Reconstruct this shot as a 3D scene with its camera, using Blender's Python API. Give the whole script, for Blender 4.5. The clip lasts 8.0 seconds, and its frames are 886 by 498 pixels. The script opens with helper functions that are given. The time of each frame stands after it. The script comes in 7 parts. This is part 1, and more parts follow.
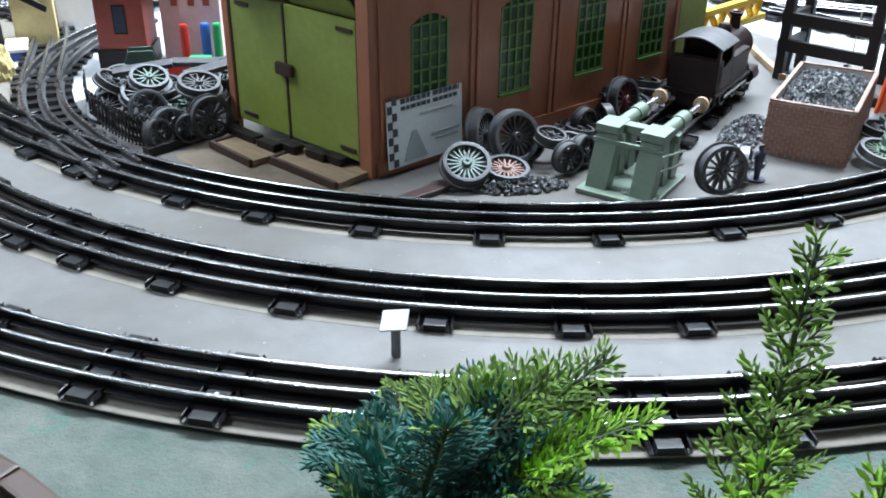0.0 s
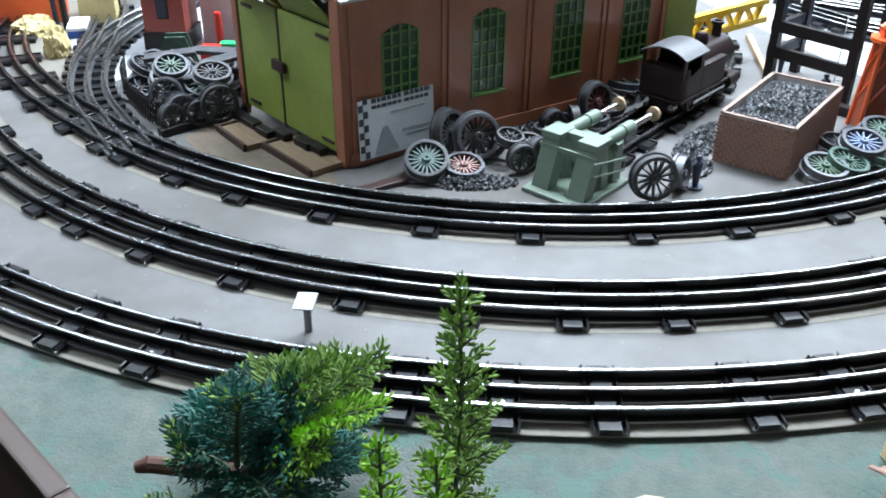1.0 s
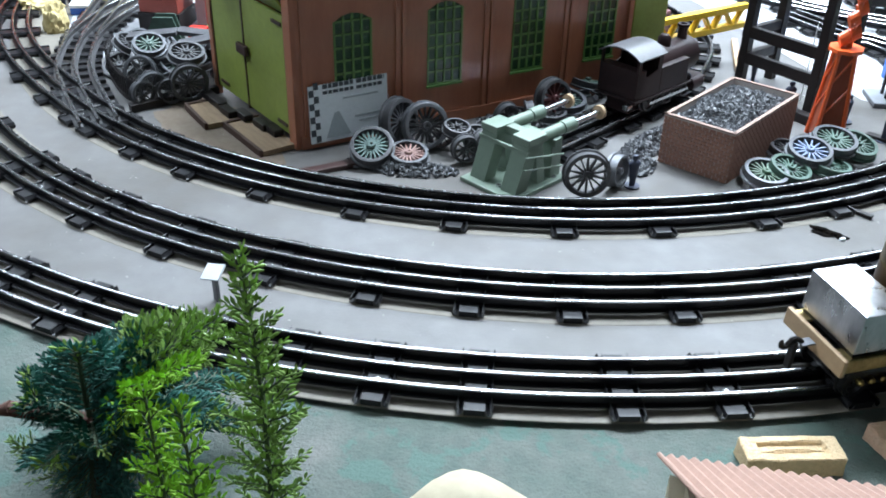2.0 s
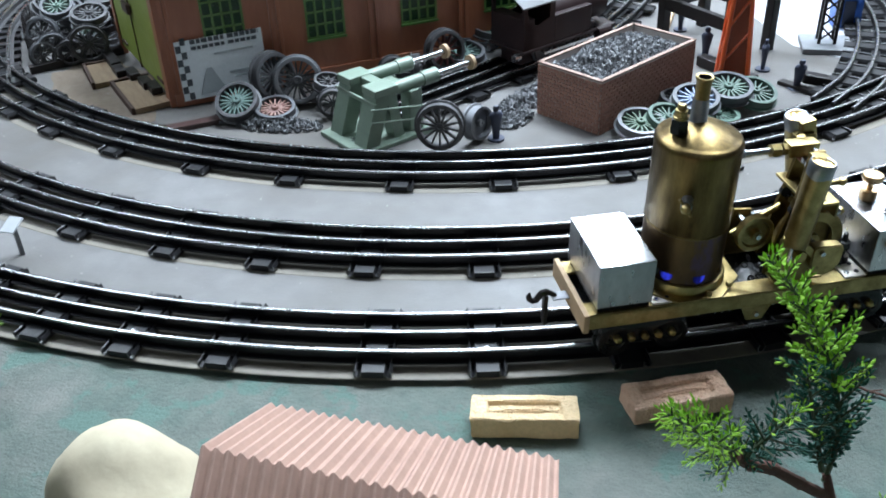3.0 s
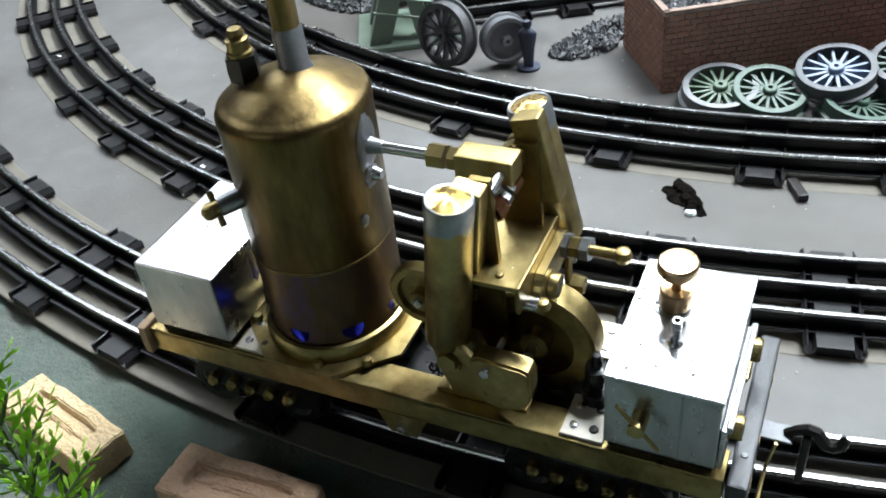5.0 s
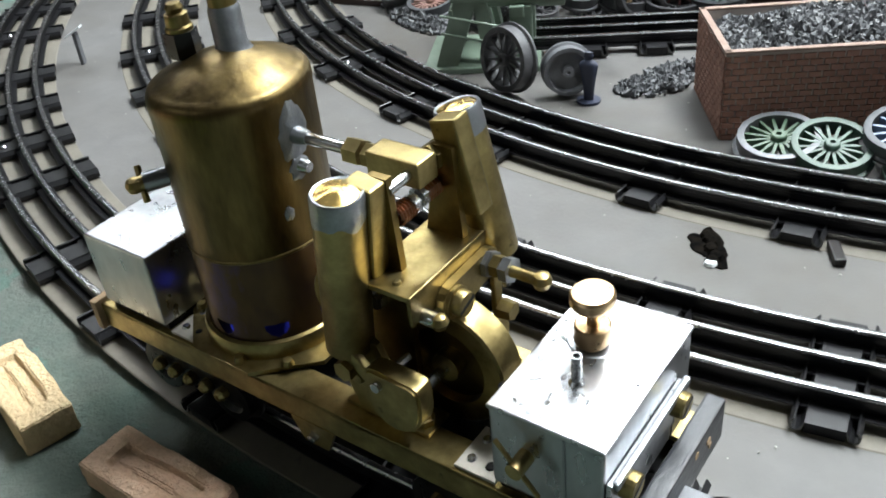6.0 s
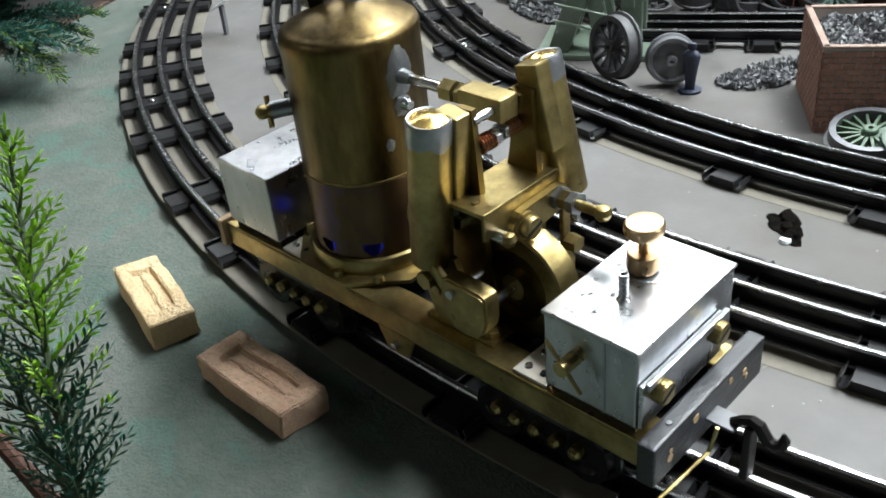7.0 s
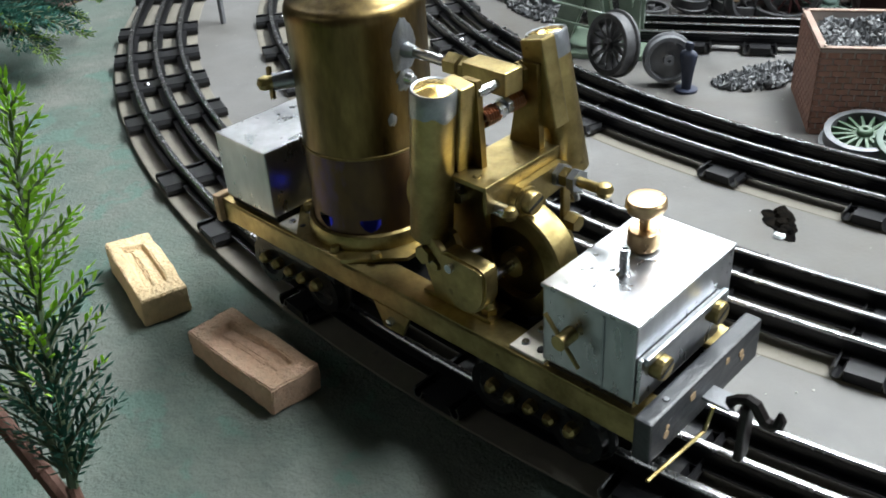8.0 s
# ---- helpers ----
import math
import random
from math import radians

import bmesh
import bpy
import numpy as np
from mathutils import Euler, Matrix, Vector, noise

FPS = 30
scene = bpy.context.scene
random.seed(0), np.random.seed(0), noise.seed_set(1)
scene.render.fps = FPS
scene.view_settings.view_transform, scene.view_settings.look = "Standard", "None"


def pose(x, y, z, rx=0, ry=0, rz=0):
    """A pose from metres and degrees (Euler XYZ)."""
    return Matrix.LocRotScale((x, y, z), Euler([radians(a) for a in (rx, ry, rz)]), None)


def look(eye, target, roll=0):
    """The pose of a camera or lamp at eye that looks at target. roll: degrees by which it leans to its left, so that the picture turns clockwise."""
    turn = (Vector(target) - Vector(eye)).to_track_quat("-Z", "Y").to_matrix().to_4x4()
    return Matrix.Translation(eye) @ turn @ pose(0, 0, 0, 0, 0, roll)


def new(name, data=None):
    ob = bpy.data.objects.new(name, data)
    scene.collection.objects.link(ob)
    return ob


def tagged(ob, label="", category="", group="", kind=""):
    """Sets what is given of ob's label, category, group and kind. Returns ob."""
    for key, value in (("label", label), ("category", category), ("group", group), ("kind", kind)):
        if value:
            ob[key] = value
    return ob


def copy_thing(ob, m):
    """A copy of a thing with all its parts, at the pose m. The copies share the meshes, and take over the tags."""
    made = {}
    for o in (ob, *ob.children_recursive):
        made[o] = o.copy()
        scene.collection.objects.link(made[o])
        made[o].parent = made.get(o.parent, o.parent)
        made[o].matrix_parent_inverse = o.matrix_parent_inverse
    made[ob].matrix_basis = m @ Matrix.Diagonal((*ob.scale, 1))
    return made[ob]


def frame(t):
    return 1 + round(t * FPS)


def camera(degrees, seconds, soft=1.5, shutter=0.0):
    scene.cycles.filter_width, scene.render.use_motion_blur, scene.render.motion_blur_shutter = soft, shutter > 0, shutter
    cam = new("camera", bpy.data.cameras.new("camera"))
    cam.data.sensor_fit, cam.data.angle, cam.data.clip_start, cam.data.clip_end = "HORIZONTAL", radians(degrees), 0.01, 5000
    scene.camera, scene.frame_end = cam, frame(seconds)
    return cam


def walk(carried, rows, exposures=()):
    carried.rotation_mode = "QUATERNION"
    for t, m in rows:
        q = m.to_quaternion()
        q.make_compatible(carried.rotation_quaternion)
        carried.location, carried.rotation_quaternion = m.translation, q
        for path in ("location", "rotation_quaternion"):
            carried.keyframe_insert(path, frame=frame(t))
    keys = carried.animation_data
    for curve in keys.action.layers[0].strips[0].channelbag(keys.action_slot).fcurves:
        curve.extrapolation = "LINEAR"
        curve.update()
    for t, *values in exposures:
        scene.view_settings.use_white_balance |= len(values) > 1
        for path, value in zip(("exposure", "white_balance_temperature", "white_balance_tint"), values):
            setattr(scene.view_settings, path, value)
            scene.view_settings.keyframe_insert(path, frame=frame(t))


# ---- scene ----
cam = camera(51.74, 8.0, soft=1.8)
PATH = [
    (0, (-0.2485, -0.6424, 0.2578), (-0.2677, -0.3778, 0.1177), 0.70),
    (0.5, (-0.1739, -0.6731, 0.2660), (-0.2085, -0.4094, 0.1274), 0.23),
    (1, (-0.1315, -0.6840, 0.3181), (-0.1840, -0.4317, 0.1645), 0.43),
    (2.3, (0.0149, -0.6787, 0.3304), (-0.0616, -0.4341, 0.1744), 0.32),
    (2.5, (0.0565, -0.6610, 0.3373), (-0.0253, -0.4183, 0.1810), -1.93),
    (3, (0.1335, -0.6100, 0.3024), (0.0337, -0.3788, 0.1394), -2.43),
    (3.5, (0.1882, -0.5259, 0.2724), (0.0660, -0.3161, 0.0962), -3.41),
    (4, (0.2221, -0.4695, 0.2611), (0.0718, -0.2796, 0.0841), -3.96),
    (4.2, (0.2254, -0.4392, 0.2473), (0.0618, -0.2604, 0.0704), -4.74),
    (5.3, (0.3113, -0.2735, 0.2180), (0.0912, -0.1743, 0.0399), -6.25),
    (5.5, (0.3021, -0.2811, 0.2184), (0.0832, -0.1748, 0.0429), -2.25),
    (6, (0.3157, -0.2430, 0.1985), (0.0760, -0.1644, 0.0362), -6.11),
    (6.5, (0.3466, -0.2420, 0.1829), (0.0985, -0.1878, 0.0233), -5.16),
    (7, (0.3546, -0.2459, 0.1972), (0.1029, -0.2020, 0.0399), -5.78),
    (7.5, (0.3562, -0.2443, 0.1907), (0.1061, -0.1977, 0.0316), -4.60),
    (8, (0.3577, -0.2511, 0.1887), (0.1055, -0.2020, 0.0338), -3.52),
]
walk(cam, [(t, look(eye, target, roll)) for t, eye, target, roll in PATH],
     [(0.0, 0.20, 5900, 10), (1.0, 0.18, 5850, 10), (2.5, 0.12, 5780, 10), (4.0, -0.06, 6000, 10), (5.5, -0.12, 6450, 10), (7.0, -0.14, 6600, 10), (8.0, -0.06, 6550, 10)])

# ---- light: fluorescent panels under the ceiling of the club room, and an added southern fill ----
world = bpy.data.worlds.new("room_air")
scene.world = world
world.use_nodes = True
world.node_tree.nodes["Background"].inputs[0].default_value = (0.7, 0.8, 1.0, 1)
world.node_tree.nodes["Background"].inputs[1].default_value = 0.03

COOL = (0.90, 0.97, 1.0)
LAMPS = [  # place, length along x, width, watts
    ((-0.10, 0.45, 1.18), 1.1, 0.16, 66),
    ((0.2, 1.75, 1.35), 2.2, 0.25, 72),
    ((-1.3, 0.10, 1.25), 0.25, 1.5, 30),
    # weak fill, added: no lamp is known on the south side
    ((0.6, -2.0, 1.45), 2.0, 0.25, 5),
]
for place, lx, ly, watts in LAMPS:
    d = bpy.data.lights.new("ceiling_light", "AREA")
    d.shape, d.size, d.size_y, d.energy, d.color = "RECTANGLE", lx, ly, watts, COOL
    tagged(new("ceiling_light", d), "white fluorescent panel over the layout; the southern one is an added fill", "lamp").matrix_basis = pose(*place)

# ---- materials ----


def material(name, base, rough=0.6, metal=0.0, second=None, scale=60.0, amount=0.5, bump=0.0, bump_scale=200.0, bump_depth=0.0006, spots=None, spot_scale=30.0,
             spot_at=0.62, coat=0.0, rough_var=0.1, by_object=0.0, stretch=(1, 1, 1), spec=0.5):
    """A surface with a broad and a fine mottling, optional spots of another colour, fine relief and uneven gloss."""
    m = bpy.data.materials.new(name)
    m.use_nodes = True
    nt = m.node_tree
    n, l = nt.nodes, nt.links
    p = n["Principled BSDF"]
    p.inputs["Metallic"].default_value = metal
    p.inputs["Coat Weight"].default_value = coat
    p.inputs["Specular IOR Level"].default_value = spec
    tc, mp = n.new("ShaderNodeTexCoord"), n.new("ShaderNodeMapping")
    mp.inputs["Scale"].default_value = stretch
    l.new(tc.outputs["Object"], mp.inputs["Vector"])
    info = n.new("ShaderNodeObjectInfo")
    shift = n.new("ShaderNodeVectorMath")
    shift.operation = "ADD"
    l.new(mp.outputs[0], shift.inputs[0])
    l.new(info.outputs["Random"], shift.inputs[1])

    def noise_tex(s, detail=5):
        t = n.new("ShaderNodeTexNoise")
        t.inputs["Scale"].default_value, t.inputs["Detail"].default_value, t.inputs["Roughness"].default_value = s, detail, 0.62
        l.new(shift.outputs[0], t.inputs["Vector"])
        return t.outputs["Fac"]

    def ramp(fac, a, b):
        r = n.new("ShaderNodeMapRange")
        r.inputs["From Min"].default_value, r.inputs["From Max"].default_value = a, b
        l.new(fac, r.inputs["Value"])
        return r.outputs[0]

    def mix(fac, a, b, kind="MIX"):
        x = n.new("ShaderNodeMix")
        x.data_type, x.blend_type = "RGBA", kind
        if isinstance(fac, float):
            x.inputs[0].default_value = fac
        else:
            l.new(fac, x.inputs[0])
        for socket, v in ((6, a), (7, b)):
            if isinstance(v, tuple):
                x.inputs[socket].default_value = (*v, 1)
            else:
                l.new(v, x.inputs[socket])
        return x.outputs[2]

    broad, fine = noise_tex(scale, 4), noise_tex(scale * 7.3, 6)
    second = second or tuple(c * 0.72 for c in base)
    fac = n.new("ShaderNodeMath")
    fac.operation = "MULTIPLY"
    l.new(ramp(broad, 0.35, 0.68), fac.inputs[0])
    fac.inputs[1].default_value = amount
    col = mix(fac.outputs[0], base, second)
    fine_fac = n.new("ShaderNodeMath")
    fine_fac.operation = "MULTIPLY"
    l.new(ramp(fine, 0.4, 0.7), fine_fac.inputs[0])
    fine_fac.inputs[1].default_value = amount * 0.5
    col = mix(fine_fac.outputs[0], col, tuple(c * 0.62 for c in base))
    if spots:
        col = mix(ramp(noise_tex(spot_scale, 7), spot_at, spot_at + 0.05), col, spots)
    if by_object:
        hs = n.new("ShaderNodeHueSaturation")
        r = n.new("ShaderNodeMapRange")
        r.inputs["To Min"].default_value, r.inputs["To Max"].default_value = 1 - by_object, 1 + by_object
        l.new(info.outputs["Random"], r.inputs["Value"])
        l.new(r.outputs[0], hs.inputs["Value"])
        l.new(col, hs.inputs["Color"])
        col = hs.outputs[0]
    l.new(col, p.inputs["Base Color"])
    rr = n.new("ShaderNodeMapRange")
    rr.inputs["To Min"].default_value, rr.inputs["To Max"].default_value = max(rough - rough_var, 0.02), min(rough + rough_var, 1)
    l.new(noise_tex(scale * 3.1, 5), rr.inputs["Value"])
    l.new(rr.outputs[0], p.inputs["Roughness"])
    if bump:
        b = n.new("ShaderNodeBump")
        b.inputs["Strength"].default_value, b.inputs["Distance"].default_value = min(bump, 1), bump_depth
        l.new(noise_tex(bump_scale, 6), b.inputs["Height"])
        l.new(b.outputs[0], p.inputs["Normal"])
    return m


M = {}
M["grey_board"] = material("grey_painted_board", (0.143, 0.140, 0.138), 0.55, spec=0.35, second=(0.078, 0.071, 0.062), scale=7, amount=1.0, bump=0.25, bump_scale=500, spots=(0.115, 0.11, 0.105), spot_scale=38, spot_at=0.68)
M["green_board"] = material("green_scatter_board", (0.066, 0.102, 0.084), 0.8, second=(0.140, 0.142, 0.128), scale=13, amount=0.95, bump=1.0, bump_scale=520, bump_depth=0.0013, spots=(0.075, 0.125, 0.105), spot_scale=34, spot_at=0.56)
M["rail"] = material("blackened_rail_steel", (0.03, 0.03, 0.033), 0.34, 0.85, scale=60, amount=0.4, rough_var=0.04)
M["rail_head"] = material("worn_rail_head", (0.45, 0.45, 0.46), 0.27, 1.0, scale=90, amount=0.25, rough_var=0.02)
M["sleeper"] = material("black_tin_sleeper", (0.012, 0.012, 0.0135), 0.38, 0.0, scale=150, amount=0.5, spec=0.3)
M["brass"] = material("tarnished_brass", (0.45, 0.355, 0.155), 0.38, 1.0, second=(0.17, 0.126, 0.050), scale=95, amount=0.95, rough_var=0.14, bump=0.16, bump_scale=700, spots=(0.17, 0.13, 0.06), spot_scale=130, spot_at=0.66)
M["copper_brass"] = material("heat_stained_brass", (0.245, 0.175, 0.070), 0.37, 1.0, second=(0.060, 0.041, 0.019), scale=95, amount=1.0, rough_var=0.14, bump=0.22, bump_scale=420, spots=(0.42, 0.36, 0.22), spot_scale=70, spot_at=0.69, stretch=(1, 1, 0.28))
M["tin"] = material("soldered_tinplate", (0.58, 0.59, 0.61), 0.30, 1.0, second=(0.26, 0.27, 0.285), scale=42, amount=0.95, spots=(0.16, 0.145, 0.12), spot_scale=80, spot_at=0.69, rough_var=0.14, bump=0.10, bump_scale=260, stretch=(1, 1, 0.45))
M["shed_brick"] = material("printed_tin_shed_wall", (0.39, 0.150, 0.078), 0.33, second=(0.28, 0.102, 0.053), scale=32, amount=0.8, coat=0.2, bump=0.15, bump_scale=300, stretch=(1, 1, 0.3))
M["shed_green"] = material("olive_green_door", (0.27, 0.33, 0.065), 0.4, second=(0.20, 0.25, 0.050), scale=30, amount=0.7, bump=0.1, bump_scale=200)
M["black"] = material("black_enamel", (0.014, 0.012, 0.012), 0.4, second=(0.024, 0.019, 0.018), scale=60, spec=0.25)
M["toy_brick_red"] = material("bunker_brick_paper", (0.29, 0.150, 0.108), 0.75, second=(0.22, 0.110, 0.080), scale=90, amount=0.6, by_object=0.15)
M["buff_clay"] = material("buff_fired_clay", (0.73, 0.55, 0.33), 0.9, second=(0.62, 0.44, 0.24), scale=60, amount=0.8, bump=1.0, bump_scale=450, bump_depth=0.0022, spots=(0.50, 0.33, 0.19), spot_scale=260, spot_at=0.70)
M["pink_clay"] = material("pink_fired_clay", (0.74, 0.51, 0.36), 0.9, second=(0.66, 0.42, 0.28), scale=60, amount=0.8, bump=1.0, bump_scale=450, bump_depth=0.0022, spots=(0.38, 0.21, 0.13), spot_scale=260, spot_at=0.70)
M["buffer_green"] = material("grey_green_enamel", (0.155, 0.205, 0.158), 0.4, second=(0.115, 0.155, 0.12), scale=50, amount=0.5)
M["dark_wood"] = material("dark_stained_wood", (0.045, 0.022, 0.014), 0.45, scale=25, amount=0.6, stretch=(1, 8, 8))
M["floor"] = material("tan_floor", (0.15, 0.11, 0.075), 0.8, scale=4)
M["wall"] = material("painted_wall", (0.20, 0.20, 0.195), 0.8, scale=3, amount=0.3)
M["wood"] = material("bare_wood", (0.42, 0.29, 0.17), 0.7, scale=30, amount=0.6, stretch=(1, 8, 8))

# ---- building helpers ----


def mesh_of(name, bm, mat, smooth=False):
    bmesh.ops.recalc_face_normals(bm, faces=bm.faces)
    me = bpy.data.meshes.new(name)
    bm.to_mesh(me)
    bm.free()
    if smooth:
        for f in me.polygons:
            f.use_smooth = True
        me.set_sharp_from_angle(angle=radians(35))
    for m in (mat if isinstance(mat, (list, tuple)) else [mat]):
        me.materials.append(m)
    return me


def part(name, bm, mat, parent=None, label="", smooth=False, at=None):
    ob = new(name, mesh_of(name, bm, mat, smooth))
    if parent:
        ob.parent = parent
    if at is not None:
        ob.matrix_basis = at
    if label:
        tagged(ob, label)
    return ob


def thing(name, label, category, m=None, group="", kind=""):
    ob = new(name)
    ob.empty_display_size = 0.01
    if m is not None:
        ob.matrix_basis = m
    return tagged(ob, label, category, group, kind)


def box(bm, x0, x1, y0, y1, z0, z1, bevel=0.0, m=None):
    r = bmesh.ops.create_cube(bm, size=1)
    vs = r["verts"]
    bmesh.ops.scale(bm, vec=(x1 - x0, y1 - y0, z1 - z0), verts=vs)
    bmesh.ops.translate(bm, vec=((x0 + x1) / 2, (y0 + y1) / 2, (z0 + z1) / 2), verts=vs)
    if bevel:
        es = list({e for v in vs for e in v.link_edges})
        r = bmesh.ops.bevel(bm, geom=es, offset=bevel, segments=2, profile=0.6, affect="EDGES")
        vs = list({v for f in r["faces"] for v in f.verts} | {v for v in vs if v.is_valid})
    if m is not None:
        bmesh.ops.transform(bm, matrix=m, verts=vs)
    return vs


def boxed(*a, **k):
    bm = bmesh.new()
    box(bm, *a, **k)
    return bm


def cyl(bm, p0, p1, r0, r1=None, n=20, caps=True):
    p0, p1 = Vector(p0), Vector(p1)
    d = p1 - p0
    r = bmesh.ops.create_cone(bm, cap_ends=caps, segments=n, radius1=r0, radius2=r0 if r1 is None else r1, depth=d.length)
    m = Matrix.Translation((p0 + p1) / 2) @ d.to_track_quat("Z", "Y").to_matrix().to_4x4()
    bmesh.ops.transform(bm, matrix=m, verts=r["verts"])
    return r["verts"]


def rod(*a, **k):
    bm = bmesh.new()
    cyl(bm, *a, **k)
    return bm


def lathe(bm, profile, n=32, m=None, close=False):
    """Turns (radius, height) pairs about z."""
    rings = []
    for r, z in profile:
        if r < 1e-7:
            rings.append([bm.verts.new((0, 0, z))])
        else:
            rings.append([bm.verts.new((r * math.cos(2 * math.pi * i / n), r * math.sin(2 * math.pi * i / n), z)) for i in range(n)])
    for a, b in zip(rings, rings[1:] + ([rings[0]] if close else [])):
        for i in range(n):
            j = (i + 1) % n
            q = [a[i % len(a)], a[j % len(a)], b[j % len(b)], b[i % len(b)]]
            q = list(dict.fromkeys(q))
            if len(q) > 2:
                bm.faces.new(q)
    vs = [v for r in rings for v in r]
    if m is not None:
        bmesh.ops.transform(bm, matrix=m, verts=vs)
    return vs


def turned(profile, n=32, m=None, close=False):
    bm = bmesh.new()
    lathe(bm, profile, n, m, close)
    return bm


def prism(bm, outline, z0, z1, m=None):
    """A plate of the (x, y) outline from z0 to z1."""
    lo, hi = [bm.verts.new((x, y, z0)) for x, y in outline], [bm.verts.new((x, y, z1)) for x, y in outline]
    bm.faces.new(lo[::-1])
    bm.faces.new(hi)
    for i in range(len(lo)):
        j = (i + 1) % len(lo)
        bm.faces.new((lo[i], lo[j], hi[j], hi[i]))
    if m is not None:
        bmesh.ops.transform(bm, matrix=m, verts=lo + hi)
    return lo + hi


def plate(outline, z0, z1, m=None):
    bm = bmesh.new()
    prism(bm, outline, z0, z1, m)
    return bm


# ---- the layout board, the floor and the room ----
CX, CY = -0.2462, 0.4208
OUT, MID, INN = (-0.2730, 0.4132, 0.7278), (-0.2543, 0.3906, 0.6133), (-0.2684, 0.4295, 0.5525)  # centre and radius of each circle of track
HALF = 0.0155
RAIL_TOP = 0.0105

EDGE = [(0.80, -0.62), (-0.07, -0.62), (-0.3735, -0.4227), (-0.4495, -0.3730), (-0.6245, -0.2765), (-1.7, -0.2765), (-1.7, 2.6), (0.80, 2.6)]
board = part("ground", plate(EDGE[::-1], -0.022, -0.003), M["green_board"])
tagged(board, "green textured scenery board with fine ground scatter", "board", kind="structure")


def edging(name, a, b, z0, z1, w, mat, label):
    a, b = Vector(a), Vector(b)
    d = b - a
    bm = boxed(0, d.length, 0.0, w, z0, z1, bevel=0.002)
    ob = part(name, bm, mat, at=pose(a.x, a.y, 0, 0, 0, math.degrees(math.atan2(d.y, d.x))))
    tagged(ob, label, "trim", kind="structure")


for i in range(5):
    edging("trim", EDGE[i], EDGE[i + 1], -0.09, -0.001, -0.012, M["dark_wood"], "dark stained wooden edge of the layout table")
legs = thing("table_frame", "dark stained wooden legs under the layout board", "table")
for x, y in ((-1.6, -0.20), (-0.5, -0.24), (0.70, -0.54), (0.70, 1.0), (-1.6, 1.0), (-1.6, 2.5), (0.70, 2.5), (-0.4, 1.2), (-0.4, 2.5)):
    part("leg", boxed(x - 0.025, x + 0.025, y - 0.025, y + 0.025, -0.90, -0.0225, bevel=0.002), M["dark_wood"], legs)
bm = boxed(-3.6, 2.8, -2.6, 3.6, -0.92, -0.9)
tagged(part("floor", bm, M["floor"]), "tan room floor", "floor", kind="structure")
bm = boxed(-3.6, 2.8, -2.6, 3.6, 1.62, 1.64)
tagged(part("ceiling", bm, M["wall"]), "plain pale ceiling", "ceiling", kind="structure")
for nm, q in (("wall_north", (-3.6, 2.8, 3.6, 3.7)), ("wall_south", (-3.6, 2.8, -2.7, -2.6)), ("wall_east", (2.8, 2.9, -2.7, 3.7)), ("wall_west", (-3.7, -3.6, -2.7, 3.7))):
    tagged(part(nm, boxed(*q, -0.92, 1.64), M["wall"]), "plain painted room wall", "wall", kind="structure")
n = 180
bm = plate([(CX - 0.027 + 0.750 * math.cos(2 * math.pi * i / n), CY - 0.008 + 0.750 * math.sin(2 * math.pi * i / n)) for i in range(n)], -0.003, 0.0)
tagged(part("track_bed", bm, M["grey_board"]), "grey painted board under the circles of track", "board", kind="structure")


# flakes of pale paint and dust scattered between the tracks
fr = random.Random(44)
fv, ff = [], []
for k in range(260):
    a, d = radians(fr.uniform(205, 345)), fr.choice((fr.uniform(0.640, 0.698), fr.uniform(0.579, 0.584), fr.uniform(0.46, 0.52), fr.uniform(0.650, 0.690)))
    px, py, size = OUT[0] + d * math.cos(a), OUT[1] + d * math.sin(a), 0.00025 + 0.00042 * fr.random() ** 3
    n = len(fv)
    turn = [2 * math.pi * (g + 0.35 * fr.random()) / 5 for g in range(5)]
    fv += [(px + size * math.cos(g), py + size * math.sin(g), 0.0004) for g in turn] + [(px, py, 0.0007)]
    ff += [(n + g, n + (g + 1) % 5, n + 5) for g in range(5)]
me = bpy.data.meshes.new("paint_flakes")
me.from_pydata(fv, [], ff)
me.materials.append(material("pale_paint_flake", (0.42, 0.41, 0.38), 0.8, second=(0.30, 0.29, 0.26), scale=300))
tagged(new("paint_flakes", me), "pale flakes of paint and dust on the grey board", "dust", kind="stuff")


# bare buff board left unpainted under each circle of track
M["bare_board"] = material("bare_buff_board", (0.168, 0.152, 0.122), 0.7, second=(0.115, 0.104, 0.086), scale=22, amount=0.8, bump=0.25, bump_scale=500, spots=(0.10, 0.092, 0.078), spot_scale=60, spot_at=0.66)
for cx, cy, radius in (OUT, MID, INN):
    bm = bmesh.new()
    rings = [[bm.verts.new((cx + (radius + o) * math.cos(2 * math.pi * i / 240), cy + (radius + o) * math.sin(2 * math.pi * i / 240), z)) for i in range(240)] for o, z in ((-0.0255, 0.0), (-0.0250, 0.0003), (0.0262, 0.0003), (0.0267, 0.0))]
    for a, b in zip(rings, rings[1:]):
        for i in range(240):
            bm.faces.new((a[i], a[(i + 1) % 240], b[(i + 1) % 240], b[i]))
    tagged(part("track_strip", bm, M["bare_board"]), "bare buff strip of board under a circle of track", "board", kind="structure")


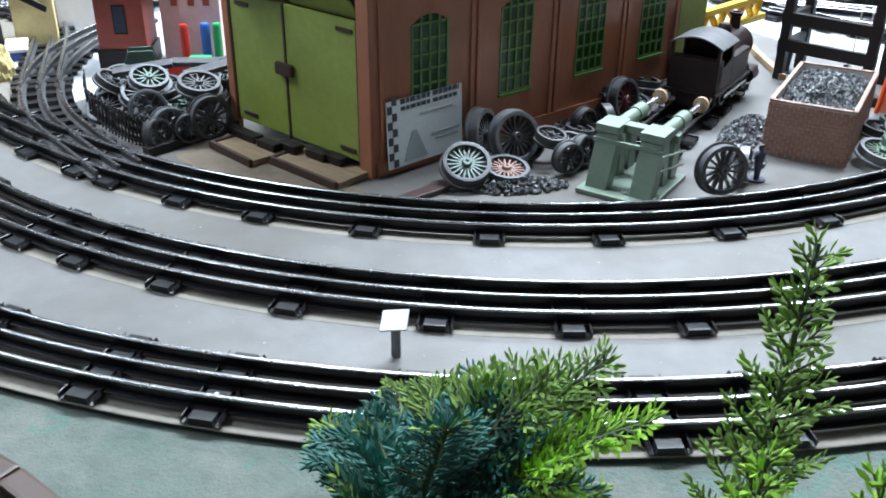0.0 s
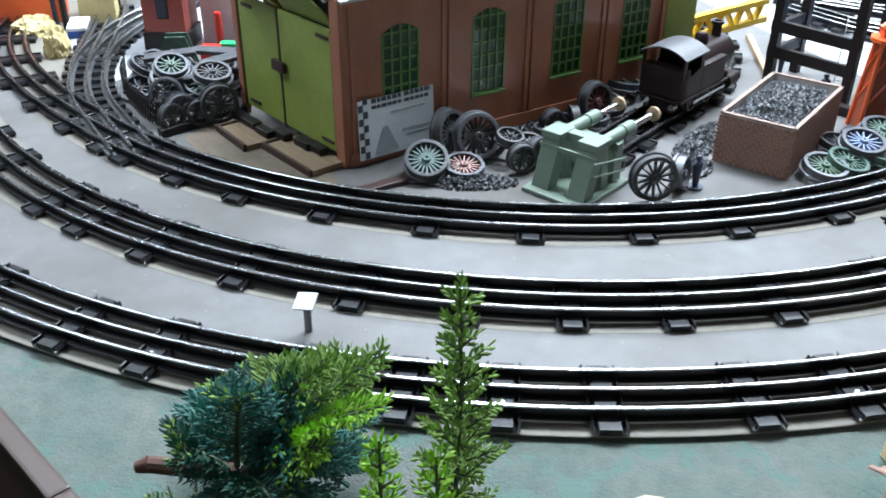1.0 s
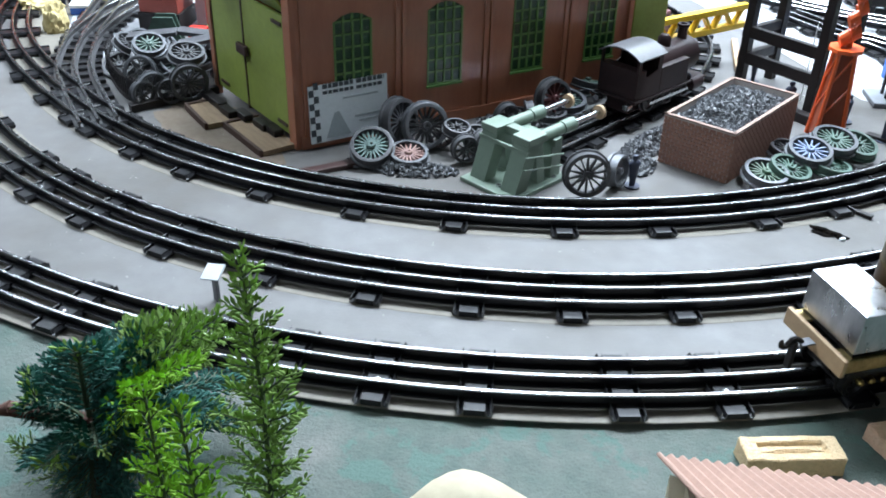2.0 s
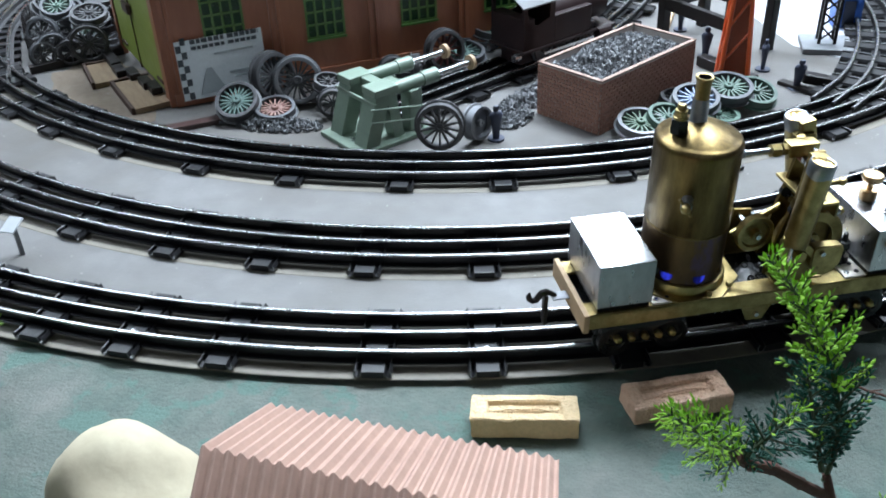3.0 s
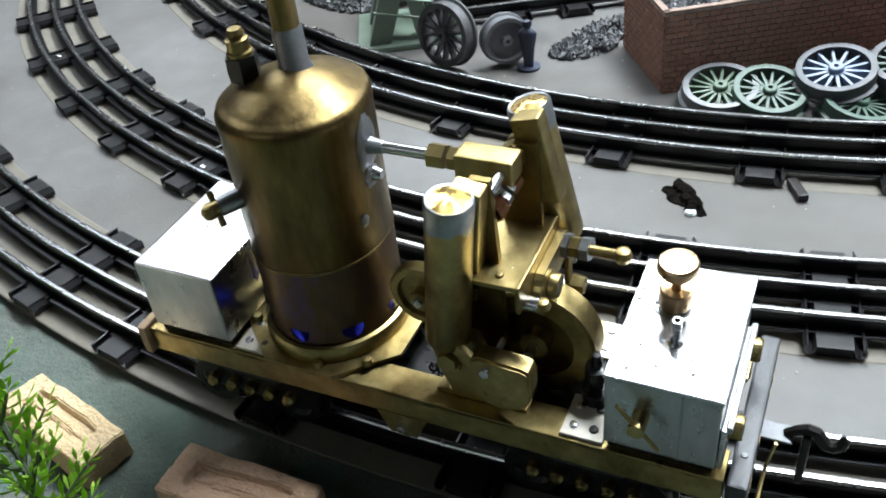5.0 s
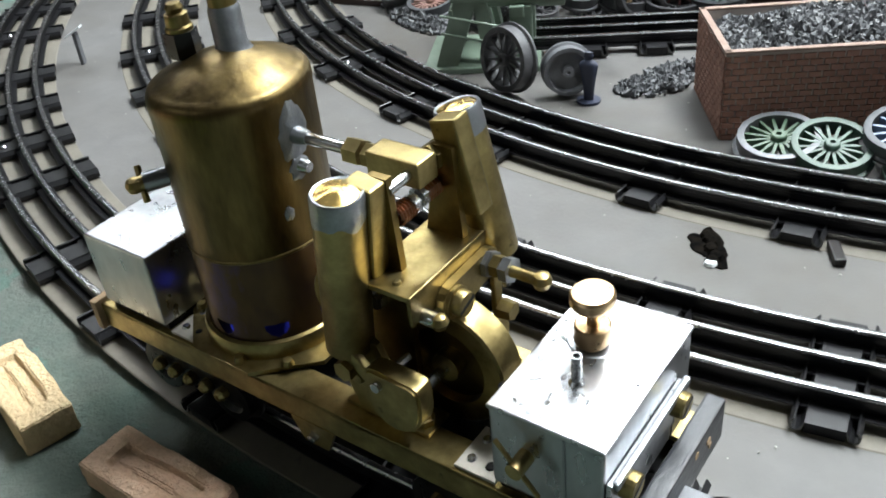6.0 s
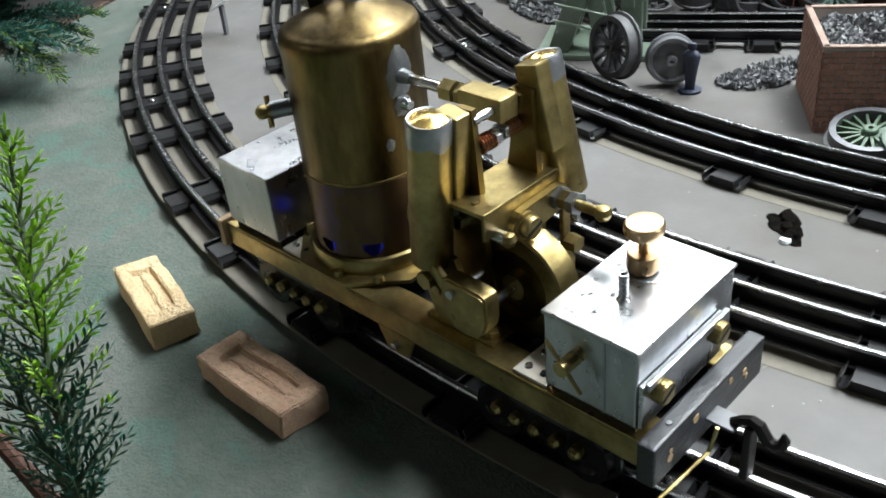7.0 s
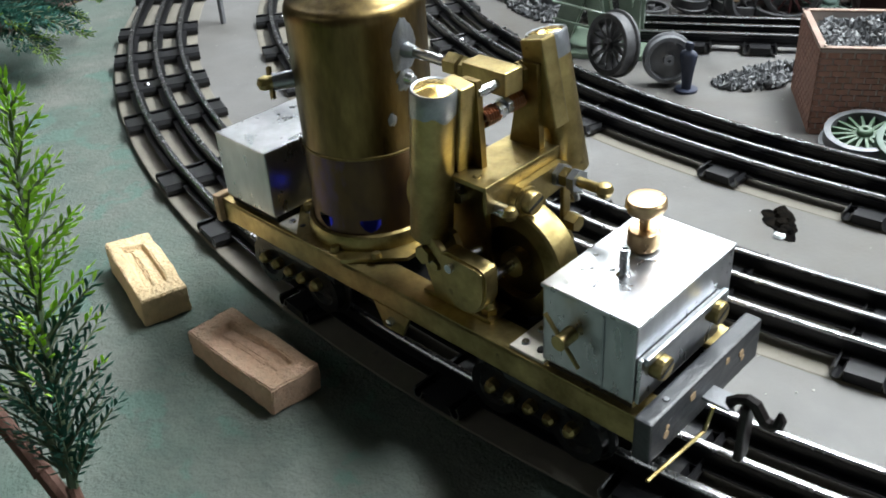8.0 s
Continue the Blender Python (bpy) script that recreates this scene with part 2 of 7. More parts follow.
# ---- tracks ----
def arc_sweep(bm, section, radius, a0, a1, n, cx, cy, ease=None):
    """Sweeps a closed (offset, height) section round the centre of the circles."""
    rings = []
    for i in range(n + 1):
        a = a0 + (a1 - a0) * i / n
        e = ease(a) if ease else 0.0
        rings.append([bm.verts.new((cx + (radius + e + o) * math.cos(a), cy + (radius + e + o) * math.sin(a), z)) for o, z in section])
    k = len(section)
    for p, q in zip(rings, rings[1:]):
        for i in range(k):
            bm.faces.new((p[i], p[(i + 1) % k], q[(i + 1) % k], q[i]))
    bm.faces.new(rings[0][::-1])
    bm.faces.new(rings[-1])


WEB = [(-0.0035, 0.0035), (0.0035, 0.0035), (0.0035, 0.0042), (0.0006, 0.0046), (0.0006, 0.0075), (0.0014, 0.0080), (0.0015, 0.0094),
       (-0.0015, 0.0094), (-0.0014, 0.0080), (-0.0006, 0.0075), (-0.0006, 0.0046), (-0.0035, 0.0042)]
HEAD = [(-0.00135, 0.0092), (0.00135, 0.0092), (0.0013, 0.0099), (0.0008, 0.0104), (0.0, 0.0105), (-0.0008, 0.0104), (-0.0013, 0.0099)]


def strip_section(pts, t):
    """A thin strip of thickness t along the (x, z) points, as a closed outline."""
    up = []
    for i, (x, z) in enumerate(pts):
        (xa, za), (xb, zb) = pts[max(i - 1, 0)], pts[min(i + 1, len(pts) - 1)]
        d = math.hypot(xb - xa, zb - za)
        up.append((x - (zb - za) / d * t, z + (xb - xa) / d * t))
    return list(pts) + up[::-1]


def sleeper_mesh():
    bm = bmesh.new()
    sec = strip_section([(-0.0088, 0.0054), (-0.0099, 0.0036), (-0.0095, 0.0013), (-0.0080, 0.0006), (-0.0064, 0.0014), (-0.0056, 0.0040),
                         (0.0056, 0.0040), (0.0064, 0.0014), (0.0080, 0.0006), (0.0095, 0.0013), (0.0099, 0.0036), (0.0088, 0.0054)], 0.0006)
    ends = []
    for y in (-0.0262, 0.0262):
        ends.append([bm.verts.new((px, y, pz)) for px, pz in sec])
    k = len(sec)
    for i in range(k):
        j = (i + 1) % k
        bm.faces.new((ends[0][i], ends[0][j], ends[1][j], ends[1][i]))
    for i in range(k // 2 - 1):
        for e in ends:
            bm.faces.new((e[i], e[i + 1], e[k - 2 - i], e[k - 1 - i])).material_index = 1 if i not in (5,) else 0
    box(bm, -0.0056, 0.0056, -0.0257, 0.0257, 0.0004, 0.0038)
    for y in (-HALF, 0, HALF):
        box(bm, -0.004, 0.004, y - 0.0042, y + 0.0042, 0.0038, 0.0046)
    return mesh_of("sleeper", bm, M["sleeper"])


M["cut_tin"] = material("worn_cut_tin_edge", (0.20, 0.20, 0.19), 0.45, 0.6, second=(0.07, 0.07, 0.068), scale=300, amount=0.7)
SLEEPER = sleeper_mesh()
SLEEPER.materials.append(M["cut_tin"])


def block_sleeper_mesh():
    bm = bmesh.new()
    box(bm, -0.0046, 0.0046, -0.0250, 0.0250, 0.0003, 0.0042, bevel=0.0005)
    return mesh_of("sleeper", bm, M["sleeper"])


BLOCK_SLEEPER = block_sleeper_mesh()
M["rail_grey"] = material("dull_grey_rail", (0.16, 0.16, 0.165), 0.4, 0.7, second=(0.09, 0.085, 0.08), scale=60, amount=0.6, rough_var=0.04)


def rails_of(t, path_maker, web=None):
    for o in (HALF, 0.0, -HALF):
        bm = bmesh.new()
        path_maker(bm, WEB, o)
        r = part("rail", bm, web or M["rail"], t, smooth=True)
        bm = bmesh.new()
        path_maker(bm, HEAD, o)
        part("rail_head", bm, M["rail_head"], r, "bright worn top of the rail", smooth=True)


def drift(a):
    """How far the inner line swings out of its circle on the side of the branch, at the angle a."""
    d = math.degrees(a) % 360
    u = min(max((238 - d) / 38, 0), 1) * min(max((d - 120) / 40, 0), 1)
    return 0.034 * u * u * (3 - 2 * u)


def circle_track(name, circle, angles, step, label, ease=None):
    """Rails round the whole circle; sleepers at the given angles in degrees, and by even steps over the rest."""
    t = thing(name, label, "track")
    cx, cy, radius = circle
    rails_of(t, lambda bm, sec, o: arc_sweep(bm, sec, radius + o, 0, 2 * math.pi, 240, cx, cy, ease))
    a, rest = max(angles), []
    while a + step < min(angles) + 360 - step * 0.6:
        a += step
        rest.append(a)
    for a in list(angles) + rest:
        a = radians(a)
        s = new("sleeper", SLEEPER)
        s.parent = t
        rr = radius + (ease(a) if ease else 0.0)
        s.matrix_basis = Matrix.Translation((cx + rr * math.cos(a), cy + rr * math.sin(a), 0)) @ Matrix.Rotation(a - math.pi / 2, 4, "Z")
    for k, a in enumerate(angles):
        if k % 3 == 1:
            a, rr = radians(a), radius + 0.0085
            part("screw_head", turned([(0, 0.0062), (0.0012, 0.0060), (0.0021, 0.0050), (0.0021, 0.0044)], 12, pose(cx + rr * math.cos(a), cy + rr * math.sin(a), 0)), M["rail_head"], t, "bright screw holding a sleeper" if k == 1 else "", smooth=True)
    return t


circle_track("outer_track", OUT, [-102.6, -97.9, -91.0, -86.6, -82.4, -78.2, -72.0, -67.6, -62.1, -56.4, -51.2, -46.0], 5.4, "outer circle of black tinplate three-rail toy track")
circle_track("middle_track", MID, [-116.6, -112.2, -106.4, -99.6, -92.4, -86.0, -80.2, -74.5, -68.2, -60.6, -53.8, -48.3], 5.9, "middle circle of black tinplate three-rail toy track")
circle_track("inner_track", INN, [-125.3, -119.4, -116.1, -109.8, -103.7, -96.5, -88.8, -81.5, -73.7, -66.7, -58.6, -52.2, -46.6, -41.3], 6.9, "inner circle of black tinplate three-rail toy track", drift)


def smooth_path(points, n):
    """A Catmull-Rom line through the (x, y) points, n steps a span."""
    p = [Vector((2 * points[0][0] - points[1][0], 2 * points[0][1] - points[1][1])), *map(Vector, points), Vector((2 * points[-1][0] - points[-2][0], 2 * points[-1][1] - points[-2][1]))]
    out = []
    for i in range(1, len(p) - 2):
        for k in range(n):
            u = k / n
            out.append(0.5 * (2 * p[i] + (p[i + 1] - p[i - 1]) * u + (2 * p[i - 1] - 5 * p[i] + 4 * p[i + 1] - p[i + 2]) * u * u + (3 * p[i] - p[i - 1] - 3 * p[i + 1] + p[i + 2]) * u ** 3))
    return out + [p[-2]]


def line_sweep(bm, section, line, o):
    rings = []
    for i, q in enumerate(line):
        d = (line[min(i + 1, len(line) - 1)] - line[max(i - 1, 0)]).normalized()
        side = Vector((d.y, -d.x))
        rings.append([bm.verts.new((*(q + side * (o + so)), z)) for so, z in section])
    k = len(section)
    for a, b in zip(rings, rings[1:]):
        for i in range(k):
            bm.faces.new((a[i], a[(i + 1) % k], b[(i + 1) % k], b[i]))
    bm.faces.new(rings[0][::-1])
    bm.faces.new(rings[-1])


def free_track(name, points, label, step=0.042, n=10, z=0.0, blocks=False):
    t = thing(name, label, "track", pose(0, 0, z))
    line = smooth_path(points, n)
    rails_of(t, lambda bm, sec, o: line_sweep(bm, sec, line, o), M["rail_grey"] if blocks else None)
    run = 0.0
    for a, b in zip(line, line[1:]):
        d = b - a
        run += d.length
        if run > step:
            run -= step
            s = new("sleeper", BLOCK_SLEEPER if blocks else SLEEPER)
            s.parent = t
            s.matrix_basis = Matrix.Translation((b.x, b.y, 0)) @ Matrix.Rotation(math.atan2(d.y, d.x), 4, "Z")
    return t


# ---- sidings ----
free_track("siding", [(-0.1677, -0.0295), (-0.1395, 0.0215), (-0.0665, 0.1640), (-0.0460, 0.2370), (-0.0445, 0.3330), (-0.0875, 0.4265), (-0.1605, 0.5275)], "curved siding of black tinplate track under the tank engine", z=0.0004)
free_track("branch_track", [(-0.5165, -0.0740), (-0.5645, -0.0255), (-0.6125, 0.0265), (-0.6435, 0.0745), (-0.6665, 0.1260), (-0.6810, 0.1890), (-0.6835, 0.2565), (-0.6695, 0.3545)], "branch of grey tinplate track leaving the inner circle", step=0.021, z=0.0006, blocks=True)
free_track("branch_track", [(-0.6575, 0.0990), (-0.6760, 0.1435), (-0.7020, 0.2110), (-0.7285, 0.2725), (-0.7640, 0.3285), (-0.8195, 0.3745), (-0.9045, 0.3880)], "branch of grey tinplate track curving away behind", step=0.021, z=0.0012, blocks=True)
free_track("branch_track", [(0.1570, 0.0875), (0.1775, 0.1455), (0.1860, 0.2040), (0.1870, 0.2640), (0.1800, 0.3220), (0.1620, 0.3800), (0.1175, 0.4140), (0.0550, 0.4780)], "branch of tinplate track curving back into the yard", step=0.030, z=0.0006)
free_track("yard_track", [(-0.1, 0.62), (0.1, 0.50), (0.35, 0.43), (0.62, 0.42)], "far yard track of tinplate rails", z=0.0016)
free_track("yard_track", [(-0.1, 0.70), (0.12, 0.60), (0.36, 0.56), (0.66, 0.60)], "far yard track of tinplate rails", z=0.0016)
free_track("yard_track", [(-0.9, 0.36), (-0.70, 0.42), (-0.52, 0.45), (-0.38, 0.47)], "far yard track of tinplate rails", z=0.0018)


# ---- more materials ----
M["coping"] = material("worn_tan_coping", (0.30, 0.215, 0.175), 0.8, second=(0.20, 0.125, 0.10), scale=160, amount=0.9, bump=0.4, bump_scale=600)
M["plinth_grey"] = material("grey_plinth_paint", (0.17, 0.18, 0.195), 0.55, second=(0.12, 0.125, 0.135), scale=40, amount=0.7, bump=0.2, bump_scale=400)
M["pale_board"] = material("paler_yard_board", (0.40, 0.41, 0.43), 0.5, second=(0.25, 0.255, 0.265), scale=10, amount=0.5, bump=0.2, bump_scale=400)
M["coal"] = material("crushed_coal", (0.050, 0.052, 0.056), 0.48, second=(0.15, 0.155, 0.165), scale=140, amount=0.8, bump=0.5, bump_scale=900, by_object=0.2)
M["wheel_dark"] = material("dark_cast_wheel", (0.045, 0.045, 0.049), 0.5, 0.2, second=(0.11, 0.11, 0.115), scale=90, amount=0.7, bump=0.3, bump_scale=700)
M["wheel_grey"] = material("grey_cast_wheel", (0.18, 0.185, 0.20), 0.5, 0.4, second=(0.085, 0.088, 0.092), scale=80, amount=0.7, bump=0.3, bump_scale=700)
M["wheel_green"] = material("green_painted_wheel", (0.065, 0.120, 0.090), 0.5, second=(0.03, 0.045, 0.036), scale=90, amount=0.7)
M["wheel_teal"] = material("dull_teal_wheel", (0.120, 0.185, 0.165), 0.45, second=(0.05, 0.075, 0.068), scale=90, amount=0.6)
M["wheel_moss"] = material("moss_green_spoke_paint", (0.070, 0.120, 0.075), 0.40, second=(0.045, 0.080, 0.05), scale=90, amount=0.6)
M["wheel_blue"] = material("blue_grey_wheel", (0.17, 0.22, 0.33), 0.4, second=(0.10, 0.13, 0.20), scale=90, amount=0.6)
M["wheel_pink"] = material("faded_red_wheel", (0.30, 0.17, 0.14), 0.5, second=(0.16, 0.10, 0.09), scale=90, amount=0.7)
M["wheel_red"] = material("dark_red_wheel", (0.10, 0.03, 0.03), 0.5, scale=90, amount=0.6)
M["tyre"] = material("bare_steel_tyre", (0.090, 0.094, 0.102), 0.55, 0.4, second=(0.045, 0.045, 0.05), scale=60, amount=0.7)
M["pane"] = material("dark_green_pane", (0.012, 0.045, 0.016), 0.25, second=(0.02, 0.07, 0.03), scale=60, amount=0.6)
M["sash"] = material("leaf_green_sash", (0.11, 0.22, 0.05), 0.4, second=(0.08, 0.17, 0.04), scale=60, amount=0.5)
M["iron"] = material("dark_door_iron", (0.05, 0.025, 0.022), 0.4, scale=60)
M["roof"] = material("pale_tin_roof", (0.48, 0.50, 0.52), 0.4, 0.1, scale=20, amount=0.5)
M["mortar"] = material("pale_mortar", (0.52, 0.46, 0.42), 0.85, scale=80, amount=0.5)
M["card"] = material("printed_card", (0.74, 0.79, 0.81), 0.5, second=(0.64, 0.70, 0.73), scale=40, amount=0.4)
M["card_dark"] = material("dark_print", (0.06, 0.07, 0.08), 0.5, scale=40)
M["card_grey"] = material("grey_print", (0.40, 0.45, 0.47), 0.5, scale=40)
M["navy"] = material("navy_paint", (0.025, 0.032, 0.06), 0.55, scale=200, amount=0.5)
M["orange_dark"] = material("dark_orange_plastic", (0.26, 0.045, 0.012), 0.35, second=(0.18, 0.03, 0.01), scale=60, amount=0.5)
M["orange"] = material("orange_plastic", (0.75, 0.13, 0.03), 0.35, second=(0.6, 0.09, 0.02), scale=60, amount=0.5)
M["blue"] = material("bright_blue_paint", (0.03, 0.12, 0.50), 0.4, scale=60, amount=0.4)
M["yellow"] = material("yellow_enamel", (0.80, 0.52, 0.02), 0.35, scale=60, amount=0.4)
M["red"] = material("red_enamel", (0.50, 0.03, 0.02), 0.4, scale=60, amount=0.4)
M["green_toy"] = material("green_plastic", (0.03, 0.35, 0.12), 0.4, scale=60, amount=0.4)
M["white_toy"] = material("white_plastic", (0.75, 0.75, 0.74), 0.5, scale=60, amount=0.3)
M["house_red"] = material("printed_red_brick_tin", (0.30, 0.06, 0.04), 0.5, second=(0.22, 0.045, 0.03), scale=120, amount=0.7)
M["steel"] = material("bright_steel", (0.62, 0.63, 0.64), 0.25, 1.0, second=(0.40, 0.41, 0.42), scale=80, amount=0.6)
M["black_metal"] = material("oily_black_metal", (0.012, 0.012, 0.013), 0.3, 0.3, scale=90, amount=0.6)
M["solder"] = material("grey_solder", (0.36, 0.38, 0.40), 0.35, 0.9, second=(0.20, 0.21, 0.23), scale=120, amount=0.7, bump=0.3, bump_scale=600)
M["spring"] = material("copper_spring", (0.42, 0.20, 0.11), 0.3, 1.0, scale=100, amount=0.5)
M["black_wood"] = material("chipped_black_beam", (0.016, 0.018, 0.022), 0.42, second=(0.030, 0.033, 0.040), scale=60, amount=0.8, bump=0.7, bump_scale=330, spec=0.5, spots=(0.26, 0.22, 0.13), spot_scale=120, spot_at=0.70, stretch=(1, 0.4, 1))
M["soot"] = material("charred_board", (0.003, 0.003, 0.003), 1.0, spec=0.0, second=(0.012, 0.010, 0.008), scale=200, amount=0.8, bump=1.0, bump_scale=500)
M["tile_red"] = material("salmon_corrugated_roof", (0.37, 0.235, 0.18), 0.75, second=(0.29, 0.18, 0.14), scale=35, amount=0.7, bump=0.4, bump_scale=300, spots=(0.20, 0.09, 0.06), spot_scale=70, spot_at=0.68)
M["plaster"] = material("bare_plaster", (0.43, 0.38, 0.27), 0.9, second=(0.35, 0.29, 0.20), scale=20, amount=0.6, bump=0.4, bump_scale=120)
M["ochre"] = material("ochre_wrap", (0.60, 0.50, 0.24), 0.8, second=(0.45, 0.36, 0.16), scale=40, amount=0.7, bump=0.5, bump_scale=100)
M["engine_roof"] = material("dark_grey_roof", (0.10, 0.10, 0.105), 0.35, second=(0.06, 0.06, 0.065), scale=40, amount=0.7)
M["pink_wall"] = material("pale_pink_wall", (0.75, 0.55, 0.54), 0.6, scale=60, amount=0.4)
M["brass_dark"] = material("darker_brass", (0.26, 0.185, 0.065), 0.36, 1.0, second=(0.09, 0.062, 0.025), scale=60, amount=0.95, rough_var=0.14, bump=0.15, bump_scale=500)
M["bronze"] = material("turned_bronze", (0.66, 0.47, 0.27), 0.3, 1.0, second=(0.46, 0.30, 0.15), scale=70, amount=0.7)
M["copper_gold"] = material("bright_brass_solder", (0.80, 0.55, 0.18), 0.25, 1.0, scale=90, amount=0.5)
M["firebox"] = material("burnt_brass", (0.17, 0.110, 0.050), 0.42, 1.0, second=(0.07, 0.045, 0.040), scale=40, amount=0.95, spots=(0.11, 0.075, 0.11), spot_scale=34, spot_at=0.60, stretch=(1, 1, 0.5))
flame = bpy.data.materials.new("spirit_flame")
flame.use_nodes = True
fp_ = flame.node_tree.nodes["Principled BSDF"]
fp_.inputs["Base Color"].default_value = (0.01, 0.01, 0.05, 1)
fp_.inputs["Emission Color"].default_value = (0.06, 0.08, 1.0, 1)
fn_ = flame.node_tree
fl_tc, fl_map, fl_tex, fl_range = (fn_.nodes.new(k) for k in ("ShaderNodeTexCoord", "ShaderNodeMapping", "ShaderNodeTexNoise", "ShaderNodeMapRange"))
fl_map.inputs["Scale"].default_value = (1, 1, 0.4)
fl_tex.inputs["Scale"].default_value = 150
fl_range.inputs["From Min"].default_value, fl_range.inputs["From Max"].default_value = 0.45, 0.68
fl_range.inputs["To Min"].default_value, fl_range.inputs["To Max"].default_value = 0.01, 0.55
fn_.links.new(fl_tc.outputs["Object"], fl_map.inputs["Vector"])
fn_.links.new(fl_map.outputs[0], fl_tex.inputs["Vector"])
fn_.links.new(fl_tex.outputs["Fac"], fl_range.inputs["Value"])
fn_.links.new(fl_range.outputs[0], fp_.inputs["Emission Strength"])
M["flame"] = flame
M["wood_grey"] = material("weathered_dowel_wood", (0.30, 0.25, 0.20), 0.7, second=(0.22, 0.18, 0.14), scale=40, amount=0.6, stretch=(6, 6, 1))
M["tray_wood"] = material("tan_tray_wood", (0.30, 0.215, 0.130), 0.8, second=(0.20, 0.14, 0.085), scale=40, amount=0.8, stretch=(1, 6, 6), bump=0.3, bump_scale=300)
M["batten"] = material("stained_batten_wood", (0.070, 0.036, 0.024), 0.8, second=(0.045, 0.028, 0.02), scale=40, amount=0.8, stretch=(1, 8, 8))
M["dirt"] = material("brown_ground_dirt", (0.155, 0.120, 0.085), 0.9, second=(0.20, 0.165, 0.130), scale=30, amount=0.8, bump=0.6, bump_scale=500)
M["engine_black"] = material("maroon_black_enamel", (0.018, 0.0105, 0.011), 0.42, second=(0.03, 0.018, 0.018), scale=60, amount=0.6, spec=0.25)
M["pale_steel"] = material("pale_brushed_plate", (0.66, 0.62, 0.54), 0.5, 0.5, second=(0.5, 0.46, 0.40), scale=90, amount=0.5)
water = material("water_drop", (0.95, 0.95, 0.95), 0.03, rough_var=0.0, amount=0.0)
water.node_tree.nodes["Principled BSDF"].inputs["Transmission Weight"].default_value = 1.0
water.node_tree.nodes["Principled BSDF"].inputs["IOR"].default_value = 1.33
M["water"] = water
M["bark"] = material("brown_stem", (0.10, 0.045, 0.03), 0.8, scale=150, amount=0.6, bump=0.6, bump_scale=500)

# paler boards laid over the grey one for the far yards; the western one ends at the inner circle of track
ring = [(INN[0] + 0.522 * math.cos(radians(a)), INN[1] + 0.522 * math.sin(radians(a))) for a in range(130, 232, 6)]
for q, lab in (([(0.12, 0.23), (0.80, -0.10), (0.80, 1.6), (-0.1, 1.6), (-0.12, 0.62)], "paler board of the far yard"), ([(-0.52, 0.30), (-0.40, 0.52), (-0.45, 0.80)] + ring, "pale painted board beside the branch tracks")):
    tagged(part("pavement", plate(q, -0.0010, 0.0002), M["pale_board"]), lab, "board", kind="structure")


# ---- spoked model wheels ----
def spoked_wheel(name, r, w, spokes, tyre_mat, body_mat, label, flange=True):
    """Stands about its axle, which is z; the flange is at the bottom."""
    t = thing(name, label, "wheel", group="loose model wheels")
    fl = r * 1.10 if flange else r
    prof = [(r * 0.83, 0), (fl, 0), (fl, w * 0.16), (r * 1.01, w * 0.24), (r, w), (r * 0.97, w * 1.02), (r * 0.83, w), ]
    part("tyre", turned(prof, 28, close=True), tyre_mat, t, smooth=True)
    part("hub", turned([(0, w * 0.05), (r * 0.20, w * 0.05), (r * 0.20, w * 1.0), (r * 0.17, w * 1.08), (r * 0.07, w * 1.08), (r * 0.06, w * 0.8), (0, w * 0.8)], 14), body_mat, t, smooth=True)
    bm = bmesh.new()
    vs = prism(bm, [(r * 0.16, -r * 0.045), (r * 0.87, -r * 0.032), (r * 0.87, r * 0.032), (r * 0.16, r * 0.045)], w * 0.25, w * 0.75)
    me = mesh_of("spoke", bm, body_mat)
    for i in range(spokes):
        s = new("spoke", me)
        s.parent = t
        s.matrix_basis = Matrix.Rotation(2 * math.pi * i / spokes, 4, "Z")
    return t


def solid_wheel(name, r, w, mat, label):
    t = thing(name, label, "wheel", group="loose model wheels")
    part("tyre", turned([(r * 0.8, 0), (r * 1.1, 0), (r * 1.1, w * 0.2), (r, w * 0.28), (r, w), (r * 0.85, w), (r * 0.8, w * 0.6)], 28, close=True), mat, t, smooth=True)
    part("disc", turned([(0, w * 0.3), (r * 0.82, w * 0.3), (r * 0.82, w * 0.55), (r * 0.25, w * 0.6), (r * 0.22, w * 1.0), (r * 0.08, w * 1.0), (r * 0.06, w * 0.8), (0, w * 0.8)], 28), mat, t, smooth=True)
    return t


def upright(x, y, z, face, lean=0.0, spin=0.0):
    """The pose of a wheel whose outer face looks towards the compass angle face (degrees), leaning back by lean."""
    return Matrix.Translation((x, y, z)) @ Matrix.Rotation(radians(face), 4, "Z") @ Matrix.Rotation(radians(90 - lean), 4, "Y") @ Matrix.Rotation(radians(spin), 4, "Z")


def lying(x, y, z, tilt=0.0, towards=0.0, spin=0.0):
    return Matrix.Translation((x, y, z)) @ Matrix.Rotation(radians(towards), 4, "Z") @ Matrix.Rotation(radians(tilt), 4, "Y") @ Matrix.Rotation(radians(spin), 4, "Z")


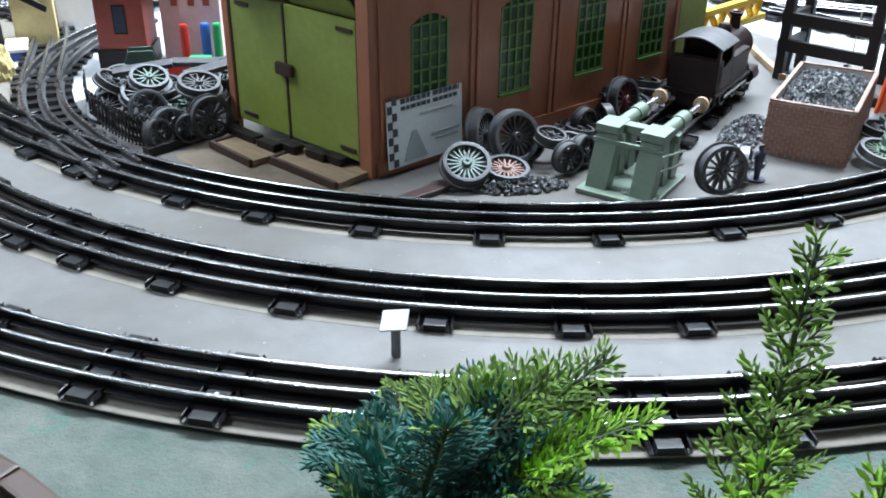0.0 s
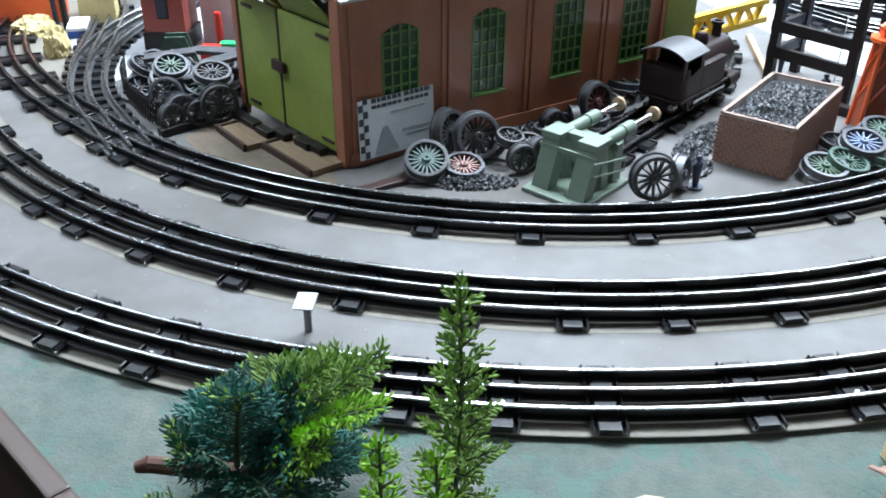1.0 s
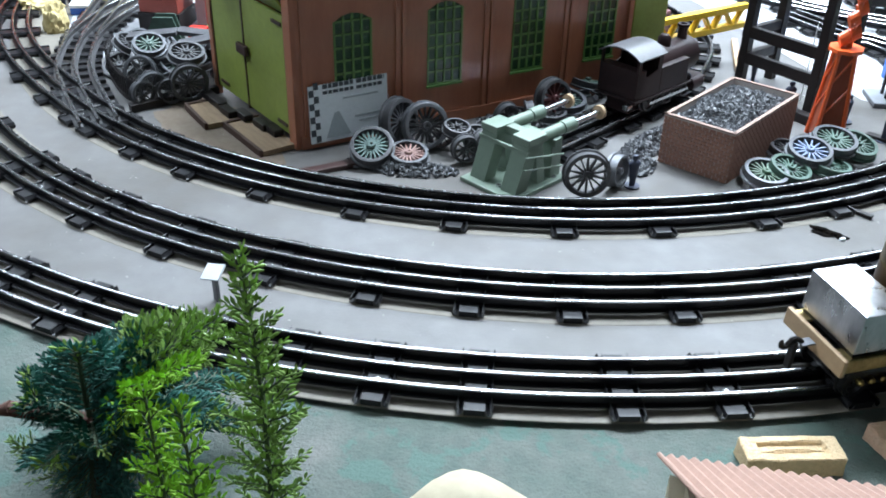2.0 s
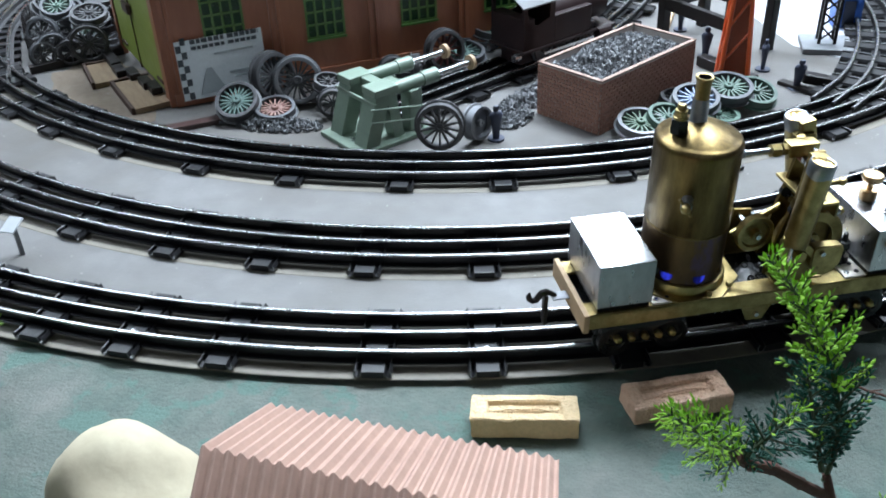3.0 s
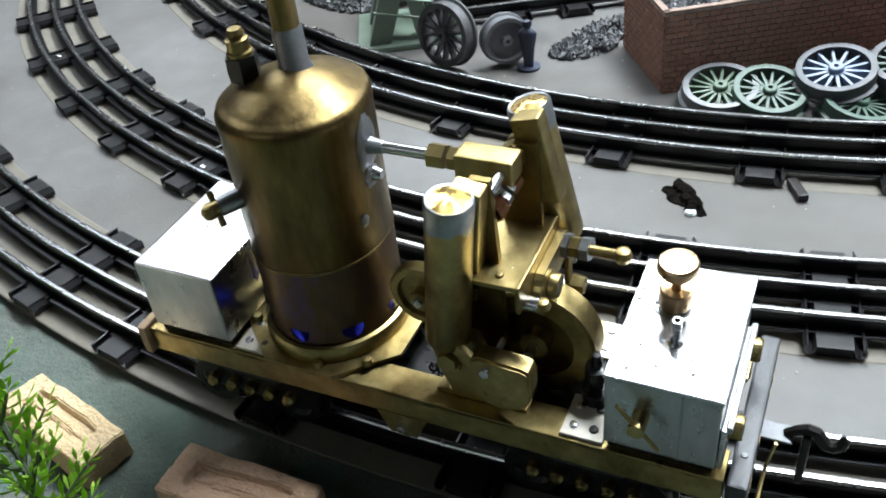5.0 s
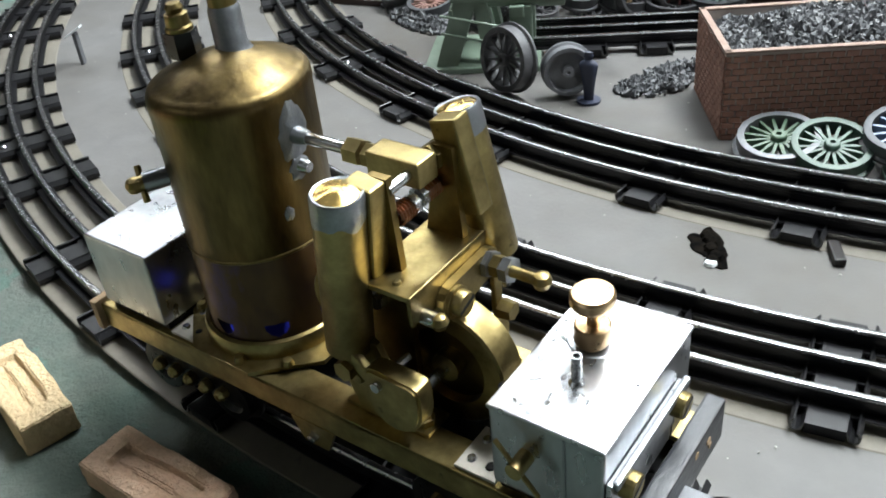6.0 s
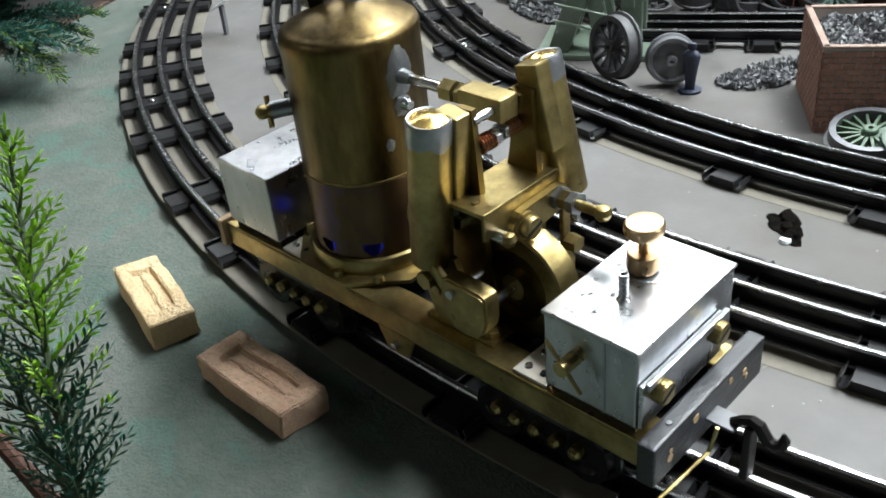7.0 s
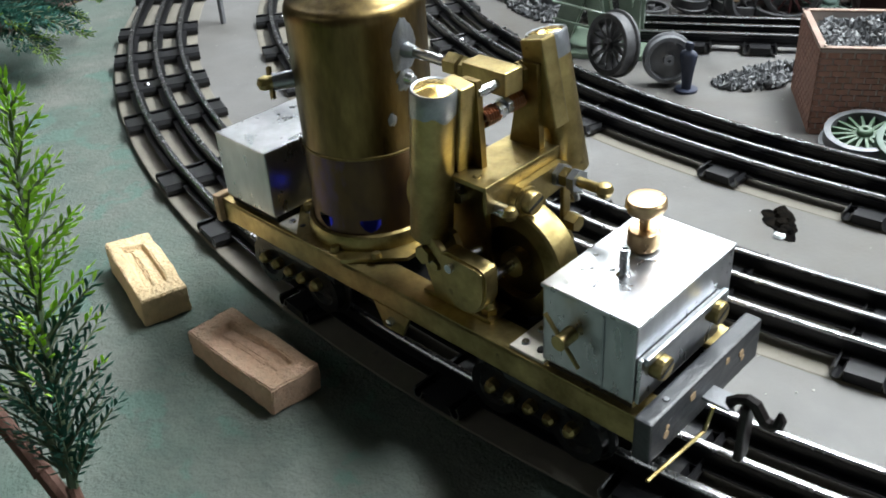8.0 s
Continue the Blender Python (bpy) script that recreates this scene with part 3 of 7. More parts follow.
big_dark = spoked_wheel("driving_wheel", 0.0170, 0.008, 14, M["wheel_dark"], M["wheel_dark"], "dark cast spoked driving wheel leaning by the buffer stop")
big_dark.matrix_basis = upright(-0.1040, -0.0555, 0.0190, -72, 8)
half = solid_wheel("wagon_wheel", 0.0125, 0.009, M["wheel_grey"], "worn grey disc wheel standing beside a driving wheel")
half.matrix_basis = upright(-0.0870, -0.0330, 0.0140, -20, 6)
teal = spoked_wheel("driving_wheel", 0.0175, 0.007, 16, M["wheel_grey"], M["wheel_moss"], "grey-tyred spoked wheel with glossy green spokes leaning on others")
teal.matrix_basis = lying(0.0280, 0.0100, 0.0060, 10, -50)
teal2 = spoked_wheel("driving_wheel", 0.0165, 0.007, 16, M["wheel_green"], M["wheel_green"], "green spoked wheel lying in a heap by the bunker")
teal2.matrix_basis = lying(0.0460, 0.0220, 0.0070, 15, -30)
blue = spoked_wheel("driving_wheel", 0.0175, 0.007, 14, M["tyre"], M["wheel_blue"], "blue spoked wheel with a bare steel tyre")
blue.matrix_basis = lying(0.0610, 0.0485, 0.0135, 13, -70)
copy_thing(teal2, lying(0.0780, 0.0445, 0.004, 8, 20, 9))
gr = spoked_wheel("driving_wheel", 0.0185, 0.007, 18, M["tyre"], M["wheel_green"], "green spoked wheel on top of a heap of wheels")
gr.matrix_basis = lying(0.0810, 0.0745, 0.0145, 12, -60)
copy_thing(teal2, lying(0.1000, 0.0830, 0.010, 18, -40, 5))
dk = spoked_wheel("driving_wheel", 0.017, 0.007, 14, M["wheel_dark"], M["wheel_dark"], "small dark spoked wheel lying in a heap")
dk.matrix_basis = lying(0.0480, 0.0670, 0.003, 6, 0)
copy_thing(dk, lying(0.0670, 0.0810, 0.004, 5, 0, 11))

# wheels along the shed wall
lean = spoked_wheel("driving_wheel", 0.0190, 0.009, 18, M["wheel_dark"], M["wheel_dark"], "large dark wheel leaning on the shed wall")
lean.matrix_basis = upright(-0.2700, -0.0155, 0.0208, -22, 12)
lean2 = spoked_wheel("driving_wheel", 0.0185, 0.009, 18, M["wheel_grey"], M["wheel_dark"], "large dusty spoked wheel leaning on another")
lean2.matrix_basis = upright(-0.2450, -0.0145, 0.0203, -58, 18)
tl = spoked_wheel("driving_wheel", 0.0170, 0.008, 20, M["wheel_dark"], M["wheel_teal"], "green spoked wheel tipped back against the sign")
tl.matrix_basis = lying(-0.2760, -0.0555, 0.0115, 32, -75)
pk = spoked_wheel("driving_wheel", 0.0160, 0.007, 18, M["tyre"], M["wheel_pink"], "faded red spoked wheel lying flat")
pk.matrix_basis = lying(-0.2480, -0.0475, 0.0045, 10, -60)
sm = spoked_wheel("bogie_wheel", 0.0112, 0.007, 10, M["wheel_dark"], M["wheel_dark"], "small dark spoked bogie wheel standing in a heap")
sm.matrix_basis = upright(-0.2335, -0.0085, 0.0127, -60, 6)
for m in (upright(-0.2061, -0.0299, 0.0127, -58, 4, 20), lying(-0.2175, -0.0150, 0.018, 12, -30), lying(-0.2029, -0.0051, 0.010, 16, -80, 30), upright(-0.1952, -0.0160, 0.0127, -40, 10, 8), lying(-0.1871, 0.0019, 0.004, 4, 0),
          upright(-0.1907, 0.0470, 0.0127, -48, 0, 12), upright(-0.1738, 0.0542, 0.0127, 20, 8, 5), lying(-0.1933, 0.0320, 0.006, 9, 20)):
    copy_thing(sm, m)
rd = spoked_wheel("driving_wheel", 0.0170, 0.009, 12, M["wheel_dark"], M["wheel_red"], "large dark red wheel against the shed wall")
rd.matrix_basis = upright(-0.1588, 0.0850, 0.0190, -40, 10)
wh = spoked_wheel("driving_wheel", 0.0205, 0.007, 18, M["tyre"], M["wheel_teal"], "pale spoked wheel lying among the wheels by the shed")
wh.matrix_basis = lying(-0.1495, 0.1055, 0.006, 8, -40)
for m in (lying(-0.1495, 0.1475, 0.004, 6, 10, 8), lying(-0.1355, 0.1465, 0.012, 10, 40, 3), lying(-0.1691, 0.1283, 0.010, 14, 60, 7)):
    copy_thing(gr, m)
for m in (lying(-0.1588, 0.0791, 0.002, 3, 0), lying(-0.1809, 0.0610, 0.003, 6, 40, 9), lying(-0.1255, 0.1650, 0.004, 5, 0, 9)):
    copy_thing(dk, m)

# the fenced scrap heap of wheels beside the shed
rng = random.Random(5)
pl = spoked_wheel("driving_wheel", 0.0138, 0.007, 10, M["tyre"], M["wheel_dark"], "dark spoked wheel with a bright tyre on the scrap heap")
pl.matrix_basis = upright(-0.5215, 0.0025, 0.0250, -62, 20)
cast = spoked_wheel("driving_wheel", 0.0165, 0.007, 14, M["wheel_dark"], M["wheel_dark"], "dark cast wheel in the scrap heap")
cast.matrix_basis = lying(-0.4905, 0.0320, 0.0330, 14, -40)
rust = spoked_wheel("driving_wheel", 0.0150, 0.006, 12, M["tyre"], M["wheel_green"], "green spoked wheel with a dull tyre in the scrap heap")
rust.matrix_basis = lying(-0.5315, 0.0360, 0.0360, 22, -50)
kinds = (cast, pl, rust, cast, rust)
for k in range(30):
    u, v = rng.random(), rng.random()
    x = -0.5875 + 0.100 * u + 0.012 * v
    y = 0.056 - 0.058 * u * (1.15 - u) + 0.062 * v
    top = 0.034 * (1 - abs(2 * v - 0.9) ** 2) * (0.55 + 0.45 * u)
    copy_thing(kinds[k % 5], lying(x, y, 0.004 + top * (0.2 + 0.8 * (k / 30)), rng.uniform(4, 34), rng.uniform(-120, 30), rng.uniform(0, 30)))
copy_thing(pl, upright(-0.5055, -0.0065, 0.0152, -40, 10, 12))
copy_thing(sm, upright(-0.4905, 0.0000, 0.0127, -60, 5))
copy_thing(cast, upright(-0.4765, 0.0080, 0.0185, -48, 8))
copy_thing(sm, upright(-0.5105, -0.0160, 0.0125, -30, 14))
for k, (x, y, tn) in enumerate(((-0.5495, 0.0705, 20), (-0.5100, 0.0815, -15), (-0.4855, 0.0590, 40))):
    tagged(part("frame_plate", boxed(-0.024, 0.024, -0.007, 0.007, 0, 0.004, bevel=0.0006), M["wheel_dark"], at=pose(x, y, 0.034 + 0.003 * k, 4, -6, tn)), "dark iron frame plate lying on the scrap wheels", "scrap")


# ---- coal ----
def coal_heap(name, label, lumps, seed, size=0.0021):
    r = random.Random(seed)
    verts, faces = [], []
    base = [Vector(v) for v in ((0, 0, 1), (1, 0, 0), (0, 1, 0), (-1, 0, 0), (0, -1, 0), (0, 0, -1))]
    tri = ((0, 1, 2), (0, 2, 3), (0, 3, 4), (0, 4, 1), (5, 2, 1), (5, 3, 2), (5, 4, 3), (5, 1, 4))
    for x, y, z in lumps(r):
        s = size * r.uniform(0.6, 1.5)
        q = Euler((r.uniform(0, 6), r.uniform(0, 6), r.uniform(0, 6))).to_matrix()
        k = len(verts)
        for v in base:
            p = q @ Vector((v.x * s * r.uniform(0.7, 1.3), v.y * s * 0.8 * r.uniform(0.6, 1.3), v.z * s * 0.55))
            verts.append((x + p.x, y + p.y, z + p.z))
        faces += [tuple(k + i for i in f) for f in tri]
    me = bpy.data.meshes.new(name)
    me.from_pydata(verts, [], faces)
    me.materials.append(M["coal"])
    return tagged(new(name, me), label, "coal", kind="stuff")


def patch(cx, cy, rx, ry, turn, count, height):
    c, s = math.cos(radians(turn)), math.sin(radians(turn))

    def lumps(r):
        for _ in range(count):
            a, d = r.uniform(0, 2 * math.pi), r.random() ** 0.6
            u, v = rx * d * math.cos(a), ry * d * math.sin(a)
            yield cx + u * c - v * s, cy + u * s + v * c, 0.0012 + r.random() * height * max(0, 1 - d) ** 0.8
    return lumps


coal_heap("coal_heap", "small heap of crushed coal spilled on the board", patch(-0.2390, -0.0600, 0.036, 0.012, 12, 520, 0.008), 1)
coal_heap("coal_heap", "scattered crushed coal on the grey board", patch(-0.2850, -0.0635, 0.012, 0.008, 10, 90, 0.003), 2)
coal_heap("coal_heap", "crushed coal spilled beside the siding and the bunker", patch(-0.0690, 0.0075, 0.013, 0.020, -10, 330, 0.004), 3)
coal_heap("coal_heap", "crushed coal between the siding and the bunker", patch(-0.0610, 0.0605, 0.016, 0.052, -25, 900, 0.010), 4)
coal_heap("coal_heap", "crushed coal round the wheels by the shed", patch(-0.1782, 0.0740, 0.035, 0.05, -30, 500, 0.004), 5)

# ---- brick coal bunker ----
GB, GL, GF = Vector((0.0, 0.0)), Vector((-0.0555, 0.0245)), Vector((0.0500, 0.1050))
bunker = thing("coal_bunker", "toy coal bunker of small red bricks, heaped with coal", "bunker")
corners = [GB, GF, GF + GL, GL]
BH, BT = 0.0430, 0.0026
mid = sum(corners, Vector((0, 0))) / 4
wall_frames = []
for i in range(4):
    a, b = corners[i], corners[(i + 1) % 4]
    d = b - a
    m = pose(a.x, a.y, 0, 0, 0, math.degrees(math.atan2(d.y, d.x)))
    part("wall", boxed(0.0008, d.length - 0.0008, 0.0004, BT, 0, BH - 0.0012), M["mortar"], bunker, at=m)
    part("coping", boxed(-0.0002, d.length + 0.0002, -0.0003, BT + 0.0003, BH - 0.0012, BH, bevel=0.0003), M["coping"], bunker, "worn pale top edge of the bunker wall", at=m)
    wall_frames.append((m, d.length))


def in_bunker(r):
    for _ in range(4200):
        u, v = r.uniform(0.05, 0.95), r.uniform(0.07, 0.93)
        p = GF * u + GL * v
        dome = (1 - abs(2 * u - 1) ** 2.2) * (1 - abs(2 * v - 1) ** 2.2)
        yield p.x, p.y, 0.034 + 0.013 * dome + 0.0015 * math.sin(u * 17) * math.sin(v * 9) + r.uniform(-0.002, 0.001)


coal_heap("coal_load", "crushed coal heaped in the brick bunker", in_bunker, 7)

# ---- engine shed ----
SHED = pose(-0.3390, -0.0530, 0.0055, 0, 0, 44.2)
shed = thing("engine_shed", "printed tin engine shed with green doors and arched windows", "shed", SHED)
SL, SD, SH, TH = 0.330, 0.156, 0.1280, 0.002


win_at = [0.0480, 0.1316, 0.2150, 0.2935]
WW, W0, W1 = 0.0158, 0.0330, 0.0975
bm = bmesh.new()
# the wall is one sheet whose outline dips round the windows: strips between, below and above them share their corners
cols = [0.0]
for c in win_at:
    cols += [c + WW * (2 * i / 8 - 1) for i in range(9)]
cols.append(SL)


def arch_top(x):
    for c in win_at:
        if abs(x - c) <= WW + 1e-6:
            return W1 + 0.006 * (1 - ((x - c) / WW) ** 2)
    return W1


grid = {}


def sheet(i, k, y):
    if (i, k, y) not in grid:
        grid[i, k, y] = bm.verts.new((cols[i], y, (0, W0, arch_top(cols[i]), SH)[k]))
    return grid[i, k, y]


for i in range(len(cols) - 1):
    opening = any(abs((cols[i] + cols[i + 1]) / 2 - c) < WW for c in win_at)
    for k in range(3):
        if k == 1 and opening:
            continue
        for y in (0, TH):
            bm.faces.new((sheet(i, k, y), sheet(i + 1, k, y), sheet(i + 1, k + 1, y), sheet(i, k + 1, y)))
for e in [e for e in bm.edges if len(e.link_faces) == 1 and abs(e.verts[0].co.y) < 1e-6]:
    a, b = e.verts
    pair = []
    for v in (a, b):
        key = [kk for kk, vv in grid.items() if vv is v][0]
        pair.append(grid[key[0], key[1], TH])
    bm.faces.new((a, b, pair[1], pair[0]))
part("wall", bm, M["shed_brick"], shed)
bm = boxed(0.0, SL, SD - TH, SD, 0, SH)
part("wall", bm, M["shed_brick"], shed)
part("plinth", boxed(0, SL, -0.0022, -0.0002, -0.0052, 0.006, bevel=0.0005), M["shed_brick"], shed)
for x in (0.005, 0.0868, 0.0928, 0.1705, 0.1765, 0.2530, 0.2590, SL - 0.005):
    part("pilaster", boxed(x - 0.0017, x + 0.0017, -0.0018, 0.0004, 0.004, SH - 0.003, bevel=0.0006), M["shed_brick"], shed)
part("cornice", boxed(-0.002, SL, -0.004, 0.0, SH - 0.005, SH, bevel=0.0008), M["shed_brick"], shed)
bm = bmesh.new()
vs = [bm.verts.new(v) for v in ((-0.006, -0.008, SH), (SL, -0.008, SH), (SL, SD / 2, SH + 0.055), (-0.012, SD / 2, SH + 0.055), (SL, SD + 0.008, SH), (-0.018, SD + 0.008, SH))]
top = [bm.verts.new(v.co + Vector((0, 0, 0.0018))) for v in vs]
for q in ((0, 1, 2, 3), (3, 2, 4, 5)):
    bm.faces.new([vs[i] for i in q])
    bm.faces.new([top[i] for i in q][::-1])
for a, b in ((0, 1), (1, 2), (2, 4), (4, 5), (5, 3), (3, 0)):
    bm.faces.new((vs[a], vs[b], top[b], top[a]))
part("roof", bm, M["roof"], shed, "pale tinplate roof")
pane_me = mesh_of("pane", boxed(-0.00375, 0.00375, 0.0, 0.0008, -0.0052, 0.0052, bevel=0.0004), M["pane"])
for c in win_at:
    w = new("window")
    w.parent = shed
    w.matrix_basis = pose(c, 0, 0)
    tagged(w, "green many-paned window with a low arch")
    bm = bmesh.new()
    for k in range(5):
        x = -WW + 2 * WW * k / 4
        box(bm, x - 0.0009, x + 0.0009, -0.0006, 0.0016, W0, W1 + 0.006 * (1 - (x / WW) ** 2))
    for k in range(7):
        z = W0 + (W1 - W0) * k / 6
        box(bm, -WW, WW, -0.0004, 0.0014, z - 0.0008, z + 0.0008)
    part("sash", bm, M["sash"], w)
    part("sill", boxed(-WW - 0.0015, WW + 0.0015, -0.0022, 0.0, W0 - 0.0028, W0 - 0.0008, bevel=0.0004), M["sash"], w)
    for i in range(4):
        for k in range(6):
            p = new("pane", pane_me)
            p.parent = w
            p.matrix_basis = pose(-WW + 2 * WW * (i + 0.5) / 4, 0.0006, W0 + (W1 - W0) * (k + 0.5) / 6) @ Matrix.Diagonal((1.06, 1, 1.05, 1))
    part("glazing", boxed(-WW, WW, 0.0012, 0.0016, W0, W1 + 0.006), M["pane"], w)
# gable: pillars, pediment, doors
GAB = pose(0, 0, 0, 0, 0, 99)
gw = SD / math.cos(radians(9))
for x0, x1 in ((0.0, 0.0115), (gw - 0.0075, gw)):
    part("pillar", boxed(x0, x1, -0.0005, 0.0045, -0.0052, SH, bevel=0.0006), M["shed_brick"], shed, at=GAB)
part("pediment", plate([(0, SH), (gw, SH), (gw / 2, SH + 0.053)], 0, 0.002, Matrix(((1, 0, 0, 0), (0, 0, 1, 0), (0, 1, 0, 0), (0, 0, 0, 1)))), M["shed_brick"], shed, at=GAB)
part("truss", boxed(0.0, 0.052, 0.004, 0.007, -0.004, 0.004, m=pose(0.012, 0, 0.128, 0, -28, 0)), M["roof"], shed, "pale slanting roof strut", at=GAB)
# black sheet added inside, its colour standing for the dark of the shed
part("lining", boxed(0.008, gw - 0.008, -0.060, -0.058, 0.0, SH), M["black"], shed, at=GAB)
for k, (x0, x1) in enumerate(((0.0120, 0.0865), (0.0885, 0.1500))):
    leaf = part("door", boxed(x0, x1, 0.0005, 0.003, 0.004, 0.1035, bevel=0.0005), M["shed_green"], shed, "olive green shed door leaf", at=GAB)
    for z in (0.011, 0.096):
        x = x0 + 0.008 if k == 0 else x1 - 0.008
        part("hinge", boxed(min(x, x + (0.012 if k == 0 else -0.012)) - 0.004, max(x, x + (0.012 if k == 0 else -0.012)), 0.003, 0.0042, z - 0.0014, z + 0.0014, bevel=0.0003), M["iron"], leaf)
    part("door_edge", boxed(x0 - 0.0006 if k == 0 else x1 - 0.0012, x0 + 0.0012 if k == 0 else x1 + 0.0006, 0.001, 0.0036, 0.004, 0.1035), M["iron"], leaf)
part("post", boxed(0.0866, 0.0884, 0.0008, 0.0038, 0.002, 0.1035), M["iron"], shed, at=GAB)
for x0, x1, lean_in in ((0.0135, 0.0830, 34), (0.0900, 0.1490, 52)):
    w = (x1 - x0) / 2
    flap = [(-w, 0.0)] + [(w * math.cos(math.pi * (1 - i / 12)), 0.004 + 0.030 * math.sin(math.pi * i / 12) ** 0.8) for i in range(13)] + [(w, 0.0)]
    part("door_top", plate(flap, -0.0008, 0.0008, Matrix(((1, 0, 0, 0), (0, 0, 1, 0), (0, 1, 0, 0), (0, 0, 0, 1)))), M["shed_green"], shed, "arched olive top piece of a door folded inwards", at=GAB @ pose((x0 + x1) / 2, -0.0020, 0.1040, -lean_in, 0, 0) @ pose(0, 0, 0))
part("latch", boxed(0.0780, 0.0960, 0.0036, 0.0075, 0.0520, 0.0610, bevel=0.0012, m=pose(0, 0, 0)), M["iron"], shed, "dark iron door latch", at=GAB)
part("end_door", boxed(SL + 0.001, SL + 0.040, 0.0, 0.003, -0.0052, 0.140, bevel=0.0006), M["shed_green"], shed, "green end door standing open")
part("base", boxed(0.010, SL, 0.004, SD, -0.0053, -0.0002, bevel=0.0004), M["dark_wood"], shed)

# wooden blocks and sleepers before the shed doors
def wooden_tray(x, y, turn, lx, ly, label):
    """A low tan slab with darker strips nailed along two of its edges."""
    t = thing("wooden_tray", label, "tray", pose(x, y, 0.0002, 0, 0, turn), "trays before the shed")
    part("slab", boxed(-lx / 2, lx / 2, -ly / 2, ly / 2, 0, 0.0048, bevel=0.0006), M["tray_wood"], t)
    part("edge_strip", boxed(-lx / 2, lx / 2, ly / 2 + 0.0002, ly / 2 + 0.0032, 0, 0.0062, bevel=0.0005), M["batten"], t, "dark brown edge strip")
    part("edge_strip", boxed(lx / 2 + 0.0002, lx / 2 + 0.0032, -ly / 2, ly / 2 + 0.0032, 0, 0.0062, bevel=0.0005), M["batten"], t, "dark brown edge strip")


wooden_tray(-0.3800, -0.0440, 143, 0.068, 0.030, "low tan wooden tray with brown edges at the shed doors")
wooden_tray(-0.4400, -0.0160, 139, 0.050, 0.028, "low tan wooden tray with brown edges by the scrap heap")
for x, y in ((-0.3700, -0.0400), (-0.3840, -0.0330), (-0.4080, -0.0200), (-0.4240, -0.0180), (-0.4420, -0.0030), (-0.4560, 0.0080)):
    tagged(part("sleeper_block", boxed(-0.0100, 0.0100, -0.0045, 0.0045, 0.0, 0.006, bevel=0.001), M["black"], at=pose(x, y, 0.0052, 0, 0, 143)), "black sleeper block on a wooden tray by the shed", "sleeper", "blocks before the shed")
tagged(part("kerb", boxed(-0.042, 0.042, -0.004, 0.004, 0, 0.007, bevel=0.0006), M["black"], at=pose(-0.4890, 0.0020, 0.0002, 0, 0, 54)), "black wooden sill at the foot of the scrap heap", "sill")
tagged(part("batten", boxed(-0.045, 0.05, -0.005, 0.005, 0, 0.004, bevel=0.0006), M["iron"], at=pose(-0.3090, -0.0865, 0.0002, 0, 0, 44.3)), "dark wooden batten along the shed wall", "batten", "battens before the shed")

# ---- lattice fence round the scrap heap ----
fence = thing("lattice_fence", "black crossed-lath fence round the scrap wheels", "fence")
line = smooth_path([(-0.6100, 0.0885), (-0.5915, 0.0495), (-0.5635, 0.0185), (-0.5395, -0.0030), (-0.5175, -0.0150)], 6)
lath = mesh_of("slat", boxed(-0.0009, 0.0009, -0.0004, 0.0004, 0, 0.026), M["black"])
for i, (a, b) in enumerate(zip(line, line[1:])):
    ang = math.degrees(math.atan2((b - a).y, (b - a).x))
    for lean_, off in ((16, 0), (-16, 0.0012)):
        s = new("slat", lath)
        s.parent = fence
        s.matrix_basis = pose((a.x + b.x) / 2, (a.y + b.y) / 2 + off, 0.0, 0, lean_, ang)
    for z in (0.004, 0.022):
        d = b - a
        part("rail", boxed(0, d.length, -0.0006, 0.0006, z - 0.0008, z + 0.0008), M["black"], fence, at=pose(a.x, a.y, 0, 0, 0, ang))

# ---- advertising sign before the shed ----
sign = thing("sign_board", "pale printed sign board with a chequered edge standing by the shed", "sign", SHED @ pose(0.0065, -0.0070, 0.0006, -3, 0, 3) @ Matrix.Diagonal((1, 1, 0.79, 1)))
part("board", boxed(0, 0.071, 0, 0.0012, 0, 0.062, bevel=0.0003), M["card"], sign)
for r in range(9):
    for c in range(2):
        if (r + c) % 2:
            part("chequer", boxed(0.0004 + c * 0.0042, 0.0046 + c * 0.0042, -0.0003, 0.0002, 0.001 + r * 0.0071, 0.0081 + r * 0.0071), M["card_dark"], sign)
for z, x1, h, mt in ((0.0575, 0.068, 0.0045, "card_dark"), (0.0515, 0.066, 0.0035, "card_dark")):
    x = 0.0125
    k = 0
    while x < x1:
        w = (0.0042, 0.003, 0.0048, 0.0036)[k % 4]
        part("lettering", boxed(x, min(x + w, x1), -0.0003, 0.0002, z, z + h), M[mt], sign)
        x += w + (0.0009 if k % 6 != 5 else 0.0028)
        k += 1
for z, x0, x1, h in ((0.043, 0.030, 0.062, 0.002), (0.021, 0.040, 0.068, 0.0022), (0.016, 0.044, 0.066, 0.0018)):
    part("lettering", boxed(x0, x1, -0.0003, 0.0002, z, z + h), M["card_grey"], sign)
part("picture", plate([(0.014, 0.004), (0.036, 0.004), (0.030, 0.020), (0.026, 0.031), (0.022, 0.030), (0.018, 0.018)], 0, 0.0004, Matrix(((1, 0, 0, 0), (0, 0, -1, 0), (0, 1, 0, 0), (0, 0, 0, 1)))), M["card_grey"], sign, "faint grey printed picture")

# trodden dirt before the shed doors
rr = random.Random(12)
o = []
for i in range(40):
    a = 2 * math.pi * i / 40
    k = 1 + 0.10 * math.sin(5 * a) + rr.uniform(-0.06, 0.06)
    o.append((0.086 * k * math.cos(a), 0.040 * k * math.sin(a)))
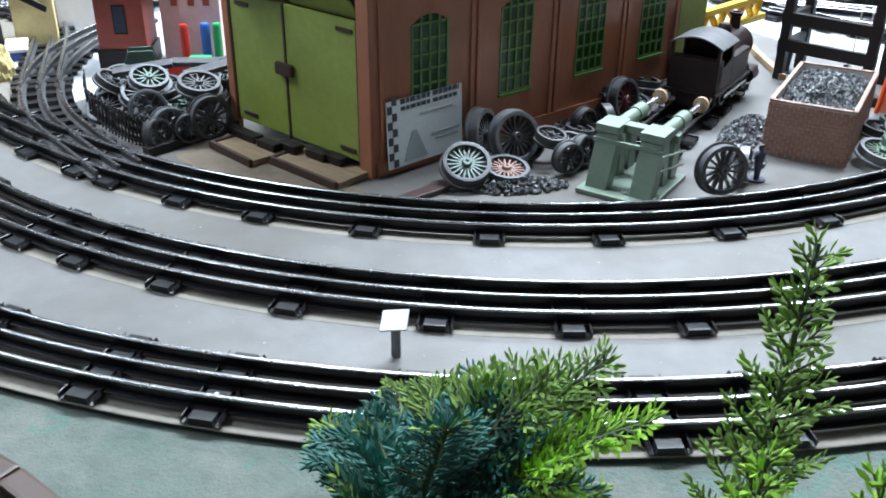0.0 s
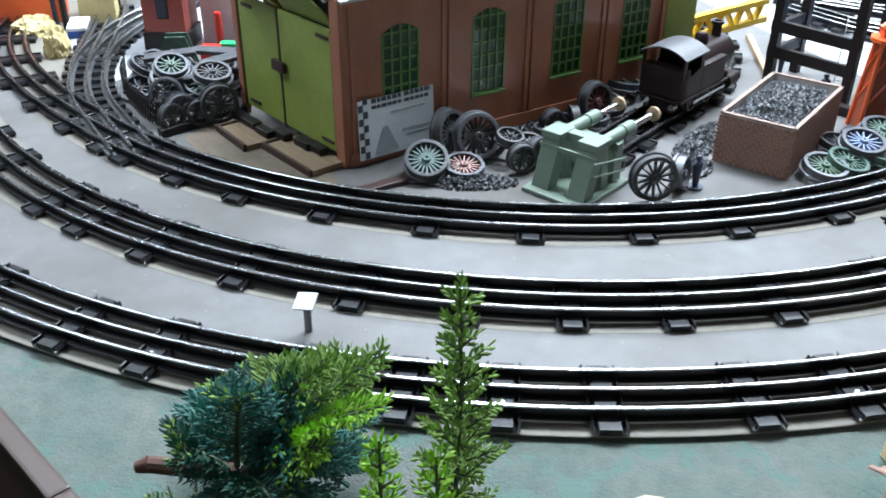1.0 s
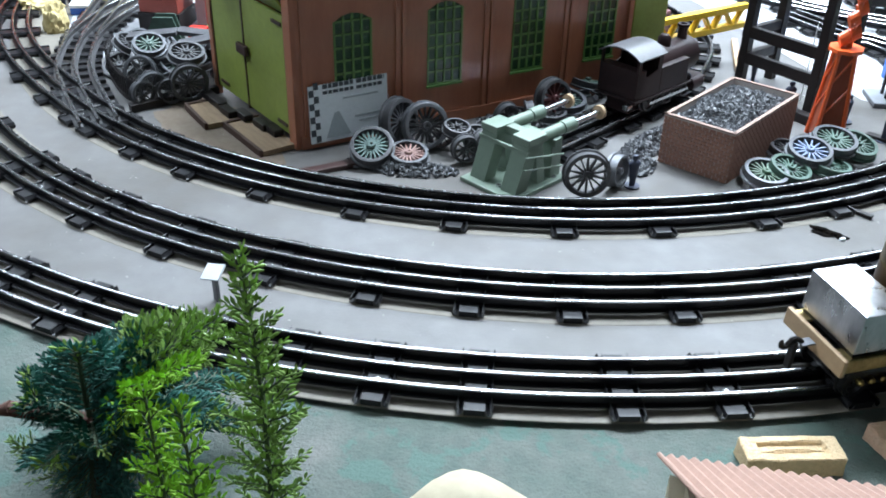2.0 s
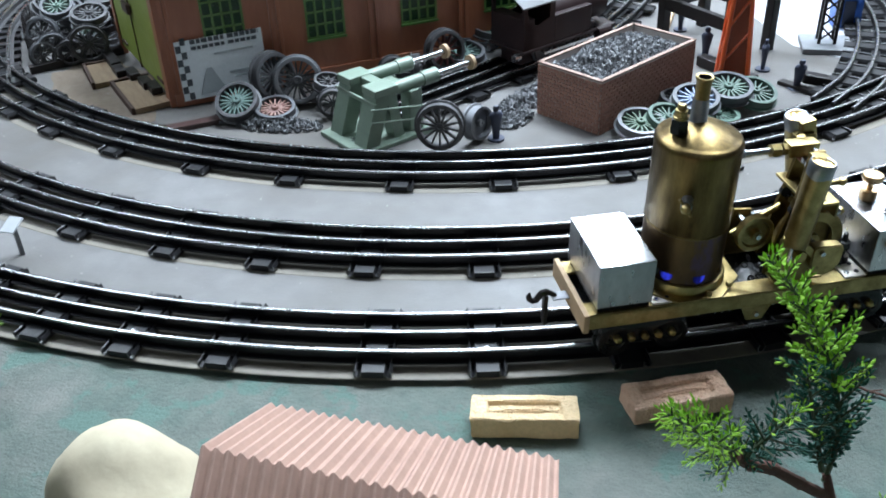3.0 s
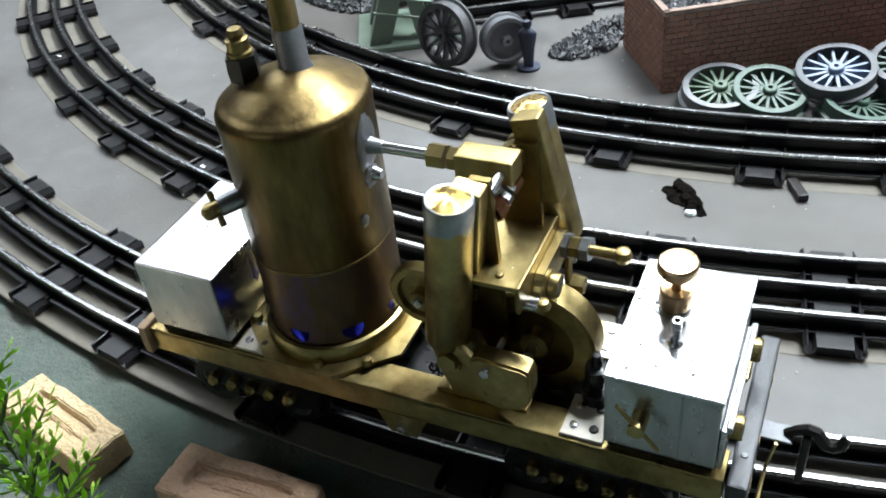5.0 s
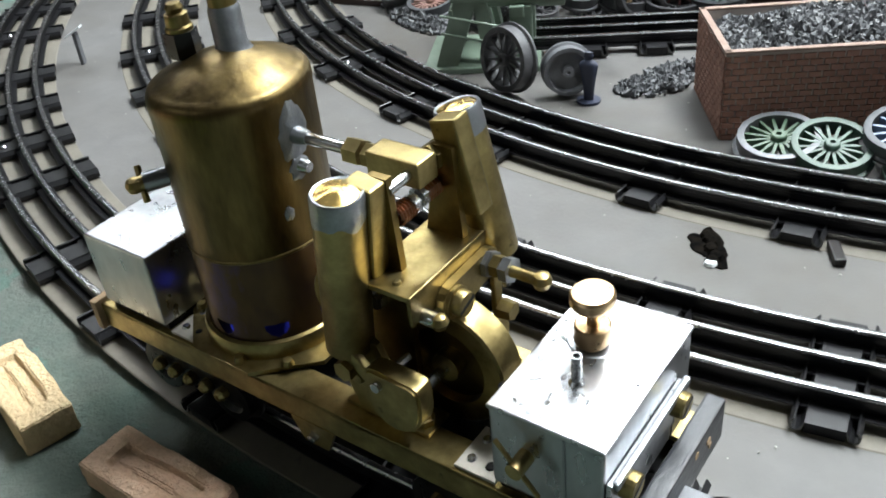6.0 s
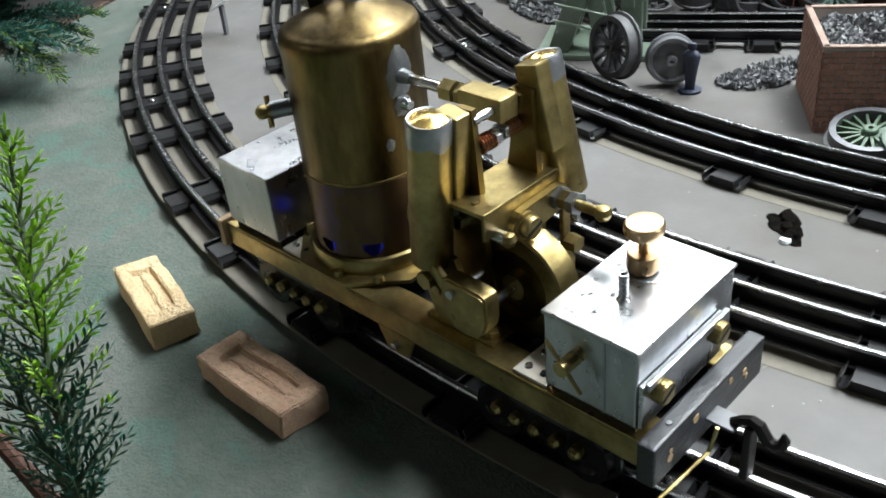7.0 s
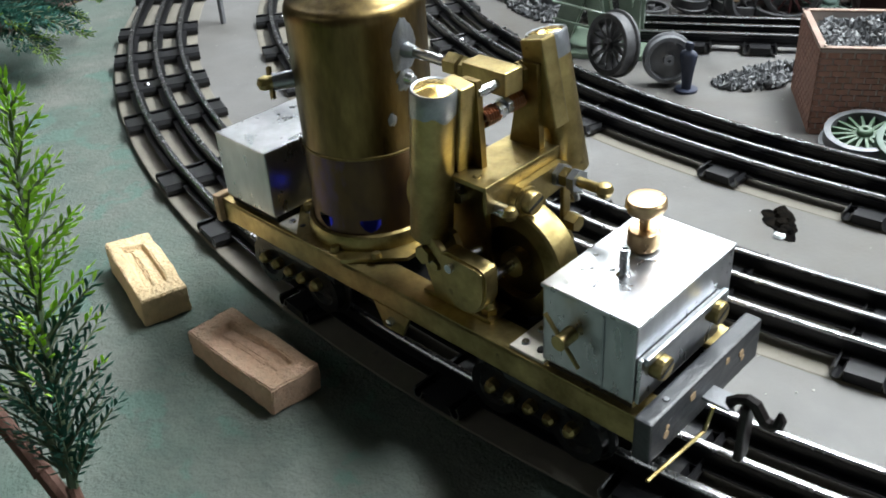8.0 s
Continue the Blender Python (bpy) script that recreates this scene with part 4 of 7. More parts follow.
tagged(part("dirt_patch", plate(o, 0.0001, 0.0004), M["dirt"], at=pose(-0.4220, -0.0390, 0, 0, 0, -36)), "thin brown dirt spread before the shed doors", "dirt", kind="stuff")


# ---- double buffer stop ----
buf = thing("buffer_stop", "grey-green painted toy buffer stop with two sprung buffers", "buffer stop", pose(-0.1742, -0.0730, 0, 0, 0, 61))
G = M["buffer_green"]
part("base", boxed(-0.004, 0.062, -0.0275, 0.0275, 0, 0.0035, bevel=0.0008), G, buf)
SIDE = Matrix(((1, 0, 0, 0), (0, 0, 1, 0), (0, 1, 0, 0), (0, 0, 0, 1)))
for y in (-0.0235, 0.0085):
    post = part("post", plate([(0.003, 0.0035), (0.0155, 0.0035), (0.0290, 0.0430), (0.0165, 0.0430)], y, y + 0.015, SIDE), G, buf)
    part("strut", plate([(0.0260, 0.0360), (0.0280, 0.0430), (0.0330, 0.0430), (0.0400, 0.0035), (0.0310, 0.0035)], y + 0.002, y + 0.013, SIDE), G, buf)
    part("cap", boxed(0.0140, 0.0350, y - 0.001, y + 0.016, 0.0400, 0.0458, bevel=0.0008), G, buf)
    yc = y + 0.0075
    ram = part("buffer_ram", rod((0.020, yc, 0.0395), (0.070, yc, 0.0395), 0.0048, n=16), G, buf, smooth=True)
    part("sleeve", rod((0.062, yc, 0.0395), (0.076, yc, 0.0395), 0.0056, n=16), G, ram, smooth=True)
    part("shank", rod((0.074, yc, 0.0395), (0.110, yc, 0.0395), 0.0024, n=12), M["steel"], ram, smooth=True)
    part("buffer_head", rod((0.109, yc, 0.0395), (0.1118, yc, 0.0395), 0.0058, n=18), M["wood"], ram, "dull bronze buffer head")
    part("stay", boxed(0.046, 0.058, y + 0.002, y + 0.013, 0.0035, 0.0360, bevel=0.0008), G, buf)
part("crossbeam", boxed(0.024, 0.0330, -0.0235, 0.0235, 0.0385, 0.0450, bevel=0.0008), G, buf)
part("crossbeam", boxed(0.046, 0.054, -0.0235, 0.0235, 0.0300, 0.0365, bevel=0.0008), G, buf)
for z in (0.034, 0.024):
    part("tie_rod", rod((0.008, -0.0265, z), (0.054, -0.0265, z - 0.010), 0.0008, n=8), G, buf)
part("strap", boxed(0.0128, 0.0148, -0.0250, 0.0250, 0.0335, 0.0362), G, buf)
for x, y in ((0.006, -0.004), (0.050, -0.022), (0.050, 0.022)):
    part("bolt", turned([(0, 0.005), (0.0022, 0.005), (0.0024, 0.0035)], 10, pose(x, y, 0)), M["steel"], buf)

# ---- black tank engine on the siding ----
eng = thing("tank_locomotive", "black toy tank engine with an open cab on the siding", "locomotive", pose(-0.1015, 0.0885, 0, 0, 0, 60) @ Matrix.Diagonal((0.87, 1, 1, 1)))
B = M["engine_black"]
part("chassis", boxed(0.004, 0.118, -0.012, 0.012, 0.012, 0.026, bevel=0.001), B, eng)
part("footplate", boxed(-0.002, 0.124, -0.022, 0.022, 0.0245, 0.0270, bevel=0.0006), B, eng)
part("bunker", boxed(0.0, 0.014, -0.0205, 0.0205, 0.027, 0.0530, bevel=0.0008), B, eng)
for y in (-0.0205, 0.0193):
    part("cab_side", plate([(0.0, 0.027), (0.040, 0.027), (0.040, 0.064), (0.034, 0.064), (0.033, 0.050), (0.018, 0.046), (0.006, 0.050), (0.0045, 0.064), (0.0, 0.064)], y, y + 0.0012, SIDE), B, eng)
part("cab_front", boxed(0.0385, 0.0400, -0.0200, 0.0200, 0.027, 0.064), B, eng)
for y in (-0.0195, 0.0183):
    part("cab_post", boxed(0.0, 0.0016, y, y + 0.0012, 0.053, 0.065), B, eng)
bm = bmesh.new()
n = 10
arc = [(-0.0225 + 0.045 * i / n, 0.0640 + 0.0075 * (1 - (2 * i / n - 1) ** 2)) for i in range(n + 1)]
prism(bm, arc + [(y, z - 0.0012) for y, z in arc[::-1]], -0.003, 0.043, Matrix(((0, 0, 1, 0), (1, 0, 0, 0), (0, 1, 0, 0), (0, 0, 0, 1))))
part("cab_roof", bm, M["engine_roof"], eng, smooth=True)
for y in (-0.0205, 0.0095):
    part("side_tank", boxed(0.040, 0.090, y, y + 0.011, 0.027, 0.0500, bevel=0.001), B, eng)
part("boiler", rod((0.038, 0, 0.0450), (0.118, 0, 0.0450), 0.0155, n=28), B, eng, smooth=True)
part("smokebox_door", turned([(0, 0.004), (0.010, 0.003), (0.0145, 0)], 24, pose(0.118, 0, 0.045, 0, 90, 0)), B, eng, smooth=True)
part("dome", turned([(0, 0.0695), (0.004, 0.069), (0.0062, 0.066), (0.0065, 0.059), (0.0085, 0.057)], 18, pose(0.074, 0, 0)), B, eng, smooth=True)
part("chimney", turned([(0.0035, 0.0735), (0.0058, 0.0735), (0.0058, 0.071), (0.0042, 0.070), (0.0046, 0.060), (0.0068, 0.057)], 18, pose(0.106, 0, 0)), B, eng, smooth=True)
part("filler", rod((0.060, -0.008, 0.0500), (0.060, -0.008, 0.0535), 0.0040, n=14), B, eng)
ww = mesh_of("wheel", turned([(0.003, 0.0), (0.0125, 0.0), (0.0125, 0.001), (0.0112, 0.0014), (0.0112, 0.0045), (0.0095, 0.0045), (0.0092, 0.002), (0.003, 0.0025), (0.002, 0.005), (0, 0.005)], 20), M["wheel_dark"])
for x in (0.028, 0.060, 0.092):
    for y, rz in ((-0.0150, 90), (0.0150, -90)):
        wo = new("wheel", ww)
        wo.parent = eng
        wo.matrix_basis = pose(x, y, 0.0230, rz, 0, 0)
part("coupling_rod", boxed(0.026, 0.094, -0.0215, -0.0200, 0.0190, 0.0215), M["steel"], eng, "bright coupling rod")
part("cylinder", rod((0.098, -0.019, 0.022), (0.116, -0.019, 0.022), 0.0062, n=16), B, eng)
for y in (-0.016, 0.016):
    part("buffer", rod((-0.008, y, 0.022), (-0.001, y, 0.022), 0.0030, n=12), M["steel"], eng)

# ---- toy figures, as plain shapes ----


def figure(x, y, turn, mat, h=0.026, z=0.0, lean=0.0, stand=True):
    bm = bmesh.new()
    lathe(bm, [(0, 0), (h * 0.09, 0), (h * 0.10, h * 0.20), (h * 0.13, h * 0.45), (h * 0.17, h * 0.72), (h * 0.12, h * 0.80), (h * 0.06, h * 0.83), (h * 0.09, h * 0.90), (h * 0.07, h * 0.98), (0, h)], 12)
    bmesh.ops.scale(bm, vec=(1.15, 0.72, 1), verts=bm.verts)
    if stand:
        lathe(bm, [(0, -0.0012), (h * 0.24, -0.0012), (h * 0.24, 0), (0, 0)], 14)
    ob = part("figurine", bm, M[mat], at=pose(x, y, z + 0.0014, lean, 0, turn), smooth=True)
    tagged(ob, "plain dark painted toy figure standing on a small base", "figurine", "toy figures")


figure(-0.0705, -0.0290, 40, "navy")
figure(0.0500, 0.1800, 10, "navy", z=0.0)
figure(0.1000, 0.1645, 80, "navy")
figure(0.1290, 0.1320, 20, "navy", lean=12)
figure(0.0180, 0.2415, 60, "navy")
tagged(part("barrow", boxed(-0.010, 0.012, -0.006, 0.006, 0.004, 0.012, bevel=0.002), M["black"], at=pose(0.1400, 0.1370, 0, 0, 12, 20)), "small black toy hand barrow", "barrow")
tagged(part("plank", boxed(-0.030, 0.030, -0.004, 0.004, 0.0, 0.003, bevel=0.0005), M["black"], at=pose(0.1425, 0.1250, 0.0005, 0, 0, -28)), "black strip lying on the pale board", "plank")

# ---- black loading tower ----
tower = thing("loading_tower", "black wooden loading tower with cross rails", "tower", pose(0.0050, 0.2215, 0, 0, 0, -36.8))
for x, y in ((0, 0), (0.079, 0), (0, 0.050), (0.079, 0.050)):
    part("post", boxed(x - 0.0042, x + 0.0042, y - 0.0042, y + 0.0042, 0, 0.26, bevel=0.0006), M["black"], tower)
for z in (0.027, 0.052):
    for y in (-0.002,):
        part("rail", boxed(-0.005, 0.084, y - 0.002, y + 0.004, z, z + 0.011, bevel=0.0005), M["black"], tower)
    part("rail", boxed(-0.003, 0.003, 0, 0.050, z, z + 0.009), M["black"], tower)
lad = part("ladder", boxed(0.0560, 0.0568, 0.020, 0.0208, 0, 0.075), M["white_toy"], tower, "pale toy ladder")
part("side_rail", boxed(0.0660, 0.0668, 0.020, 0.0208, 0, 0.075), M["white_toy"], lad)
for k in range(9):
    part("rung", boxed(0.0560, 0.0668, 0.0201, 0.0207, 0.006 + 0.008 * k, 0.0067 + 0.008 * k), M["white_toy"], lad)
part("sill", boxed(0.070, 0.130, -0.026, -0.016, 0, 0.009, bevel=0.001), M["black"], tower)
tagged(part("platform", plate([(0.004, 0.215), (0.010, 0.213), (0.000, 0.36), (-0.006, 0.36)], 0.0004, 0.006), M["wood"]), "low buff platform edge beside the tower", "platform")

# ---- orange signal gantry ----
gan = thing("light_tower", "orange plastic lamp tower on splayed legs", "tower", pose(0.0790, 0.1210, 0, 0, 0, 12) @ Matrix.Diagonal((0.88, 0.88, 1.24, 1)))
O = M["orange"]
for sx in (-1, 1):
    for sy in (-1, 1):
        part("leg", rod((0.013 * sx, 0.013 * sy, 0), (0.0075 * sx, 0.0075 * sy, 0.064), 0.0024, 0.0020, n=8), O, gan)
for z, r in ((0.020, 0.0115), (0.042, 0.0095)):
    for k in range(4):
        a, b = radians(45 + 90 * k), radians(135 + 90 * k)
        part("brace", rod((r * 1.41 * math.cos(a), r * 1.41 * math.sin(a), z), (r * 1.2 * math.cos(b), r * 1.2 * math.sin(b), z + 0.020), 0.0011, n=6), O, gan)
for k in range(4):
    q = []
    for sx, z, w in ((-1, 0.002, 0.0125), (1, 0.002, 0.0125), (1, 0.062, 0.0072), (-1, 0.062, 0.0072)):
        q.append((sx * w, z, w))
    bm = bmesh.new()
    outer = [bm.verts.new((x, -w, z)) for x, z, w in q]
    inner = [bm.verts.new((x * 0.94, -w * 0.94, z)) for x, z, w in q]
    bm.faces.new(outer)
    bm.faces.new(inner[::-1])
    for i in range(4):
        bm.faces.new((outer[i], outer[(i + 1) % 4], inner[(i + 1) % 4], inner[i]))
    part("panel", bm, M["orange_dark"], gan, "dark orange plastic side panel" if k == 0 else "", at=Matrix.Rotation(math.pi / 2 * k, 4, "Z"))
part("platform", turned([(0, 0.064), (0.0165, 0.064), (0.0165, 0.0665), (0, 0.0665)], 8), O, gan)
for x, y, z, r in ((-0.004, 0.0, 0.070, -8), (0.005, 0.001, 0.074, 12), (-0.001, -0.004, 0.084, -4), (0.006, 0.002, 0.090, 10), (0.003, 0.0, 0.100, -6)):
    part("lamp", rod((x - 0.004, y, z), (x + 0.004, y, z + 0.004), 0.0052, n=12), O, gan)
part("mast", rod((0.002, 0, 0.066), (0.004, 0, 0.125), 0.003, n=8), O, gan)

# ---- lattice mast on a pale plinth, blue hut, yellow jib ----
mast = thing("lattice_mast", "black lattice mast on a grey plinth", "mast", pose(0.1455, 0.2360, 0, 0, 0, 10))
part("plinth", boxed(-0.021, 0.022, -0.022, 0.018, 0, 0.005, bevel=0.001), M["plinth_grey"], mast)
for sx in (-1, 1):
    for sy in (-1, 1):
        part("leg", boxed(0.0065 * sx - 0.0013, 0.0065 * sx + 0.0013, 0.0065 * sy - 0.0013, 0.0065 * sy + 0.0013, 0.005, 0.19), M["black"], mast)
for k in range(14):
    z = 0.008 + k * 0.013
    for a, b in (((-0.0065, -0.0065), (0.0065, -0.0065)), ((0.0065, -0.0065), (0.0065, 0.0065)), ((0.0065, -0.0065), (-0.0065, -0.0065))):
        part("brace", rod((*a, z), (*b, z + 0.012), 0.0009, n=5), M["black"], mast)
hut = thing("signal_cabin", "bright blue toy cabin behind the mast", "cabin", pose(0.1590, 0.3000, 0, 0, 0, 15) @ Matrix.Scale(0.85, 4))
part("wall", boxed(-0.014, 0.014, -0.012, 0.012, 0, 0.046, bevel=0.001), M["blue"], hut)
part("doorway", boxed(-0.006, 0.006, -0.0135, -0.0118, 0.002, 0.030), M["navy"], hut)
part("roof", boxed(-0.017, 0.017, -0.015, 0.015, 0.046, 0.050, bevel=0.001), M["blue"], hut)
jib = thing("crane_jib", "yellow lattice crane jib of pressed tin", "crane", pose(-0.0820, 0.2315, 0.030, 0, -4, 40))
for z in (0.0, 0.019):
    part("boom", boxed(0, 0.110, -0.004, 0.004, z, z + 0.006, bevel=0.0005), M["yellow"], jib)
for k in range(8):
    x = 0.002 + 0.0132 * k
    part("brace", boxed(-0.0012, 0.0012, -0.0035, 0.0035, 0, 0.019, m=pose(x + (0 if k % 2 else 0.012), 0, 0.003, 0, 30 if k % 2 else -30, 0)), M["yellow"], jib)
wag = thing("crane_wagon", "dark toy crane wagon under a yellow jib", "wagon", pose(-0.0960, 0.2490, 0, 0, 0, 70))
part("body", boxed(-0.020, 0.035, -0.020, 0.020, 0.010, 0.030, bevel=0.002), M["black"], wag)
part("cab", boxed(0.0, 0.028, -0.016, 0.016, 0.030, 0.056, bevel=0.002), M["wheel_red"], wag)

# ---- far right clutter ----
for x, y, sx, sy, sz, mt, tn, nm, lab in (
        (0.02, 0.62, 0.05, 0.02, 0.030, "wheel_red", 20, "toy_wagon", "dark red toy wagon on the far yard track"), (0.18, 0.555, 0.05, 0.018, 0.026, "black", 10, "toy_wagon", "black toy wagon on the far yard track"),
        (0.33, 0.47, 0.05, 0.018, 0.026, "house_red", 5, "toy_wagon", "dull red toy wagon on the far yard track"), (0.26, 0.40, 0.012, 0.012, 0.07, "ochre", 0, "toy_post", "ochre toy column in the far yard"),
        (0.43, 0.40, 0.02, 0.02, 0.05, "green_toy", 30, "toy_block", "green toy block in the far yard"), (0.30, 0.62, 0.06, 0.03, 0.05, "white_toy", 12, "toy_building", "white toy building in the far yard"),
        (0.10, 0.74, 0.10, 0.03, 0.06, "green_toy", 8, "toy_building", "green toy building in the far yard"), (0.52, 0.60, 0.05, 0.04, 0.07, "ochre", 15, "toy_building", "ochre toy building in the far yard"), (-0.06, 0.80, 0.12, 0.05, 0.09, "wood", 0, "toy_building", "brown toy building in the far yard")):
    t = thing(nm, lab, "toy", pose(x, y, 0.0004, 0, 0, tn))
    part("body", boxed(-sx, sx, -sy, sy, 0.010 if nm == "toy_wagon" else 0, sz, bevel=0.002), M[mt], t)
    if nm == "toy_wagon":
        for k in (-0.6, 0.6):
            part("axle_box", boxed(sx * k - 0.006, sx * k + 0.006, -sy - 0.001, sy + 0.001, 0.0, 0.011), M["black"], t)
    else:
        part("cap", boxed(-sx * 1.08, sx * 1.08, -sy * 1.08, sy * 1.08, sz, sz + 0.004, bevel=0.001), M["white_toy" if mt != "white_toy" else "roof"], t)
fen = thing("picket_fence", "pale green toy picket fence in the yard", "fence", pose(0.2960, 0.2700, 0, 0, 0, -62))
for k in range(26):
    part("picket", boxed(-0.10 + k * 0.009, -0.0985 + k * 0.009, -0.0008, 0.0008, 0, 0.034), M["sash"], fen)
for z in (0.008, 0.026):
    part("rail", boxed(-0.10, 0.13, 0.0008, 0.0018, z, z + 0.002), M["sash"], fen)

# ---- the corner beyond the scrap heap ----
house = thing("signal_box", "red brick-printed toy house with a pale gable roof", "house", pose(-0.6125, 0.1925, 0, 0, 0, 8))
part("base", boxed(-0.024, 0.024, -0.018, 0.030, 0, 0.020, bevel=0.001), M["black"], house)
part("wall", boxed(-0.022, 0.022, -0.016, 0.028, 0.020, 0.074, bevel=0.0006), M["house_red"], house)
part("roof", plate([(-0.032, 0.072), (-0.032, 0.075), (0, 0.095), (0.032, 0.075), (0.032, 0.072), (0, 0.091)], -0.024, 0.036, Matrix(((1, 0, 0, 0), (0, 0, 1, 0), (0, 1, 0, 0), (0, 0, 0, 1)))), M["roof"], house)
win = part("window", boxed(-0.0050, 0.0050, -0.0172, -0.0158, 0.036, 0.060), M["navy"], house)
part("frame", boxed(-0.0060, 0.0060, -0.0168, -0.0160, 0.0345, 0.0615), M["black"], win)
part("ladder", boxed(0.004, 0.010, -0.020, -0.018, 0.0, 0.020), M["white_toy"], house)
annex = thing("toy_building", "pink toy building beside the red house", "building", pose(-0.5575, 0.2185, 0, 0, 0, 8))
part("wall", boxed(-0.026, 0.030, -0.01, 0.03, 0, 0.085, bevel=0.001), M["pink_wall"], annex)
for x in (-0.012, 0.004, 0.018):
    part("window", boxed(x - 0.003, x + 0.003, -0.0112, -0.0098, 0.055, 0.070), M["house_red"], annex)
cabp = thing("locomotive_cab", "loose grey-green locomotive cab plates standing on end", "scrap", pose(-0.5760, 0.1230, 0, 0, 0, 20))
for y in (0.0, 0.014):
    bm = bmesh.new()
    o = [(-0.022, 0), (-0.010, 0), (-0.010, 0.014), (-0.004, 0.022), (0.006, 0.022), (0.010, 0.014), (0.010, 0), (0.024, 0), (0.014, 0.034), (-0.006, 0.034)]
    prism(bm, o, y, y + 0.002, SIDE)
    part("plate", bm, M["wheel_green"], cabp)
for x, y, s, mt, lab in ((-0.5495, 0.1535, 0.010, "red", "red toy block by the scrap heap"), (-0.5345, 0.1675, 0.010, "green_toy", "green toy block by the scrap heap"), (-0.5365, 0.1950, 0.009, "blue", "blue toy cylinder by the scrap heap"), (-0.5255, 0.1960, 0.008, "green_toy", "green toy cylinder by the scrap heap"), (-0.5545, 0.1880, 0.008, "red", "red toy cylinder by the scrap heap")):
    t = thing("toy_block", lab, "toy", pose(x, y, 0.0004, 0, 0, 10))
    if "cylinder" in lab:
        part("body", turned([(0, 0), (s * 0.5, 0), (s * 0.5, 0.040), (s * 0.42, 0.042), (0, 0.042)], 14), M[mt], t)
    else:
        part("body", boxed(-s, s, -s * 0.6, s * 0.6, 0, 0.018, bevel=0.001), M[mt], t)
    part("foot", boxed(-s * 0.9, s * 0.9, -s * 0.55, s * 0.55, -0.0002, 0.002), M["white_toy"], t)


def crumpled(name, x, y, r, h, seed, mat, label):
    bm = bmesh.new()
    bmesh.ops.create_icosphere(bm, subdivisions=4, radius=1)
    for v in bm.verts:
        k = 1 + 0.28 * noise.noise(v.co * 2.2 + Vector((seed, 0, 0))) + 0.20 * noise.noise(v.co * 5 + Vector((0, seed, 0))) + 0.10 * noise.noise(v.co * 13)
        v.co = Vector((v.co.x * r * k, v.co.y * r * k, max(0, v.co.z * h * k + h * 0.25)))
    tagged(part(name, bm, M[mat], at=pose(x, y, 0.0004)), label, name.replace("_", " "))


crumpled("wrapped_parcel", -0.7145, 0.1370, 0.0130, 0.026, 3, "ochre", "crumpled ochre wrapped parcel")
crumpled("wrapped_parcel", -0.7830, 0.2025, 0.0230, 0.014, 8, "ochre", "low ochre parcel behind the tracks")
for x, y, sx, sz, mt, lab in ((-0.8255, 0.2415, 0.05, 0.075, "orange", "orange toy building far behind the tracks"), (-0.7375, 0.2630, 0.02, 0.05, "ochre", "pale ochre toy block"), (-0.7340, 0.2115, 0.010, 0.008, "blue", "small blue toy block"), (-0.7160, 0.3355, 0.03, 0.045, "white_toy", "white toy building far behind"), (-0.5075, 0.5360, 0.08, 0.06, "ochre", "ochre toy building far behind"), (-0.8815, 0.4580, 0.08, 0.07, "wood", "brown toy building far behind")):
    t = thing("toy_building", lab, "toy", pose(x, y, 0.0004, 0, 0, 25))
    part("wall", boxed(-sx, sx, -0.02, 0.02, 0, sz, bevel=0.001), M[mt], t)
    part("roof", boxed(-sx * 1.06, sx * 1.06, -0.022, 0.022, sz, sz + 0.004, bevel=0.001), M["white_toy"], t)
sig = thing("signal_post", "black lattice toy signal post by the branch track", "signal", pose(-0.7550, 0.2205, 0, 0, 0, 0))
part("mast", rod((0, 0, 0), (0, 0, 0.14), 0.004, 0.003, n=8), M["black"], sig)
part("ladder", boxed(-0.014, -0.010, -0.002, 0.002, 0, 0.12), M["navy"], sig)
part("arm", boxed(0, 0.030, -0.001, 0.001, 0.060, 0.066, m=pose(0, 0, 0, 0, 25, 0)), M["black"], sig)

# ---- track-side sign and hole ----
ps = thing("track_sign", "small pale tilted sign plate on a grey post between the tracks", "sign", pose(-0.2980, -0.2710, 0, 0, 0, -27))
part("post", boxed(-0.0022, 0.0022, -0.0012, 0.0012, 0, 0.0205, bevel=0.0004), M["wheel_grey"], ps)
part("plate", boxed(-0.0068, 0.0068, -0.0058, 0.0058, 0, 0.0012, bevel=0.0003, m=pose(0, -0.0004, 0.0208, 30, 0, 0) @ pose(0, 0, 0, 0, 0, 22)), M["roof"], ps)
bm = bmesh.new()
rr = random.Random(4)
out = []
for i in range(36):
    a = 2 * math.pi * i / 36
    k = 1 + 0.22 * math.sin(3 * a + 1) + rr.uniform(-0.16, 0.16)
    out.append((0.0135 * k * math.cos(a), 0.0060 * k * math.sin(a)))
prism(bm, out, 0.0001, 0.0005)
hole = thing("burnt_hole", "charred ragged hole burnt in the grey board", "hole", pose(0.0730, -0.0560, 0, 0, 0, -20))
part("char", bm, M["soot"], hole)
for k in range(9):
    bm = bmesh.new()
    lathe(bm, [(0, 0.0), (0.0030, 0.0), (0.0020, 0.0016), (0, 0.0022)], 7)
    part("cinder", bm, M["soot"], hole, at=pose(rr.uniform(-0.009, 0.009), rr.uniform(-0.003, 0.003), 0.0004, 0, 0, rr.uniform(0, 90)))
part("chip", turned([(0, 0.0), (0.0026, 0.0), (0.0020, 0.0012), (0, 0.0014)], 8), M["card"], hole, "pale chip of board", at=pose(0.0110, -0.0030, 0.0004))
